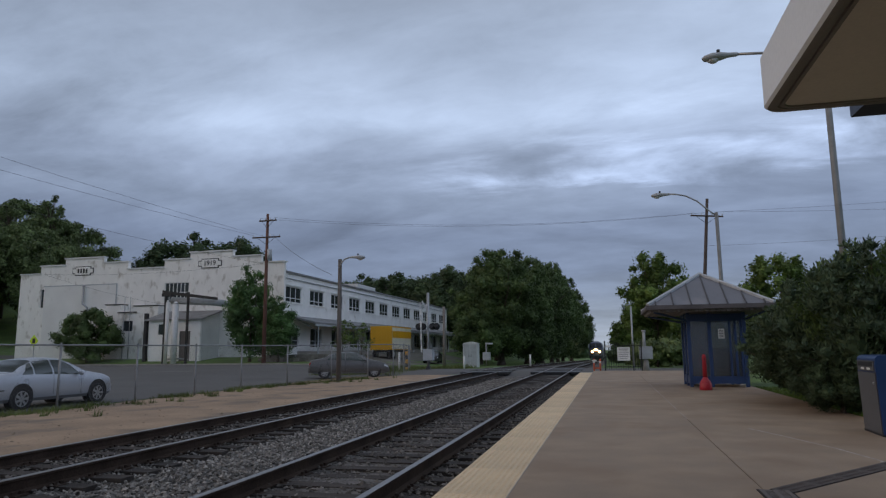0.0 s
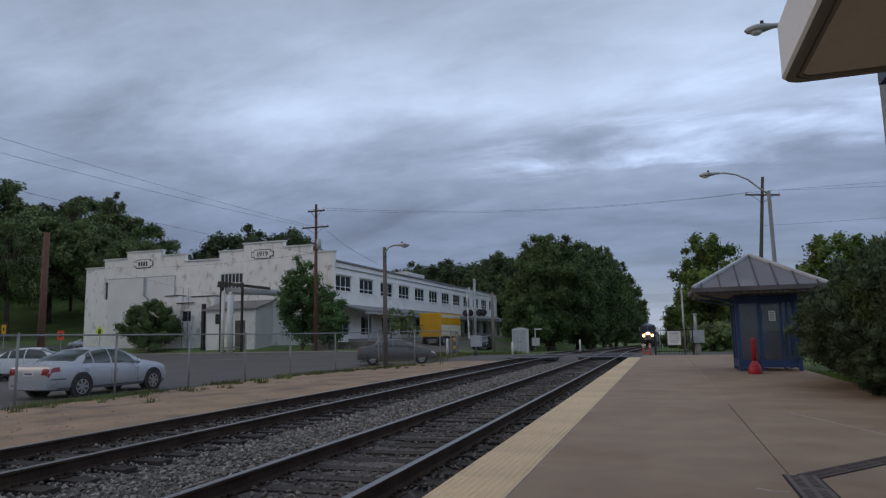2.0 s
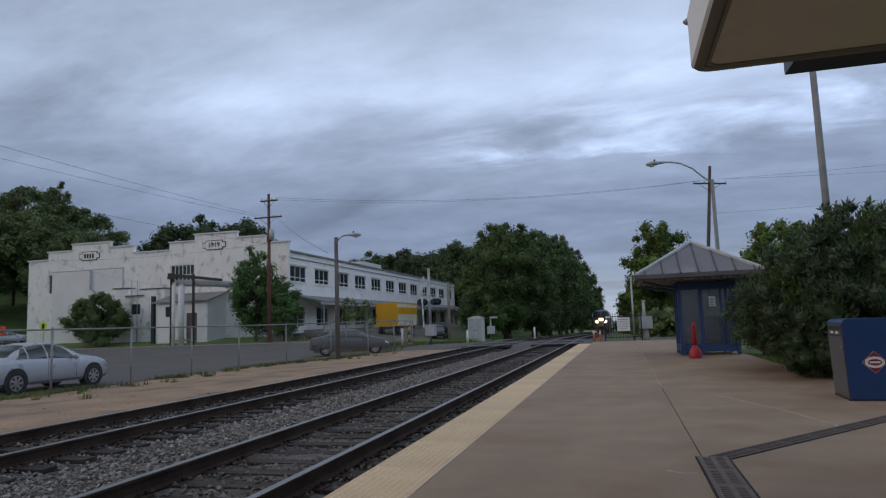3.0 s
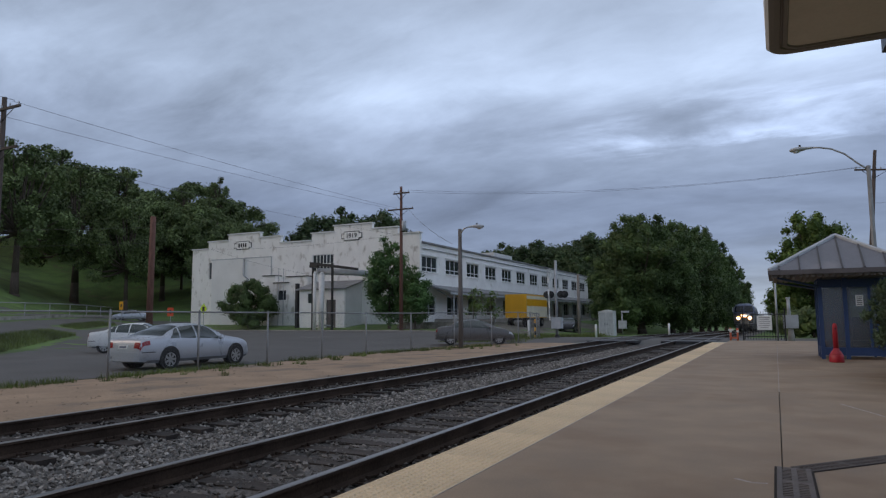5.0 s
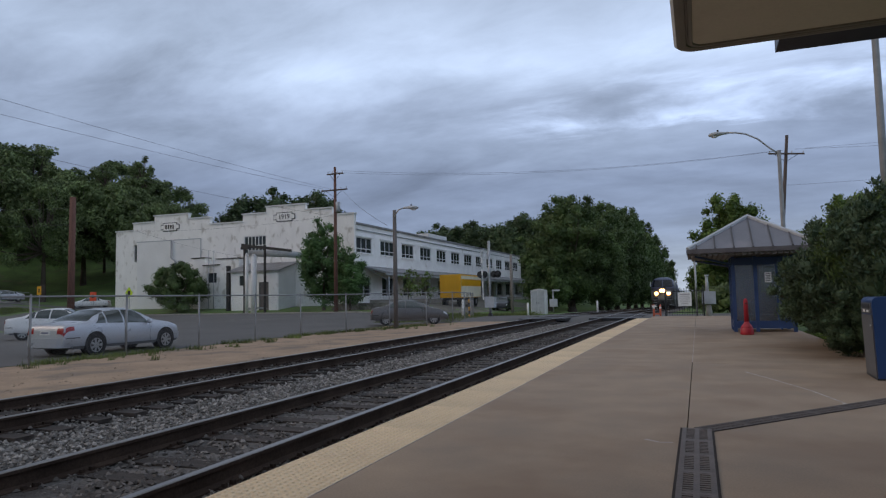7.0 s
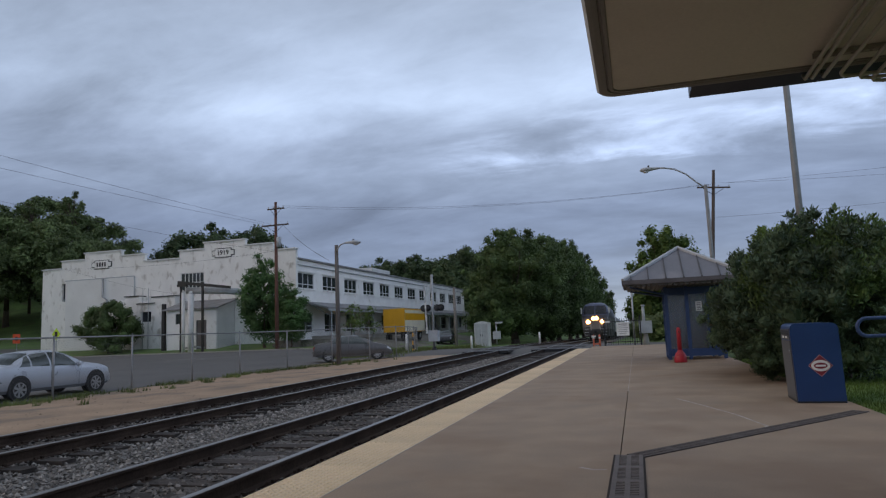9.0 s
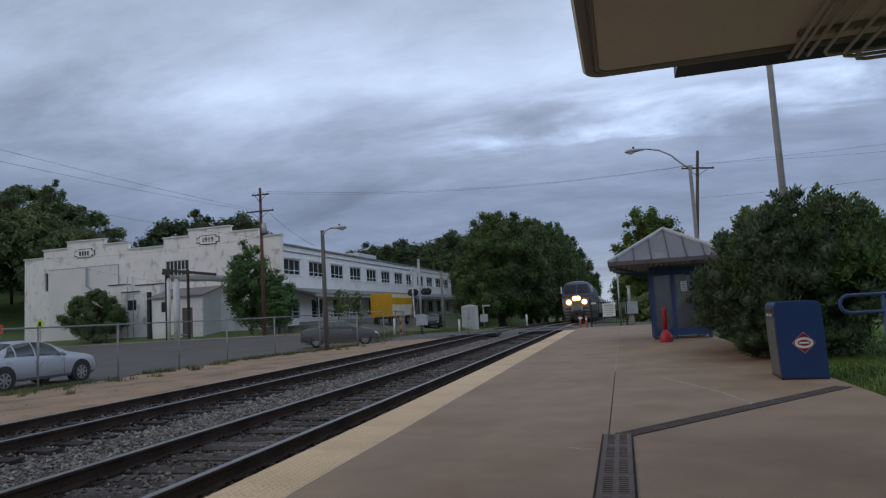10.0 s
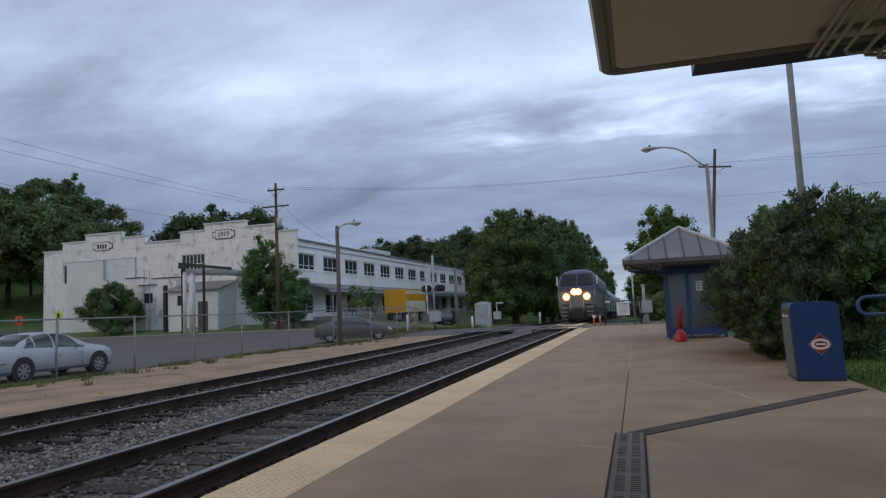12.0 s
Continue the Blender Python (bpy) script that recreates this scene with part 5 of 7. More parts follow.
def build_receptacle():
    r = thing("ash_receptacle", pose(4.08, 20.25, 0), "red plastic ash receptacle with a squat base and thin neck", "ash bin")
    prof = ((0.0, 0.165), (0.02, 0.175), (0.10, 0.17), (0.19, 0.16), (0.20, 0.15), (0.215, 0.145), (0.27, 0.12), (0.31, 0.08), (0.36, 0.062), (0.92, 0.056), (0.96, 0.05), (1.0, 0.02))

    def turned(prof, name, mat):
        bm = bmesh.new()
        rings = [[bm.verts.new((q * math.cos(a), q * math.sin(a), z)) for a in [2 * math.pi * k / 18 for k in range(18)]] for z, q in prof]
        for a, b in zip(rings, rings[1:]):
            for k in range(18):
                bm.faces.new((a[k], a[(k + 1) % 18], b[(k + 1) % 18], b[k])).smooth = True
        bm.faces.new(rings[0][::-1])
        bm.faces.new(rings[-1])
        return part(name, bm, mat, r)

    turned(prof[:5], "base", RED)
    turned(prof[4:9], "collar", RED)
    turned(prof[8:], "neck", RED)
    bm = bmesh.new()
    box(bm, -0.02, 0.02, -0.064, -0.05, 0.84, 0.88)
    part("slot", bm, BLACK, r)


def build_bin():
    b = thing("recycling_bin", pose(4.985, 10.14, 0.0, 0, 0, -3), "blue and grey steel recycling bin with a diamond badge", "bin")
    w, d, h, r = 0.575, 0.82, 1.075, 0.085
    arc = [(w - r + r * math.sin(a), h - r + r * math.cos(a)) for a in [math.pi / 2 * k / 6 for k in range(7)]]
    bm = bmesh.new()
    hood = [(-0.018 + 0.07 - 0.07 * math.cos(a), h - 0.07 + 0.07 * math.sin(a)) for a in [math.pi / 2 * k / 6 for k in range(7)]]
    prism(bm, [(0.003, 0.0), (-0.018, 0.93)] + hood + arc + [(w + 0.012, 0.0)], "y", 0, d)
    body = part("shell", bm, BLUE_BIN, b, "blue powder-coated shell", 0.006)
    grey = surf("bin_grey", (0.115, 0.115, 0.12), 0.55, 0.15, var=0.15, scale=3, fine=40)
    bm = bmesh.new()
    prism(bm, [(-0.010, 0.03), (0.001, 0.03), (-0.0175, 0.84), (-0.0285, 0.84)], "y", 0.03, d - 0.03)
    door = part("door", bm, grey, b, "grey steel service door", 0.004)
    bm = bmesh.new()
    rod(bm, (-0.040, 0.10, 0.70), (-0.025, 0.10, 0.70), 0.018, seg=8)
    part("lock", bm, GALV, door)
    bm = bmesh.new()
    box(bm, -0.030, -0.019, 0.05, d - 0.05, 0.86, 1.0)
    fl = part("hatch", bm, grey, b, "grey hatch with slot", 0.004)
    bm = bmesh.new()
    box(bm, -0.036, -0.0305, 0.10, d - 0.10, 0.925, 0.985)
    part("slot", bm, BLACK, fl)
    bm = bmesh.new()
    box(bm, -0.034, -0.0305, 0.2, 0.34, 0.875, 0.905)
    box(bm, -0.034, -0.0305, 0.46, 0.6, 0.875, 0.905)
    part("label", bm, WHITE, fl)
    bm = bmesh.new()
    box(bm, -0.008, w + 0.004, -0.004, d + 0.004, 0.0, 0.025)
    part("plinth", bm, BLACK, b)
    cx, cz, s = 0.315, 0.50, 0.15
    for name, k, mat, y in (("badge_border", 1.0, surf("badge_pink", (0.45, 0.25, 0.27), 0.5), -0.003), ("badge", 0.93, surf("badge_red", (0.20, 0.015, 0.03), 0.5), -0.005)):
        bm = bmesh.new()
        prism(bm, [(cx - s * k, cz), (cx, cz - s * k), (cx + s * k, cz), (cx, cz + s * k)], "y", y - 0.002, y)
        part(name, bm, mat, body)
    for name, rx, rz, mat, y in (("badge_oval", 0.115, 0.075, WHITE, -0.008), ("badge_centre", 0.082, 0.042, surf("badge_red", (0.20, 0.015, 0.03), 0.5), -0.011)):
        bm = bmesh.new()
        prism(bm, [(cx + rx * math.cos(a), cz + rz * math.sin(a)) for a in [2 * math.pi * k / 24 for k in range(24)]], "y", y - 0.002, y)
        part(name, bm, mat, body)
    bm = bmesh.new()
    box(bm, cx - 0.062, cx + 0.062, -0.0155, -0.0135, cz - 0.012, cz + 0.012)
    part("badge_lettering", bm, WHITE, body)


def build_handrail():
    h = thing("handrail", pose(5.87, 8.95, -0.05), "blue tubular steel handrail with a looped end", "handrail")
    loop = [(-0.30 - 0.105 * math.sin(a), 0.0, 1.065 + 0.105 * math.cos(a)) for a in [math.pi * k / 8 for k in range(9)]]
    bm = bmesh.new()
    tube(bm, [(2.4, 0.25, 1.17), (0.6, 0.06, 1.17)] + [(-0.0, 0, 1.17)] + loop + [(0.0, 0, 0.96), (0.6, 0.06, 0.96), (2.4, 0.25, 0.96)], 0.022, 10)
    part("rail", bm, BLUE, h)
    for x, y in ((0.06, 0.005), (1.5, 0.155)):
        bm = bmesh.new()
        rod(bm, (x, y, 0), (x, y, 1.16), 0.022, seg=10)
        part("post", bm, BLUE, h)


# ---- truck, signs, far clutter ----
def build_trailer():
    t = thing("box_trailer", pose(-23.1, 67, 0.25), "yellow box trailer with a pale curtain side parked at the dock", "trailer")
    bm = bmesh.new()
    box(bm, 0, 2.35, 0, 7.2, 0.95, 3.45)
    body = part("box_body", bm, YELLOW, t, bevel=0.04)
    pale = surf("pale_side_panel", (0.74, 0.68, 0.54), 0.6, var=0.1, scale=1, fine=15, stain=(0.60, 0.50, 0.30), stain_at=0.6)
    for k in range(6):
        bm = bmesh.new()
        box(bm, 2.353, 2.375, 0.25 + k * 1.15, 1.38 + k * 1.15, 1.02, 3.3)
        panel = part("side_panel", bm, pale, body)
        bm = bmesh.new()
        box(bm, 2.3755, 2.381, 0.25 + k * 1.15, 1.38 + k * 1.15, 2.2, 2.95)
        part("colour_band", bm, YELLOW, panel, "yellow painted band")
    for k in range(4):
        bm = bmesh.new()
        box(bm, 0.12 + k * 0.55, 0.16 + k * 0.55, -0.02, -0.003, 1.0, 3.4)
        part("rib", bm, YELLOW, body)
    bm = bmesh.new()
    box(bm, 0.3, 2.05, 0.1, 7.0, 0.7, 0.94)
    part("chassis", bm, DARKMETAL, t)
    for x in (0.2, 2.15):
        for y in (1.2, 5.6):
            bm = bmesh.new()
            rod(bm, (x - 0.13, y, 0.48), (x + 0.13, y, 0.48), 0.48, seg=18)
            wh = part("wheel", bm, TYRE, t)
            bm = bmesh.new()
            rod(bm, (x + 0.131, y, 0.48), (x + 0.15, y, 0.48), 0.26, 0.2, seg=12)
            part("hub", bm, GALV, wh)
    bm = bmesh.new()
    box(bm, 0.19, 0.31, 0.15, 0.27, 0, 0.72)
    part("landing_leg", bm, DARKMETAL, t)
    bm = bmesh.new()
    box(bm, 2.04, 2.16, 0.15, 0.27, 0, 0.72)
    part("landing_leg", bm, DARKMETAL, t)


def road_sign(m, h, w, hh, mat, label, diamond=False):
    s = thing("road_sign", m, label, "road sign", "road signs")
    bm = bmesh.new()
    rod(bm, (0, 0.04, -0.3), (0, 0.04, h + hh), 0.035, seg=6)
    part("post", bm, GALV, s)
    bm = bmesh.new()
    if diamond:
        prism(bm, [(-w / 2, h + hh / 2), (0, h), (w / 2, h + hh / 2), (0, h + hh)], "y", -0.02, 0.0)
    else:
        box(bm, -w / 2, w / 2, -0.02, 0.0, h, h + hh)
    plate = part("plate", bm, mat, s)
    bm = bmesh.new()
    box(bm, -w * 0.16, w * 0.16, -0.026, -0.021, h + hh * 0.3, h + hh * 0.7)
    part("marking", bm, BLACK, plate)


def build_signs():
    def on(x, y):
        return pose(x, y, lie(x, y))
    road_sign(on(-49.2, 50.0), 1.75, 1.0, 1.1, LIME, "lime-yellow warning sign on a post before the factory", True)
    road_sign(on(-58.0, 53.6), 1.45, 0.95, 0.95, SIGNORANGE, "orange road sign on a post by the street")
    road_sign(on(-61.5, 50.0), 1.5, 0.6, 0.9, YELLOW, "yellow road sign beside the street")
    # street wall and guard rail below the hill
    g = thing("guard_rail", pose(0, 0, 0), "grey chain fence on a low retaining wall along the street", "guard rail")
    pts = [(-42 - 0.9 * (y - 20), y) for y in (20, 25.5, 31, 36.5, 42, 47.5, 53, 58.5, 64)]
    for (ax, ay), (bx, by) in zip(pts, pts[1:]):
        bm = bmesh.new()
        za, zb = lie(ax, ay), lie(bx, by)
        vs = [bm.verts.new(c) for c in ((ax, ay, za - 0.5), (bx, by, zb - 0.5), (bx, by, zb + 0.28), (ax, ay, za + 0.28), (ax, ay + 0.3, za - 0.5), (bx, by + 0.3, zb - 0.5), (bx, by + 0.3, zb + 0.28), (ax, ay + 0.3, za + 0.28))]
        for q in ((0, 1, 2, 3), (7, 6, 5, 4), (3, 2, 6, 7), (0, 3, 7, 4), (1, 5, 6, 2), (4, 5, 1, 0)):
            bm.faces.new([vs[i] for i in q])
        part("wall", bm, CONCRETE_RAW, g)
        bm = bmesh.new()
        rod(bm, (ax, ay + 0.15, za + 1.42), (bx, by + 0.15, zb + 1.42), 0.045, seg=6)
        rod(bm, (ax, ay + 0.15, za + 0.2), (ax, ay + 0.15, za + 1.5), 0.045, seg=6)
        part("rail", bm, GALV, g)
    # low house far behind the shrubs
    hs = thing("house", pose(20, 62, -0.3), "small pale house with a dark roof far behind the shrubs", "house")
    bm = bmesh.new()
    box(bm, 0, 9, 0, 8, 0, 3.2)
    wl = part("wall", bm, WHITEWALL_B, hs)
    bm = bmesh.new()
    prism(bm, [(-0.5, 3.2), (8.5, 3.2), (4.0, 5.4)], "x", -0.4, 9.4)
    part("roof", bm, ROOFING, hs)
    for x in (1.5, 6.0):
        bm = bmesh.new()
        box(bm, x, x + 1.2, -0.04, -0.003, 1.0, 2.3)
        part("window", bm, WINDOW, wl)


build_poles()
build_lamps()
build_fence()
build_gate()
build_signal_box()
build_crossing_signal()
build_shelter()
build_receptacle()
build_bin()
build_handrail()
build_trailer()
build_signs()


def build_kerb():
    """Kerb between the lot and the grass before the factory, and a worn parking line."""
    k = thing("kerb", pose(0, 0, 0), "low grey concrete kerb between lot and grass", "kerb", "", "structure")
    x = -64.0
    while x < -22:
        bm = bmesh.new()
        z = lie(x + 1.5, 52.55)
        box(bm, x + 0.01, x + 2.99, 52.5, 52.68, z - 0.3, z + 0.13)
        part("kerbstone", bm, CONCRETE_RAW, k, bevel=0.02)
        x += 3
    paint = surf("worn_road_paint", (0.42, 0.41, 0.39), 0.8, var=0.3, scale=3, fine=30)
    for cx, cy, w in ((-40.5, 47.5, 3.4), (-27.5, 40.0, 3.0)):
        line = thing("parking_line", pose(cx, cy, lie(cx, cy) + 0.03, 0, 0, 0), "worn white painted line on the asphalt", "road marking", "road markings", "structure")
        bm = bmesh.new()
        n = 8
        row = [[bm.verts.new((w * (i / n - 0.5), dy, lie(cx + w * (i / n - 0.5), cy + dy) - lie(cx, cy) + 0.006)) for i in range(n + 1)] for dy in (-0.06, 0.06)]
        for i in range(n):
            bm.faces.new((row[0][i], row[0][i + 1], row[1][i + 1], row[1][i]))
        part("stripe", bm, paint, line)


def build_dock_wall():
    """Low rough stone wall before the loading dock."""
    w = thing("stone_wall", pose(0, 0, 0), "low weathered grey-brown stone wall before the loading dock", "wall")
    rng = random.Random(41)
    mat = surf("weathered_wall_stone", (0.16, 0.145, 0.125), 0.95, var=0.35, scale=2, fine=25, bump=0.5, stain=(0.07, 0.075, 0.05), stain_at=0.55, each=0.3)
    for course in range(3):
        s = -0.4 * (course % 2)
        while s < 9.0:
            n = rng.uniform(0.55, 1.0)
            x, y = -29.4 + s, 55.9 + 0.11 * s
            bm = bmesh.new()
            d = rng.uniform(-0.02, 0.02)
            box(bm, x, x + n - 0.02, y - 0.2 + d, y + 0.25, lie(-25, 56) - 0.25 + course * 0.31, lie(-25, 56) + 0.05 + course * 0.31)
            part("stone", bm, mat, w, bevel=0.03)
            s += n


build_dock_wall()
build_kerb()

# ---- cars ----
def curve_at(table, u):
    for (a, x), (b, y) in zip(table, table[1:]):
        if u <= b:
            t = (u - a) / (b - a)
            t = t * t * (3 - 2 * t) * 0.5 + t * 0.5
            return x + (y - x) * t
    return table[-1][1]


SEDAN = dict(L=4.82, W=0.91, wheels=(0.215, 0.805), r=0.325,
             top=((0, 0.60), (0.002, 0.70), (0.006, 0.83), (0.011, 0.925), (0.024, 0.985), (0.11, 1.03), (0.165, 1.075), (0.24, 1.27), (0.33, 1.42), (0.43, 1.465), (0.52, 1.455), (0.60, 1.35), (0.735, 1.03), (0.83, 0.955), (0.92, 0.85), (0.97, 0.72), (1, 0.5)),
             belt=((0, 0.56), (0.002, 0.66), (0.006, 0.79), (0.011, 0.875), (0.03, 0.93), (0.14, 0.975), (0.25, 0.985), (0.5, 0.945), (0.73, 0.905), (0.86, 0.86), (0.95, 0.74), (1, 0.46)),
             wide=((0, 0.70), (0.004, 0.76), (0.015, 0.82), (0.04, 0.86), (0.08, 0.89), (0.14, 0.905), (0.5, 0.91), (0.85, 0.90), (0.93, 0.84), (0.98, 0.70), (1, 0.55)),
             rear=(0.155, 0.315), front=(0.56, 0.715), side=((0.215, 0.295, 0.275, 0.30), (0.305, 0.435, 0.312, 0.437), (0.448, 0.668, 0.448, 0.575)))
COMPACT = dict(SEDAN, L=4.5, W=0.87, r=0.31, wheels=(0.19, 0.80),
               top=((0, 0.60), (0.002, 0.70), (0.006, 0.84), (0.012, 0.94), (0.03, 1.0), (0.11, 1.05), (0.17, 1.09), (0.26, 1.29), (0.36, 1.41), (0.46, 1.44), (0.54, 1.42), (0.64, 1.26), (0.78, 0.98), (0.86, 0.90), (0.93, 0.80), (0.97, 0.68), (1, 0.5)),
               rear=(0.155, 0.33), front=(0.56, 0.765), side=((0.21, 0.295, 0.27, 0.30), (0.305, 0.435, 0.312, 0.437), (0.448, 0.70, 0.448, 0.585)))


def car(m, spec, paint, label, name="parked_car", tail=(0.022, 2.9)):
    """A saloon whose nose points along +y, standing on z = 0; the skin is a loft of cross-sections."""
    c = thing(name, m, label, "car", "cars")
    L, W = spec["L"], spec["W"]

    def section(u):
        top, belt, wide = (curve_at(spec[k], u) for k in ("top", "belt", "wide"))
        belt = min(belt, top - 0.02)
        g = top - belt
        sill = 0.24 if 0.05 < u < 0.95 else 0.30
        return [(wide * 0.90, sill), (wide * 0.985, 0.36), (wide, 0.56), (wide * 0.985, belt - 0.10), (wide * 0.955, belt - 0.01),
                (wide * (0.945 - 0.11 * min(1, g / 0.45) * 0.5), belt + g * 0.35), (wide * (0.93 - 0.22 * min(1, g / 0.45)), belt + g * 0.80), (wide * (0.86 - 0.26 * min(1, g / 0.45)), top - 0.03 * min(1, g / 0.2)), (wide * 0.36, top - 0.004), (0.0, top)]

    def point(u, v, side):
        s = section(u)
        k = min(len(s) - 2, int(v))
        t = v - k
        x, z = s[k][0] * (1 - t) + s[k + 1][0] * t, s[k][1] * (1 - t) + s[k + 1][1] * t
        return Vector((side * x, (u - 0.5) * L, z))

    us = [0, 0.001, 0.002, 0.004, 0.006, 0.0085, 0.011, 0.016, 0.022, 0.03, 0.045, 0.07, 0.11] + [0.15 + 0.025 * k for k in range(30)] + [0.91, 0.94, 0.965, 0.985, 1.0]
    bm = bmesh.new()
    rings = []
    for u in us:
        s = section(u)
        ring = [(x, z) for x, z in s] + [(-x, z) for x, z in s[-2::-1]]
        rings.append([bm.verts.new((x, (u - 0.5) * L, z)) for x, z in ring])
    for a, b in zip(rings, rings[1:]):
        for k in range(len(a) - 1):
            bm.faces.new((a[k], a[k + 1], b[k + 1], b[k])).smooth = True
        bm.faces.new((a[0], b[0], b[-1], a[-1]))
    bm.faces.new(rings[0])
    bm.faces.new(rings[-1][::-1])
    body = part("body", bm, paint, c)

    def patch(name, u0, u1, v0, v1, sides, mat, nu=5, nv=5, lift=0.006, parent=None, label="", tops=None):
        bm = bmesh.new()
        for side in sides:
            grid = []
            for i in range(nu + 1):
                row = []
                for j in range(nv + 1):
                    v = v0 + (v1 - v0) * j / nv
                    f = (v - v0) / (v1 - v0)
                    a, b = (u0 + (tops[0] - u0) * f, u1 + (tops[1] - u1) * f) if tops else (u0, u1)
                    u = a + (b - a) * i / nu
                    p = point(u, v, side)
                    e1 = point(min(1, u + 0.004), v, side) - point(max(0, u - 0.004), v, side)
                    e2 = point(u, min(8.99, v + 0.02), side) - point(u, max(0, v - 0.02), side)
                    n = e1.cross(e2)
                    n = n.normalized() if n.length > 1e-9 else Vector((0, 0, 1))
                    if n.dot(Vector((side, 0, 0.4))) < 0:
                        n = -n
                    row.append(bm.verts.new(p + n * lift))
                grid.append(row)
            for i in range(nu):
                for j in range(nv):
                    bm.faces.new((grid[i][j], grid[i + 1][j], grid[i + 1][j + 1], grid[i][j + 1])).smooth = True
        return part(name, bm, mat, parent or c, label)

    for u0, u1, t0, t1 in spec["side"]:
        for side in (-1, 1):
            patch("side_window", u0, u1, 4.12, 6.35, (side,), CARGLASS, tops=(t0, t1))
    u0, u1 = spec["rear"]
    patch("rear_window", u0 + 0.01, u1, 6.6, 9.0, (-1, 1), CARGLASS, 6, 6)
    u0, u1 = spec["front"]
    patch("windscreen", u0, u1 - 0.01, 6.6, 9.0, (-1, 1), CARGLASS, 6, 6)
    for side in (-1, 1):
        patch("tail_light", 0.004, tail[0], tail[1], 3.95, (side,), TAIL, label="red tail light")
        patch("rear_lamp", 0.0025, 0.009, 3.9, 7.4, (side,), TAIL, 4, 6, 0.008, label="red rear lamp")
        patch("headlight", 0.925, 0.975, 2.6, 3.8, (side,), LENS, label="clear headlight")
        for ud in (0.44, 0.66):
            patch("door_seam", ud, ud + 0.003, 0.6, 4.05, (side,), BLACK, 1, 6, 0.003, body)
        for ud in (0.34, 0.50):
            patch("door_handle", ud, ud + 0.035, 3.05, 3.25, (side,), paint, 2, 1, 0.02)
        bm = bmesh.new()
        bmesh.ops.create_uvsphere(bm, u_segments=10, v_segments=6, radius=1)
        bmesh.ops.scale(bm, vec=(0.10, 0.06, 0.075), verts=bm.verts)
        bmesh.ops.translate(bm, vec=(side * (W + 0.07), (spec["front"][1] - 0.075 - 0.5) * L, 0.98), verts=bm.verts)
        part("mirror", bm, paint, c)
        patch("sill_trim", 0.06, 0.94, 0.05, 0.75, (side,), surf("dark_sill", (0.16, 0.165, 0.175), 0.6, var=0.1), 20, 1, 0.004)
    for side in (-1, 1):
        patch("bumper_seam", 0.0, 0.10, 2.02, 2.12, (side,), BLACK, 6, 1, 0.003, body)
    bm = bmesh.new()
    prism(bm, [(-0.82, -L / 2 + 0.20), (-0.74, -L / 2 + 0.02), (-0.55, -L / 2 - 0.045), (0.55, -L / 2 - 0.045), (0.74, -L / 2 + 0.02), (0.82, -L / 2 + 0.20)], "z", 0.30, 0.585)
    part("rear_bumper", bm, paint, c, bevel=0.04)
    bm = bmesh.new()
    box(bm, -0.2, 0.2, -L / 2 - 0.004, -L / 2 + 0.06, 0.68, 0.80)
    plate = part("number_plate", bm, WHITE, c)
    bm = bmesh.new()
    box(bm, -0.15, 0.15, -L / 2 - 0.009, -L / 2 - 0.0045, 0.715, 0.765)
    part("plate_bar", bm, surf("plate_bar", (0.12, 0.13, 0.2), 0.5), plate)
    r = spec["r"]
    for uw in spec["wheels"]:
        y = (uw - 0.5) * L
        for side in (-1, 1):
            x = side * (W - 0.10)
            bm = bmesh.new()
            rod(bm, (x - side * 0.16, y, r + 0.045), (x + side * 0.108, y, r + 0.045), r + 0.055, seg=24)
            part("wheel_arch", bm, BLACK, c)
            wh = new("wheel")
            wh.parent, wh.location = c, (x, y, r)
            bm = bmesh.new()
            prof = ((-0.11, r - 0.03), (-0.08, r), (0.08, r), (0.112, r - 0.03), (0.118, r - 0.10), (0.10, r - 0.115))
            rings = [[bm.verts.new((side * px, q * math.cos(a), q * math.sin(a))) for a in [2 * math.pi * k / 24 for k in range(24)]] for px, q in prof]
            for a, b in zip(rings, rings[1:]):
                for k in range(24):
                    bm.faces.new((a[k], a[(k + 1) % 24], b[(k + 1) % 24], b[k])).smooth = True
            part("tyre", bm, TYRE, wh)
            bm = bmesh.new()
            rod(bm, (side * 0.05, 0, 0), (side * 0.07, 0, 0), r - 0.10, seg=24)
            part("brake_disc", bm, DARKMETAL, wh)
            bm = bmesh.new()
            ri = r - 0.105
            for k in range(7):
                a = 2 * math.pi * k / 7
                e = Vector((0, math.cos(a), math.sin(a)))
                f = Vector((0, -math.sin(a), math.cos(a)))
                o = Vector((side * 0.112, 0, 0))
                vs = [bm.verts.new(o + e * 0.02 - f * 0.03), bm.verts.new(o + e * ri - f * 0.038), bm.verts.new(o + e * ri + f * 0.038), bm.verts.new(o + e * 0.02 + f * 0.03)]
                bm.faces.new(vs)
            for k in range(24):
                a, b = 2 * math.pi * k / 24, 2 * math.pi * (k + 1) / 24
                bm.faces.new([bm.verts.new((side * 0.113, q * math.cos(t), q * math.sin(t))) for q, t in ((ri - 0.025, a), (ri + 0.008, a), (ri + 0.008, b), (ri - 0.025, b))])
            rod(bm, (side * 0.10, 0, 0), (side * 0.12, 0, 0), 0.06, 0.04, 12)
            part("rim", bm, RIM, wh)
    return c


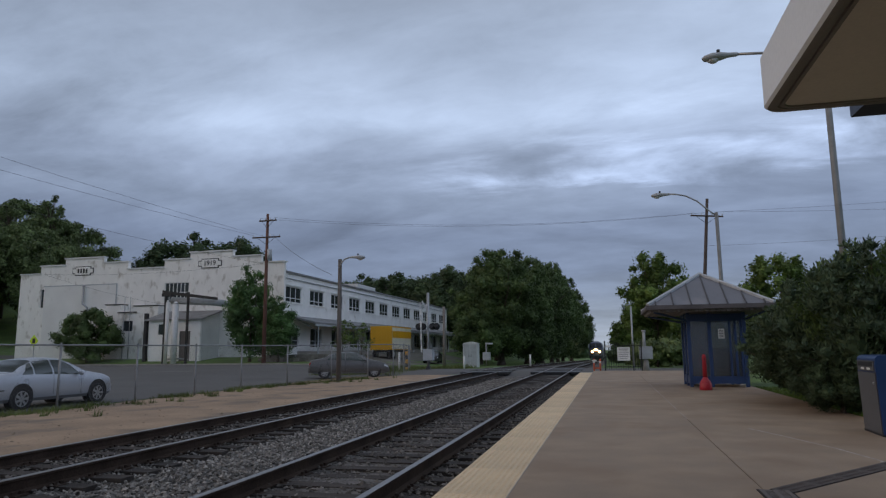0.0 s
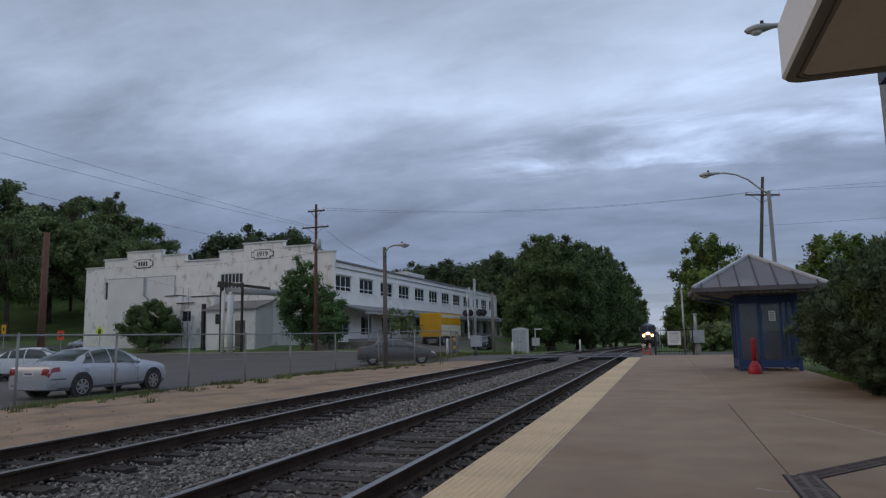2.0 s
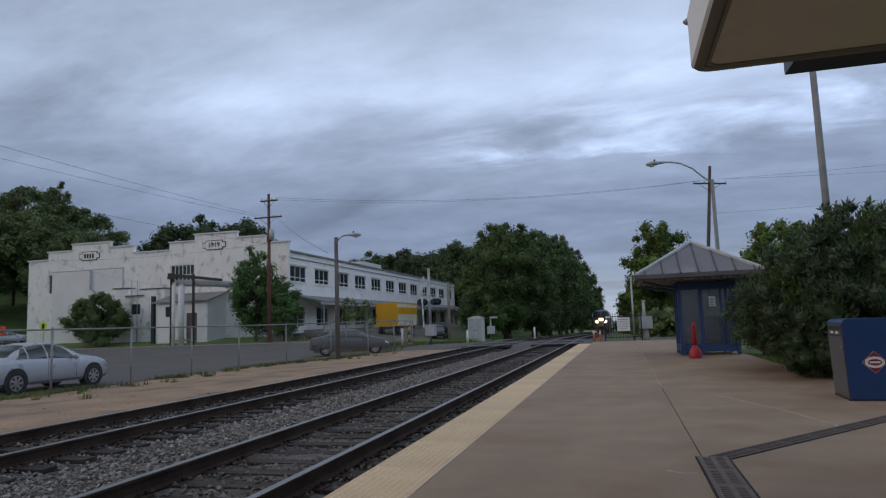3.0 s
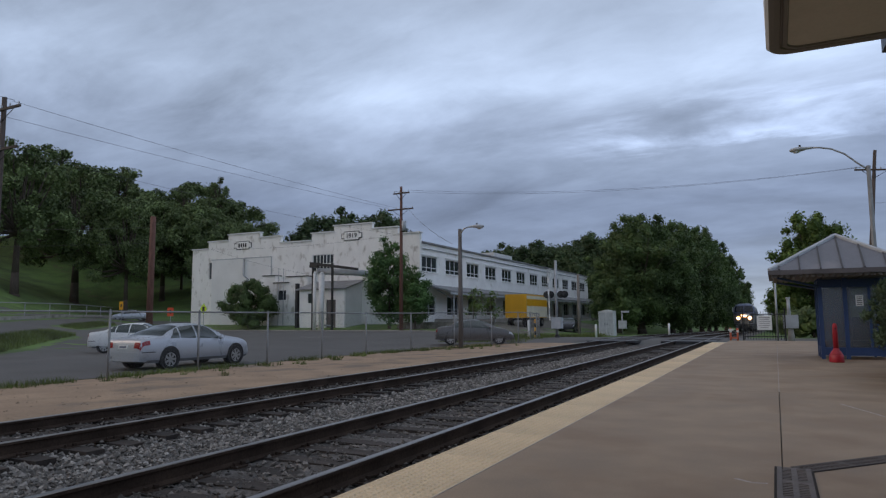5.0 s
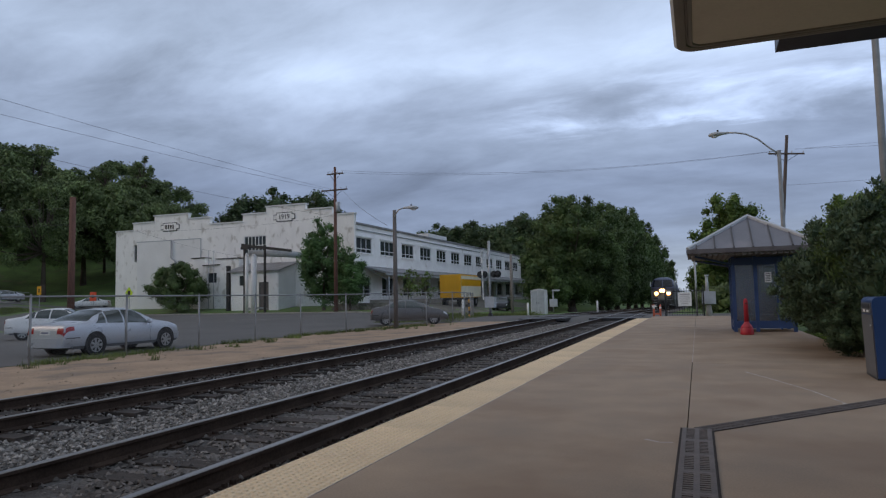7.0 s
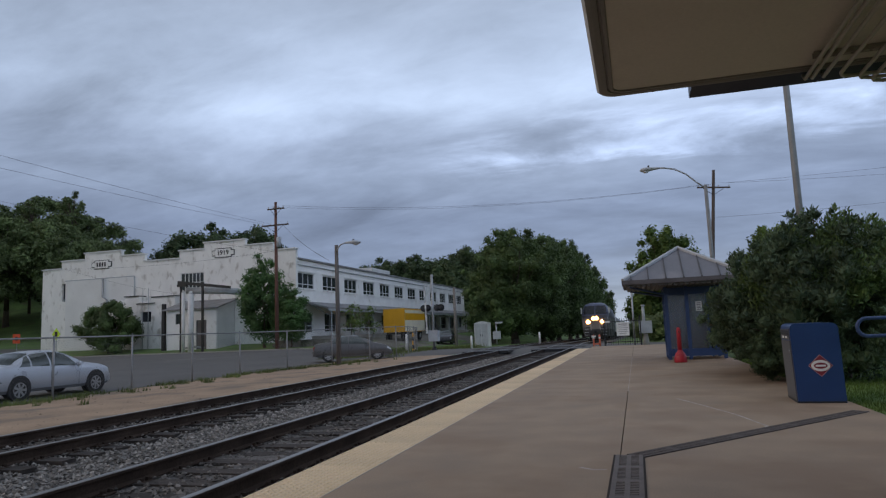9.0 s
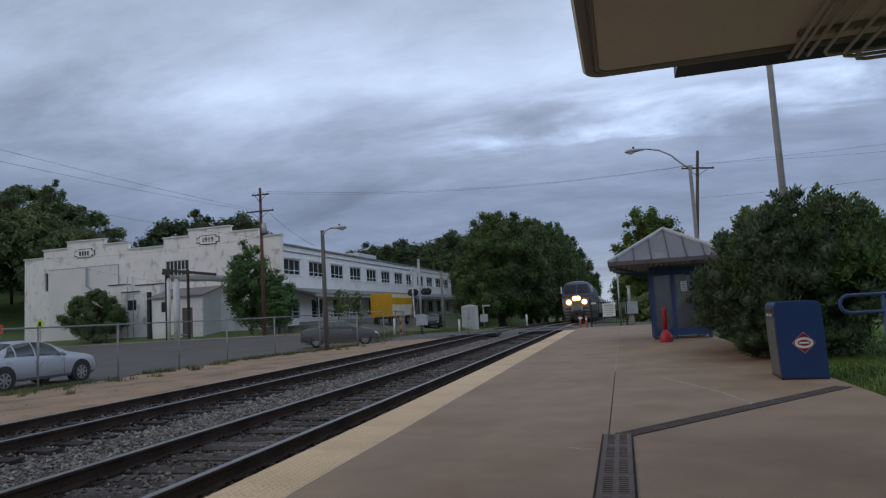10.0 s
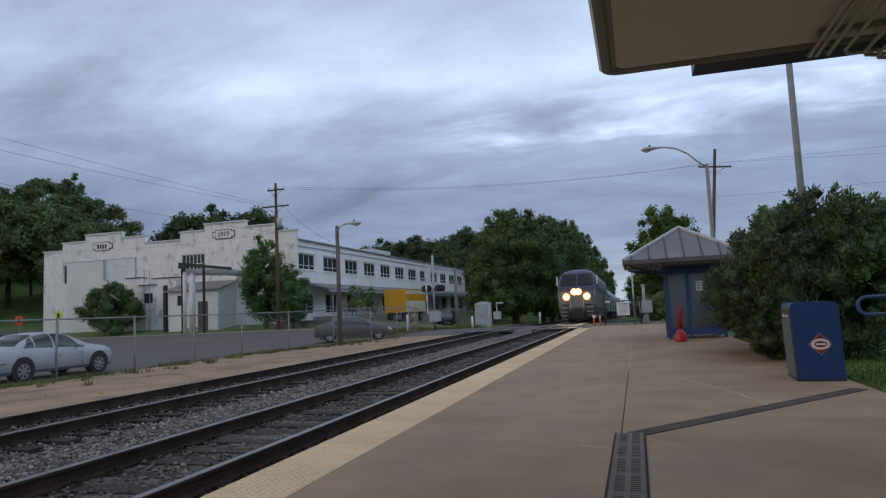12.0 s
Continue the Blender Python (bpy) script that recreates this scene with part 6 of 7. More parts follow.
def build_cars():
    car(pose(-15.47, 16.9, -0.365, 0, 0, -0.5), SEDAN, SILVER_CAR, "silver four-door saloon parked beside the chain-link fence", tail=(0.062, 2.85))
    car(pose(-25.2, 23.1, -0.35, 0, 0, -61), COMPACT, WHITE_CAR, "white saloon parked at the grass island")
    car(pose(-17.6, 72.0, lie(-17.6, 72.0) + 0.04, 0, 0, 188), COMPACT, surf("black_car_paint", (0.02, 0.02, 0.023), 0.3, 0.2, var=0.03, bump=0.0), "black car parked before the loading dock", tail=(0.022, 2.9))
    car(pose(-12.95, 35.9, -0.31, 0, 0, -66), COMPACT, DARK_CAR, "dark grey compact saloon parked behind the fence")


# ---- train ----
def build_locomotive():
    loco = thing("locomotive", pose(-1.52, 158, -0.1), "blue and grey diesel locomotive with bright headlights", "locomotive", "train")
    zs = (0.28, 0.75, 1.15, 1.75, 2.40, 2.72, 3.35, 3.85, 4.08, 4.24)
    yf = (0.35, 0.05, 0.0, 0.02, 0.12, 0.32, 0.95, 1.5, 2.0, 2.9)
    hw = (1.25, 1.40, 1.46, 1.50, 1.52, 1.52, 1.46, 1.32, 1.05, 0.65)
    fx = (-1, -0.92, -0.72, -0.4, 0, 0.4, 0.72, 0.92, 1)
    off = (0.62, 0.28, 0.08, 0.01, 0, 0.01, 0.08, 0.28, 0.62)

    def strip(name, k0, k1, mat, label=""):
        bm = bmesh.new()
        rows = [[bm.verts.new((f * hw[k], yf[k] + o, zs[k])) for f, o in zip(fx, off)] for k in range(k0, k1 + 1)]
        back = [(bm.verts.new((-hw[k], 21.0, zs[k])), bm.verts.new((hw[k], 21.0, zs[k]))) for k in range(k0, k1 + 1)]
        for i in range(k1 - k0):
            for j in range(len(fx) - 1):
                bm.faces.new((rows[i][j], rows[i][j + 1], rows[i + 1][j + 1], rows[i + 1][j])).smooth = True
            bm.faces.new((rows[i][0], rows[i + 1][0], back[i + 1][0], back[i][0]))
            bm.faces.new((rows[i][-1], back[i][1], back[i + 1][1], rows[i + 1][-1]))
            bm.faces.new((back[i][0], back[i + 1][0], back[i + 1][1], back[i][1]))
        if k1 == len(zs) - 1:
            bm.faces.new(rows[-1] + [back[-1][1], back[-1][0]])
        return part(name, bm, mat, loco, label)

    strip("pilot", 0, 2, surf("sooty_pilot", (0.10, 0.095, 0.09), 0.8, var=0.3, scale=1.5), "sooty dark pilot")
    strip("nose_lower", 2, 4, LOCO_GREY, "sooty grey lower body")
    strip("body_band", 4, 5, surf("grimy_blue_band", (0.05, 0.05, 0.065), 0.5), "thin dark band")
    top = strip("cab_and_roof", 5, 9, LOCO_BLUE, "dark blue upper body")
    for s in (-1, 1):
        bm = bmesh.new()
        rows = []
        for k in (5.2, 6.0, 6.9):
            i = int(k)
            t = k - i
            w, y, z = (q[i] * (1 - t) + q[i + 1] * t for q in (hw, yf, zs))
            rows.append([bm.verts.new((s * f * w, y + o - 0.045, z + 0.03)) for f, o in ((0.04, 0.0), (0.4, 0.01), (0.72, 0.08), (0.86, 0.2))])
        for p, q in zip(rows, rows[1:]):
            for i in range(3):
                bm.faces.new((p[i], p[i + 1], q[i + 1], q[i]))
        part("windscreen", bm, surf("tinted_windscreen", (0.012, 0.013, 0.018), 0.25, var=0.1, spec=0.3, bump=0.0), loco, "dark raked windscreen")
        bm = bmesh.new()
        box(bm, s * 1.53, s * 1.56, 2.3, 3.2, 2.85, 3.5)
        part("cab_window", bm, WINDOW, loco)
        bm = bmesh.new()
        box(bm, min(s * 1.50, s * 1.62), max(s * 1.50, s * 1.62), 1.1, 1.3, 2.95, 3.65)
        part("mirror", bm, WHITE, loco, "pale folding mirror", 0.02)
        bm = bmesh.new()
        tube(bm, [(s * 1.3, 0.28, 1.3), (s * 1.36, 0.22, 1.9), (s * 1.38, 0.34, 2.5)], 0.02, 6)
        part("grab_iron", bm, GALV, loco)
    glow = lamp_mat("headlight_glow", (1.0, 0.78, 0.46), 60.0)
    # the ring glows orange to imitate the glare round each lens
    halo = lamp_mat("headlight_glare_ring", (1.0, 0.42, 0.12), 1.5)
    for x, z, r in ((-0.17, 2.36, 0.145), (0.17, 2.36, 0.145), (-0.78, 1.98, 0.155), (0.78, 1.98, 0.155)):
        bm = bmesh.new()
        rod(bm, (x, -0.05, z), (x, 0.3, z), r * 1.85, seg=16)
        h = part("headlight", bm, halo, loco, "lit headlight with an orange glare ring")
        bm = bmesh.new()
        rod(bm, (x, -0.09, z), (x, -0.052, z), r, seg=16)
        part("lens", bm, glow, h, "glaring lens")
    for x in (-0.85, 0.85):
        bm = bmesh.new()
        box(bm, x - 0.25, x + 0.25, 0.0 - 0.02, 0.05, 1.28, 1.4)
        part("number_board", bm, BLACK, loco)
    bm = bmesh.new()
    box(bm, -0.16, 0.16, -0.35, 0.2, 0.72, 0.98)
    part("coupler", bm, DARKMETAL, loco, bevel=0.03)
    for s in (-1, 1):
        for z in (0.5, 0.8, 1.1):
            bm = bmesh.new()
            box(bm, s * 1.0 - 0.22, s * 1.0 + 0.22, -0.03, 0.3, z, z + 0.05)
            part("step", bm, GREYPAINT, loco, "pale worn step")
        bm = bmesh.new()
        rod(bm, (s * 0.5, -0.06, 1.0), (s * 0.5, -0.06, 1.75), 0.025, seg=6)
        part("grab_iron", bm, GALV, loco)
    for x in (-0.6, 0.6):
        bm = bmesh.new()
        tube(bm, [(x, 0.05, 0.95), (x, -0.12, 0.7), (x * 0.9, -0.1, 0.4)], 0.04, 6)
        part("air_hose", bm, BLACK, loco)
    for y in (3.6, 16.8):
        bm = bmesh.new()
        box(bm, -1.15, 1.15, y - 1.9, y + 1.9, 0.35, 0.72)
        bogie = part("bogie", bm, DARKMETAL, loco)
        for dy in (-1.3, 1.3):
            for s in (-1, 1):
                bm = bmesh.new()
                rod(bm, (s * 0.70, y + dy, 0.5), (s * 0.82, y + dy, 0.5), 0.5, seg=20)
                part("wheel", bm, RAIL_SIDE, bogie)
    for k in range(4):
        bm = bmesh.new()
        box(bm, -0.6, 0.6, 8 + k * 2.6, 9.6 + k * 2.6, 4.245, 4.4)
        part("roof_fan", bm, DARKMETAL, loco)
    return loco


def build_coach(y):
    c = thing("passenger_car", pose(-1.52, 158 + y, -0.1), "stainless steel passenger car of the train", "railway car", "train")
    arc = [(1.5 * math.cos(a), 2.6 + 1.25 * math.sin(a)) for a in [math.pi * k / 12 for k in range(13)]]
    bm = bmesh.new()
    prism(bm, [(-1.35, 0.85), (1.35, 0.85), (1.52, 1.7)] + arc + [(-1.52, 1.7)], "y", 0, 25.6)
    part("body", bm, STAINLESS, c, "ribbed stainless body")
    for s in (-1, 1):
        bm = bmesh.new()
        box(bm, s * 1.515, s * 1.535, 1.5, 24, 2.1, 2.65)
        part("window_band", bm, WINDOW, c, "dark window band")
    for yy in (3.5, 22):
        bm = bmesh.new()
        box(bm, -1.1, 1.1, yy - 1.4, yy + 1.4, 0.3, 0.84)
        for dy in (-1.2, 1.2):
            for s in (-1, 1):
                rod(bm, (s * 0.7, yy + dy, 0.45), (s * 0.82, yy + dy, 0.45), 0.45, seg=16)
        part("bogie", bm, DARKMETAL, c)
    return c


def street_at(s):
    """A place s metres along the street beside the factory, and the way it heads there."""
    if s < 14:
        x, y, dx, dy = -66 - 0.7944 * s, 66 - 0.6075 * s, -0.7944, -0.6075
    else:
        x, y, dx, dy = -77.12 + 0.5 * (s - 14), 57.5 - 0.866 * (s - 14), 0.5, -0.866
    return x, y, lie(x, y) + 0.04, dx, dy


def build_street():
    bm = bmesh.new()
    rows = []
    for k in range(-8, 13):
        x, y, z, dx, dy = street_at(k * 3)
        rows.append([bm.verts.new((x - dy * o, y + dx * o, lie(x - dy * o, y + dx * o) + 0.035)) for o in (-3.5, -1.2, 1.2, 3.5)])
    for a, b in zip(rows, rows[1:]):
        for i in range(3):
            bm.faces.new((a[i], a[i + 1], b[i + 1], b[i]))
    solo("street", bm, ASPHALT, "grey asphalt street beside the factory", "", "", "structure")


build_street()
build_cars()
FAR_CARS = [car(pose(*street_at(0)[:3], 0, 0, 127.4), COMPACT, SILVER_CAR, "silver car driving down the street", "car"),
            car(pose(*street_at(-9)[:3], 0, 0, 127.4), COMPACT, WHITE_CAR, "pale car driving down the street", "car")]
LOCO = build_locomotive()
COACHES = [(y, build_coach(y)) for y in (21.7, 47.9, 74.1)]

# ---- trees and shrubs ----
def leaf_mesh(name, clumps, mat, per, size, seed, core=0.72, up=0.3, upright=0.0, long=1.0):
    """A crown: round lumps of small leaf blades over a darker heart, with gaps between the lumps."""
    rng = np.random.default_rng(seed)
    verts, faces = [], []
    if core:
        for cx, cy, cz, r in clumps:
            k = len(verts)
            nu, nv = 8, 5
            for j in range(nv + 1):
                th = math.pi * j / nv
                for i in range(nu):
                    ph = 2 * math.pi * i / nu
                    q = r * core * (0.8 + 0.4 * rng.random())
                    verts.append((cx + q * math.sin(th) * math.cos(ph), cy + q * math.sin(th) * math.sin(ph), cz + q * 0.9 * math.cos(th)))
            for j in range(nv):
                for i in range(nu):
                    faces.append((k + j * nu + i, k + j * nu + (i + 1) % nu, k + (j + 1) * nu + (i + 1) % nu, k + (j + 1) * nu + i))
    for cx, cy, cz, r in clumps:
        n = max(12, int(1.3 * per * r * r))
        d = rng.normal(size=(n, 3))
        d /= np.linalg.norm(d, axis=1)[:, None]
        rad = r * (0.62 + 0.62 * rng.random(n) ** 1.3)
        pos = np.array((cx, cy, cz)) + d * rad[:, None] * np.array((1, 1, 0.92))
        nor = d + rng.normal(size=(n, 3)) * 0.7 + np.array((0, 0, up))
        nor /= np.linalg.norm(nor, axis=1)[:, None]
        a = np.cross(nor, rng.normal(size=(n, 3)))
        if upright:
            a = d * 0.7 + np.array((0, 0, upright)) + rng.normal(size=(n, 3)) * 0.45
            nor = np.cross(a, rng.normal(size=(n, 3)))
            nor /= np.linalg.norm(nor, axis=1)[:, None]
        a /= np.linalg.norm(a, axis=1)[:, None]
        b = np.cross(nor, a)
        s = size * (0.6 + 0.8 * rng.random(n))[:, None]
        a, b = a * s * long, b * s * 0.62
        k = len(verts)
        quad = np.stack((pos - a, pos - b * 0.9 + nor * s * 0.15, pos + a, pos + b * 0.9 + nor * s * 0.15), 1).reshape(-1, 3)
        verts += quad.tolist()
        faces += [(k + 4 * i, k + 4 * i + 1, k + 4 * i + 2, k + 4 * i + 3) for i in range(n)]
    me = bpy.data.meshes.new(name)
    me.from_pydata(verts, [], faces)
    me.materials.append(mat)
    return me


def envelope(seed, n, rx, ry, z0, z1, rmin, rmax, taper=0.35, fill=0.55):
    """Lumps spread through an egg-shaped crown between two heights."""
    rng = random.Random(seed)
    out = []
    cz, rz = (z0 + z1) / 2, (z1 - z0) / 2
    for _ in range(n):
        while True:
            x, y, z = (rng.uniform(-1, 1) for _ in range(3))
            q = x * x + y * y + z * z
            if fill * fill < q < 1:
                break
        k = 1 - taper * max(0, z) - 0.12 * max(0, -z)
        r = rng.uniform(rmin, rmax) * (1 - 0.3 * max(0, z))
        out.append((x * (rx - r * 0.6) * k, y * (ry - r * 0.6) * k, cz + z * (rz - r * 0.6), r))
    return out


def limbs(bm, clumps, trunk_h, r0, every, lean=(0, 0)):
    """A tapering trunk with limbs that reach into the crown."""
    top = Vector((lean[0], lean[1], trunk_h))
    pts = [Vector((0, 0, -0.4)), Vector((lean[0] * 0.2, lean[1] * 0.2, trunk_h * 0.35)), Vector((lean[0] * 0.7, lean[1] * 0.7, trunk_h * 0.75)), top]
    rod(bm, pts[0], pts[0] + Vector((0, 0, 0.8)), r0 * 1.5, r0 * 1.05, 10)
    for i in range(3):
        rod(bm, pts[i], pts[i + 1], r0 * (1 - 0.22 * i), r0 * (0.78 - 0.22 * i), 10)
    for k, (x, y, z, r) in enumerate(clumps):
        if k % every:
            continue
        s = pts[2] if k % 2 else pts[2].lerp(top, 0.7)
        e = Vector((x, y, z))
        m = s.lerp(e, 0.5) + Vector((0, 0, -0.08 * (e - s).length))
        rod(bm, s, m, r0 * 0.42, r0 * 0.25, 6)
        rod(bm, m, e, r0 * 0.25, r0 * 0.07, 6)


def tree(m, clumps, mat, per, size, seed, trunk_h, r0, label, every=2, name="tree", core=0.72, long=1.0, upright=0.0):
    t = thing(name, m, label, "tree" if name == "tree" else "shrub", "trees" if name == "tree" else "shrubs")
    bm = bmesh.new()
    limbs(bm, clumps, trunk_h, r0, every)
    part("trunk", bm, BARK, t)
    cr = new("crown", leaf_mesh("crown", clumps, mat, per, size, seed, core, upright=upright, long=long))
    cr.parent = t
    return t


def put(t, x, y, z, s, turn, sz=None):
    m = pose(x, y, z, 0, 0, turn) @ Matrix.Diagonal((s, s, sz or s, 1))
    return copy_thing(t, m)


def boughs(seed, n, reach, z0, z1, rmin, rmax):
    """Layered masses of leaves at the ends of spreading boughs, with sky between them."""
    rng = random.Random(seed)
    out = []
    for k in range(n):
        a = k * 2.4 + rng.uniform(-0.5, 0.5)
        h = (k + 0.5) / n
        q = reach * math.sqrt(max(0.05, 1 - abs(1.75 * h - 0.62) ** 2.2)) * rng.uniform(0.35, 1.0)
        x, y, z = q * math.cos(a), q * math.sin(a), z0 + (z1 - z0) * h + rng.uniform(-0.8, 0.8)
        r = rng.uniform(rmin, rmax) * (1.1 - 0.35 * h)
        out.append((x, y, z, r))
        for _ in range(2):
            b = a + rng.uniform(-0.9, 0.9)
            w = r * rng.uniform(0.7, 1.15)
            out.append((x + w * math.cos(b), y + w * math.sin(b), z + rng.uniform(-0.5, 0.45) * r, r * rng.uniform(0.5, 0.75)))
    return out


def hill(azimuth, d):
    """A place on the hill, by its bearing from the platform's end and its distance."""
    a = radians(azimuth)
    x, y = 2.8 + d * math.sin(a), d * math.cos(a)
    return pose(x, y, lie(x, y) - 0.3)


def put_at(t, m, sc, turn, sz):
    return copy_thing(t, m @ pose(0, 0, 0, 0, 0, turn) @ Matrix.Diagonal((sc, sc, sz, 1)))


def build_trees():
    # the dense row along the line beyond the crossing
    big = tree(pose(-11.2, 80, -0.6), envelope(1, 105, 6.2, 6.0, 0.7, 13.6, 0.8, 1.8, 0.30, 0.5) + envelope(2, 46, 7.0, 6.6, 2.5, 14.6, 0.45, 0.9, 0.34, 0.84), LEAF_ROW, 190, 0.15, 1, 6.0, 0.42, "tall dense dark green broadleaf tree beside the line", 4, core=0.58)
    put(big, -10.0, 96, -1.1, 1.0, 70, 1.11)
    put(big, -9.4, 111, -1.4, 0.98, 160, 1.23)
    put(big, -9.2, 128, -1.7, 1.0, 240, 1.34)
    put(big, -9.7, 149, -2.0, 1.04, 20, 1.4)
    put(big, -10.2, 173, -2.4, 1.08, 110, 1.4)
    put(big, -15.6, 104, -0.3, 0.95, 200, 0.98)
    put(big, -9.8, 205, -2.4, 1.2, 300, 1.25)
    put(big, -20.5, 130, 0, 1.0, 20, 1.0)
    low = tree(pose(-13.2, 77, -0.2), envelope(3, 60, 3.6, 3.4, 0.1, 6.8, 0.7, 1.3, 0.25, 0.45), LEAF_ROW, 190, 0.14, 3, 3.0, 0.25, "lower dark green tree at the edge of the row", 3, core=0.62)
    put(low, -15.9, 91, 0.0, 1.0, 100, 1.1)
    put(low, -7.4, 84, -0.6, 0.75, 220, 0.75)
    put(low, -21.0, 112, 0.2, 1.0, 10, 1.2)
    # right of the line
    lime = tree(pose(5.7, 62, -0.3), envelope(5, 95, 3.6, 3.5, 0.8, 10.6, 0.5, 1.0, 0.42, 0.4), LEAF_LIGHT, 190, 0.13, 5, 4.6, 0.2, "fresh green young tree behind the shelter", 3, core=0.62)
    put(lime, 8.9, 74, -0.5, 0.95, 140, 0.85)
    put(lime, 4.4, 92, -0.8, 0.9, 60, 0.7)
    put(lime, 5.6, 125, -1.2, 1.2, 200, 0.75)
    put(lime, 6.0, 165, -1.9, 1.4, 30, 0.8)
    put(lime, 11.8, 44, -0.3, 0.85, 250, 0.72)
    put(lime, 17.5, 50, -0.3, 1.0, 20, 0.62)
    put(lime, 14, 82, -0.3, 1.1, 50, 0.8)
    put(lime, 26, 75, -0.3, 1.2, 90, 0.75)
    put(lime, 36, 90, -0.3, 1.4, 190, 0.8)
    bloom = tree(pose(12.5, 27, -0.03), envelope(23, 40, 2.2, 1.6, 0.2, 2.9, 0.3, 0.6, 0.2, 0.3), LEAF_LIGHT, 240, 0.09, 23, 1.2, 0.07, "pale green flowering shrub on the lawn", 5, "shrub", 0.75)
    put(bloom, 16.5, 31, -0.03, 1.1, 120, 1.1)
    put(bloom, 11.2, 34, -0.03, 0.9, 220, 0.8)
    hedge = tree(pose(5.2, 57, -0.35), envelope(6, 40, 3.0, 1.6, -0.2, 2.6, 0.4, 0.8, 0.2, 0.3), LEAF, 130, 0.14, 6, 1.0, 0.08, "low green hedge beyond the road", 5, "shrub", 0.8)
    for x, y, s, a in ((10, 58, 1.1, 40), (15.5, 57, 1.2, 90), (8, 70, 1.3, 10), (4.5, 80, 1.1, 80), (4.0, 104, 1.2, 30), (21, 56, 1.2, 10), (4.8, 140, 1.6, 60)):
        put(hedge, x, y, -0.4 + sag(y), s, a)
    # oaks on the grassy hill, and the wood behind the factory
    old = tree(hill(-59.2, 108), boughs(7, 46, 8.6, 7.4, 20.5, 1.0, 1.9), LEAF, 80, 0.24, 7, 9.5, 0.62, "wide old oak with an open crown on the grassy hill", 4, core=0.3)
    tall = tree(hill(-46.6, 122), boughs(8, 50, 7.8, 6.0, 16.8, 1.1, 2.0), LEAF, 80, 0.24, 8, 8.0, 0.5, "dense tall oak at the foot of the wooded hill", 4, core=0.5)
    spare = tree(hill(-45.3, 134), boughs(10, 15, 2.4, 14.5, 21.3, 0.55, 1.0), LEAF, 90, 0.22, 10, 18.0, 0.28, "slender tree whose thin top stands above the oaks", 2, core=0.3)
    for az, d, sc, turn, sz in ((-63.2, 118, 1.05, 200, 0.98), (-55.4, 126, 1.22, 60, 1.08), (-51.9, 114, 0.72, 130, 0.86), (-61.5, 150, 1.3, 300, 1.1), (-57.2, 158, 1.3, 20, 1.05), (-53.0, 152, 1.1, 170, 0.95), (-66.5, 128, 1.1, 40, 1.0)):
        put_at(old, hill(az, d), sc, turn, sz)
    for az, d, sc, turn, sz in ((-49.3, 126, 1.0, 80, 1.0), (-44.2, 112, 0.72, 210, 0.90), (-42.4, 110, 0.50, 30, 0.76), (-50.6, 146, 1.1, 120, 0.95), (-47.6, 150, 1.25, 250, 1.12), (-44.6, 146, 1.1, 330, 1.02), (-54.4, 160, 1.2, 10, 1.05), (-58.9, 162, 1.2, 100, 1.1), (-42.6, 138, 0.8, 290, 0.7)):
        put_at(tall, hill(az, d), sc, turn, sz)
    put_at(spare, hill(-47.9, 132), 0.9, 140, 0.95)
    dark = tree(pose(-62.0, 91.5, 1.0) @ Matrix.Diagonal((1.14, 1.12, 1.035, 1)), envelope(9, 120, 9.8, 8.5, 2.5, 18.2, 1.0, 2.0, 0.16, 0.45), LEAF_DARK, 90, 0.25, 9, 7.0, 0.5, "dark broad tree behind the factory roof", 4, core=0.6)
    put(dark, -56.4, 94.5, 0.8, 0.85, 130, 1.0)
    put(dark, -69, 97, 1.2, 0.75, 40, 0.86)
    put(dark, -34, 146, 0.5, 1.05, 100, 1.05)
    put(dark, -46, 152, 0.5, 1.15, 200, 1.03)
    put(dark, -58, 158, 0.5, 1.1, 300, 1.05)
    put(dark, -24, 150, 0.2, 1.0, 30, 1.05)
    put(dark, -72, 165, 0.5, 1.1, 70, 0.95)
    put(dark, -40, 156, 0.5, 1.05, 10, 1.02)
    put(dark, -52, 166, 0.5, 1.15, 250, 1.08)
    put(dark, -29, 158, 0.3, 1.0, 140, 1.06)
    # shrubs and small trees before the factory
    shrub = tree(pose(-49.1, 56.4, lie(-49.1, 56.4)), envelope(11, 95, 3.9, 2.5, -0.6, 5.6, 0.35, 0.85, 0.22, 0.4), LEAF_ROW, 330, 0.10, 11, 1.5, 0.12, "wide round green shrub against the factory wall", 3, "shrub")
    cherry = tree(pose(-31.0, 56.2, lie(-31, 56.2)), envelope(13, 90, 2.6, 2.2, 0.1, 9.3, 0.4, 0.8, 0.14, 0.35), LEAF_CHERRY, 300, 0.11, 13, 4.2, 0.14, "leafy green tree climbing over the factory corner", 4, core=0.5)
    put(cherry, -27.9, 55.8, lie(-27.9, 55.8), 0.85, 120, 0.66)
    thin = tree(pose(-15.7, 45, -0.25), envelope(15, 16, 1.2, 1.1, 0.9, 3.6, 0.22, 0.42, 0.1, 0.3), LEAF_LIGHT, 160, 0.10, 15, 2.2, 0.05, "thin young tree beside the fence", 1, core=0.0)
    put(thin, -18.2, 47.5, -0.2, 1.0, 140, 1.1)
    # dark yew-like shrubs beside the platform
    yew = tree(pose(6.25, 13.9, -0.03), envelope(17, 130, 1.8, 1.75, 0.0, 3.0, 0.16, 0.40, 0.30, 0.35) + envelope(18, 130, 2.0, 1.95, 0.1, 3.25, 0.08, 0.20, 0.30, 0.86), LEAF_YEW, 2600, 0.027, 17, 1.2, 0.08, "dense dark evergreen shrub beside the platform", 5, "shrub", 0.6, 2.0, 0.6)
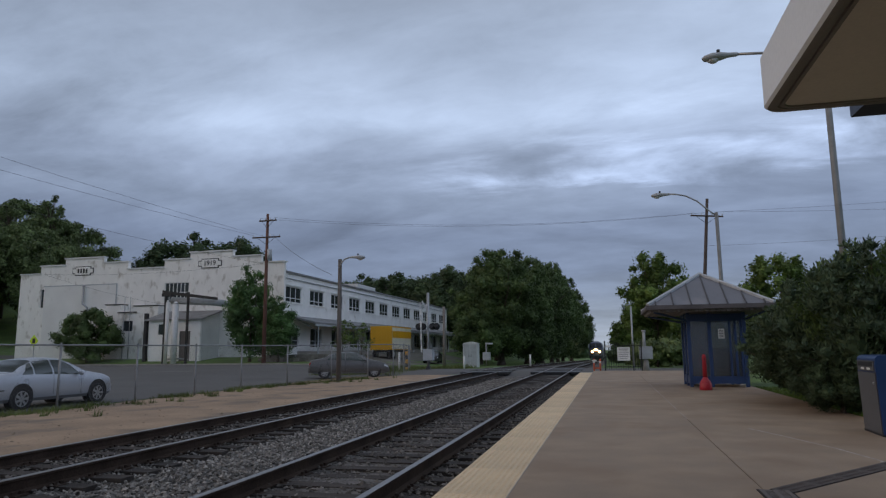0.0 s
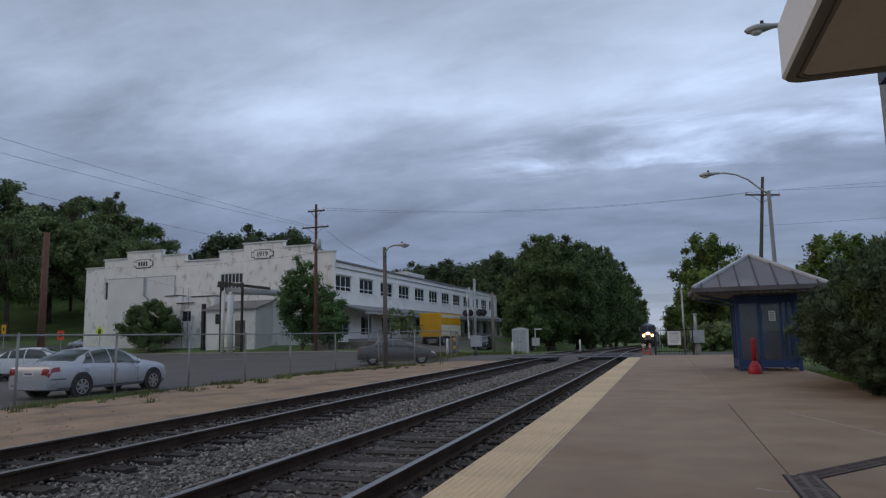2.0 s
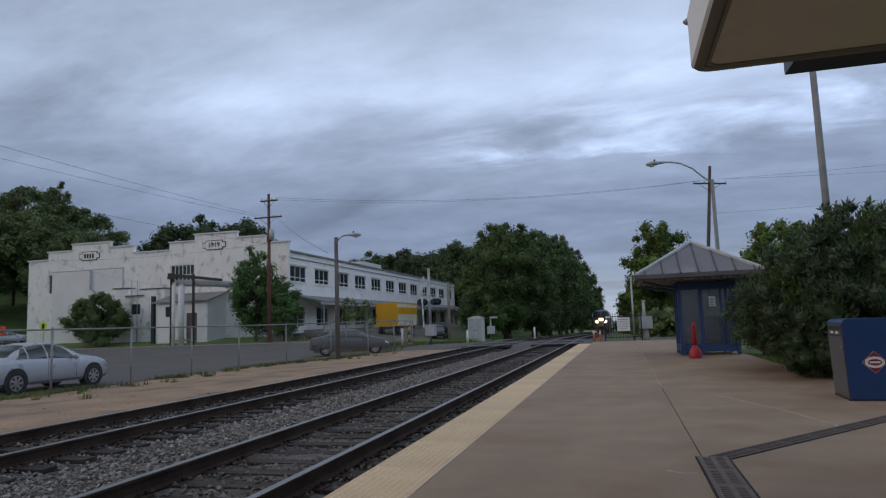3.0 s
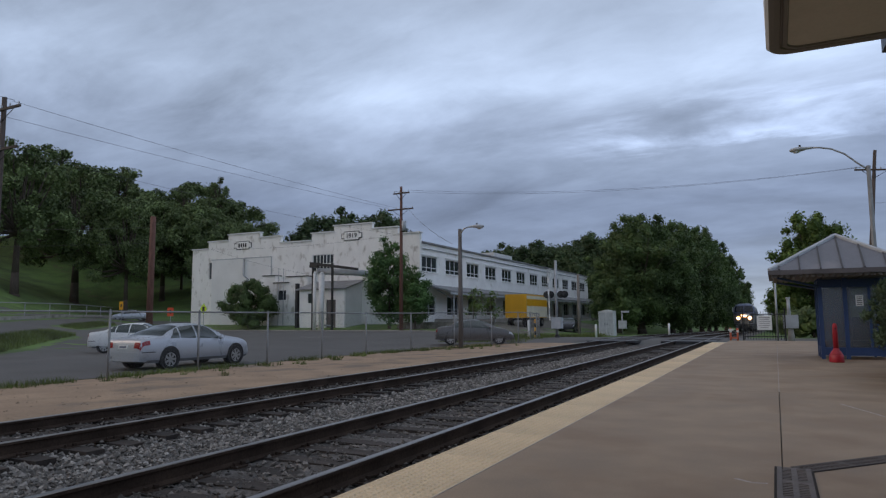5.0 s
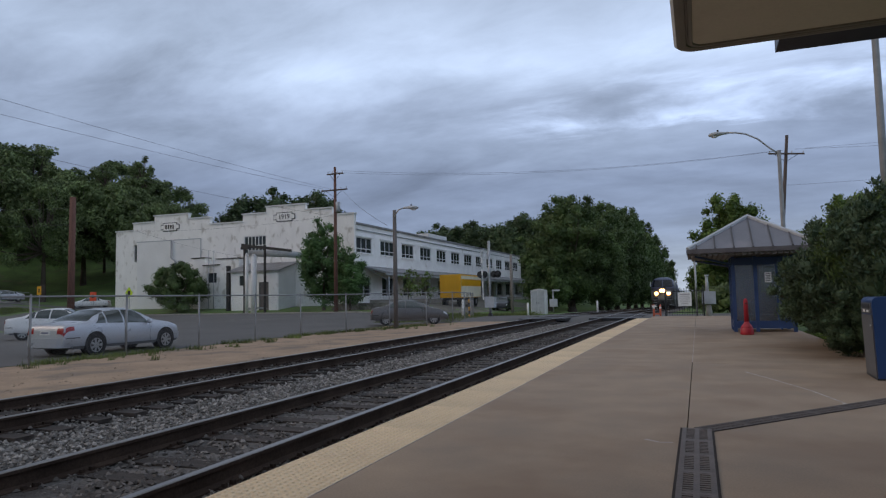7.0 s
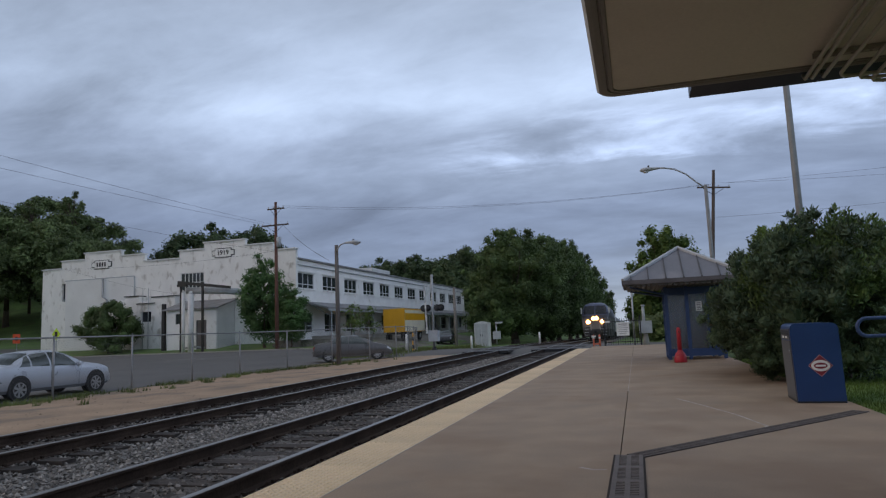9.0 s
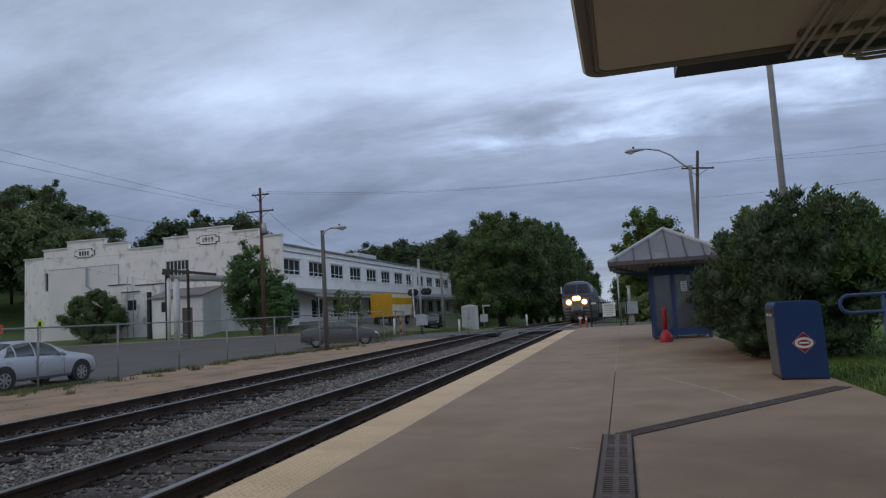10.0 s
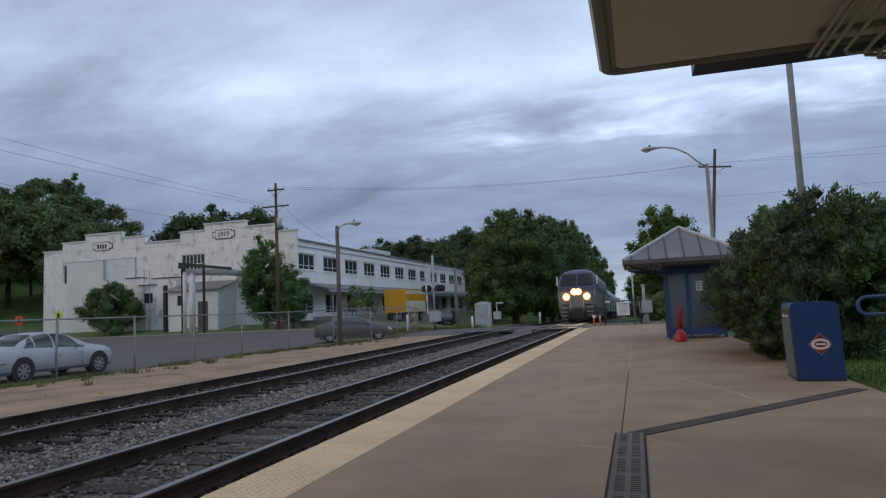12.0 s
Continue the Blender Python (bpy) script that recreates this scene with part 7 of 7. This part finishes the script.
    put(yew, 5.75, 15.9, -0.03, 0.80, 100, 0.74)
    put(yew, 6.55, 18.3, -0.03, 0.88, 200, 0.84)
    put(yew, 6.7, 16.0, -0.03, 0.76, 280, 0.88)
    put(yew, 5.55, 13.6, -0.03, 0.5, 160, 0.42)
    tips = []
    rng = random.Random(19)
    for _ in range(170):
        a, q = rng.uniform(0, 6.28), 1.85 * math.sqrt(rng.random())
        x, y = q * math.cos(a), q * math.sin(a)
        h = 3.05 - 0.36 * q * q + rng.uniform(-0.3, 0.3)
        tips += [(x + 0.05 * i * math.cos(a), y + 0.05 * i * math.sin(a), h - 0.14 * i, 0.07 + 0.04 * i) for i in range(4)]
    tree(pose(6.75, 14.3, -0.03), tips, LEAF_SHOOT, 1800, 0.028, 19, 2.3, 0.03, "lighter green young shoots on top of the evergreen shrub", 9, "shrub", 0.0, 1.6, 0.8)


def blades(name, spots, mat, label, hmin, hmax, seed, w=0.006):
    rng = random.Random(seed)
    verts, faces = [], []
    for x, y, z in spots:
        a = rng.uniform(0, 6.28)
        h = rng.uniform(hmin, hmax)
        dx, dy = math.cos(a) * w, math.sin(a) * w
        lx, ly = rng.uniform(-0.4, 0.4) * h, rng.uniform(-0.4, 0.4) * h
        k = len(verts)
        verts += [(x - dx, y - dy, z), (x + dx, y + dy, z), (x + lx, y + ly, z + h)]
        faces.append((k, k + 1, k + 2))
    me = bpy.data.meshes.new(name)
    me.from_pydata(verts, [], faces)
    me.materials.append(mat)
    tagged(new(name, me), label, "grass", "", "stuff")


def build_grass():
    rng = random.Random(21)
    spots = []
    for _ in range(26000):
        x, y = 5.66 + 4.5 * rng.random() ** 1.3, rng.uniform(7, 22)
        spots.append((x, y, -0.035))
    blades("lawn_grass", spots, GRASS, "short green lawn beside the platform", 0.03, 0.085, 22)
    spots = []
    for _ in range(9000):
        y = rng.uniform(2, 40)
        d = rng.gauss(0, 0.22)
        if noise.noise((y * 0.9, 3.3, 0)) < -0.12:
            continue
        x = -13.45 + 2.6 * smooth(25, 35, y) + d
        spots.append((x, y, lie(x, y) + 0.01))
    for _ in range(70):
        y = 3 + 30 * rng.random()
        x = -13.3 + 2.4 * smooth(25, 35, y) + abs(rng.gauss(0, 0.9))
        for _ in range(rng.randrange(12, 45)):
            px, py = x + rng.gauss(0, 0.07), y + rng.gauss(0, 0.07)
            spots.append((px, py, lie(px, py) + 0.02))
    blades("fence_weeds", spots, WEED, "weeds and dry grass along the foot of the fence", 0.05, 0.22, 23, 0.012)
    spots = []
    for _ in range(9000):
        x, y = rng.uniform(-16.5, -9.5), rng.uniform(38, 56)
        if 37.5 < y < 47 and x > -10.6:
            continue
        spots.append((x, y, lie(x, y) + 0.02))
    blades("verge_grass", spots, WEED, "rough grass on the verge beside the crossing", 0.1, 0.4, 24, 0.02)
    spots = []
    for _ in range(12000):
        u, y = rng.uniform(31, 34.2), rng.uniform(12, 30)
        if rng.random() < 0.3:
            u, y = rng.uniform(33.5, 36), rng.uniform(35, 46)
        x = -u - 0.9 * (y - 20)
        spots.append((x, y, lie(x, y) + 0.02))
    blades("island_grass", spots, WEED, "long grass on the island in the parking lot", 0.1, 0.35, 25, 0.02)


def build_pebbles():
    """Loose pebbles and clods on the dirt strip."""
    rng = random.Random(51)
    verts, faces = [], []
    for _ in range(1100):
        x, y = rng.uniform(-13.0, -7.25), 3 + 30 * rng.random() ** 1.4
        s = rng.uniform(0.008, 0.03) * (1.6 if rng.random() < 0.06 else 1)
        z = lie(x, y) + 0.03
        k = len(verts)
        for dx, dy, dz in ((1, 0, 0), (0, 1, 0), (-1, 0, 0), (0, -1, 0), (0, 0, 0.7)):
            verts.append((x + s * (dx + rng.uniform(-0.4, 0.4)), y + s * (dy + rng.uniform(-0.4, 0.4)), z + s * (dz + rng.uniform(-0.2, 0.2))))
        faces += [(k + i, k + (i + 1) % 4, k + 4) for i in range(4)]
    me = bpy.data.meshes.new("dirt_pebbles")
    me.from_pydata(verts, [], faces)
    me.materials.append(surf("brown_pebble", (0.27, 0.20, 0.14), 0.95, var=0.4, scale=9, fine=50))
    tagged(new("dirt_pebbles", me), "small brown pebbles on the dirt strip", "gravel", "", "stuff")


build_trees()
build_grass()
build_pebbles()


def build_far_woods():
    """A low dark line of woods all round the horizon."""
    rng = random.Random(31)
    clumps = []
    for k in range(240):
        a = radians(rng.uniform(-62, 62))
        d = rng.uniform(300, 360)
        x, y = d * math.sin(a), d * math.cos(a)
        if abs(x + 1.5) < 7:
            continue
        h = rng.uniform(2, 9)
        clumps += [(x, y, -3 + h * 0.35, 5.0), (x + rng.uniform(-3, 3), y, -3 + h, 4.0)]
    me = leaf_mesh("far_woods", clumps, LEAF_DARK, 2.2, 1.2, 33, 0.85)
    tagged(new("far_woods", me), "dark line of far woods on the horizon", "woods", "", "stuff")


build_far_woods()

# ---- what moves ----
def motions():
    """The train rolls in along the line, down the easing grade."""
    line = [(t, 52.5 + 8.2 * (12 - t)) for t in (0, 1, 2, 3, 4, 5, 6, 7, 8, 9, 10, 11, 12)]

    def on_line(y, length):
        a, b = sag(y + 2), sag(y + length)
        return pose(-1.52, y, -0.1 + a - (b - a) * 2 / length, math.degrees(math.atan2(b - a, length)))

    walk(LOCO, [(t, on_line(y, 21)) for t, y in line])
    for back, coach in COACHES:
        walk(coach, [(t, on_line(y + back, 25)) for t, y in line])
    for c, s0, v in ((FAR_CARS[0], 9.0 - 2.7 * 5, 2.7), (FAR_CARS[1], 1.0 - 4.2 * 6.2, 4.2)):
        def spot(t):
            x, y, z, dx, dy = street_at(s0 + v * t)
            bend = smooth(10, 18, s0 + v * t)
            return pose(x, y, z, 0, 0, 127.4 + 82.6 * bend)
        walk(c, [(t / 2, spot(t / 2)) for t in range(25)])


motions()
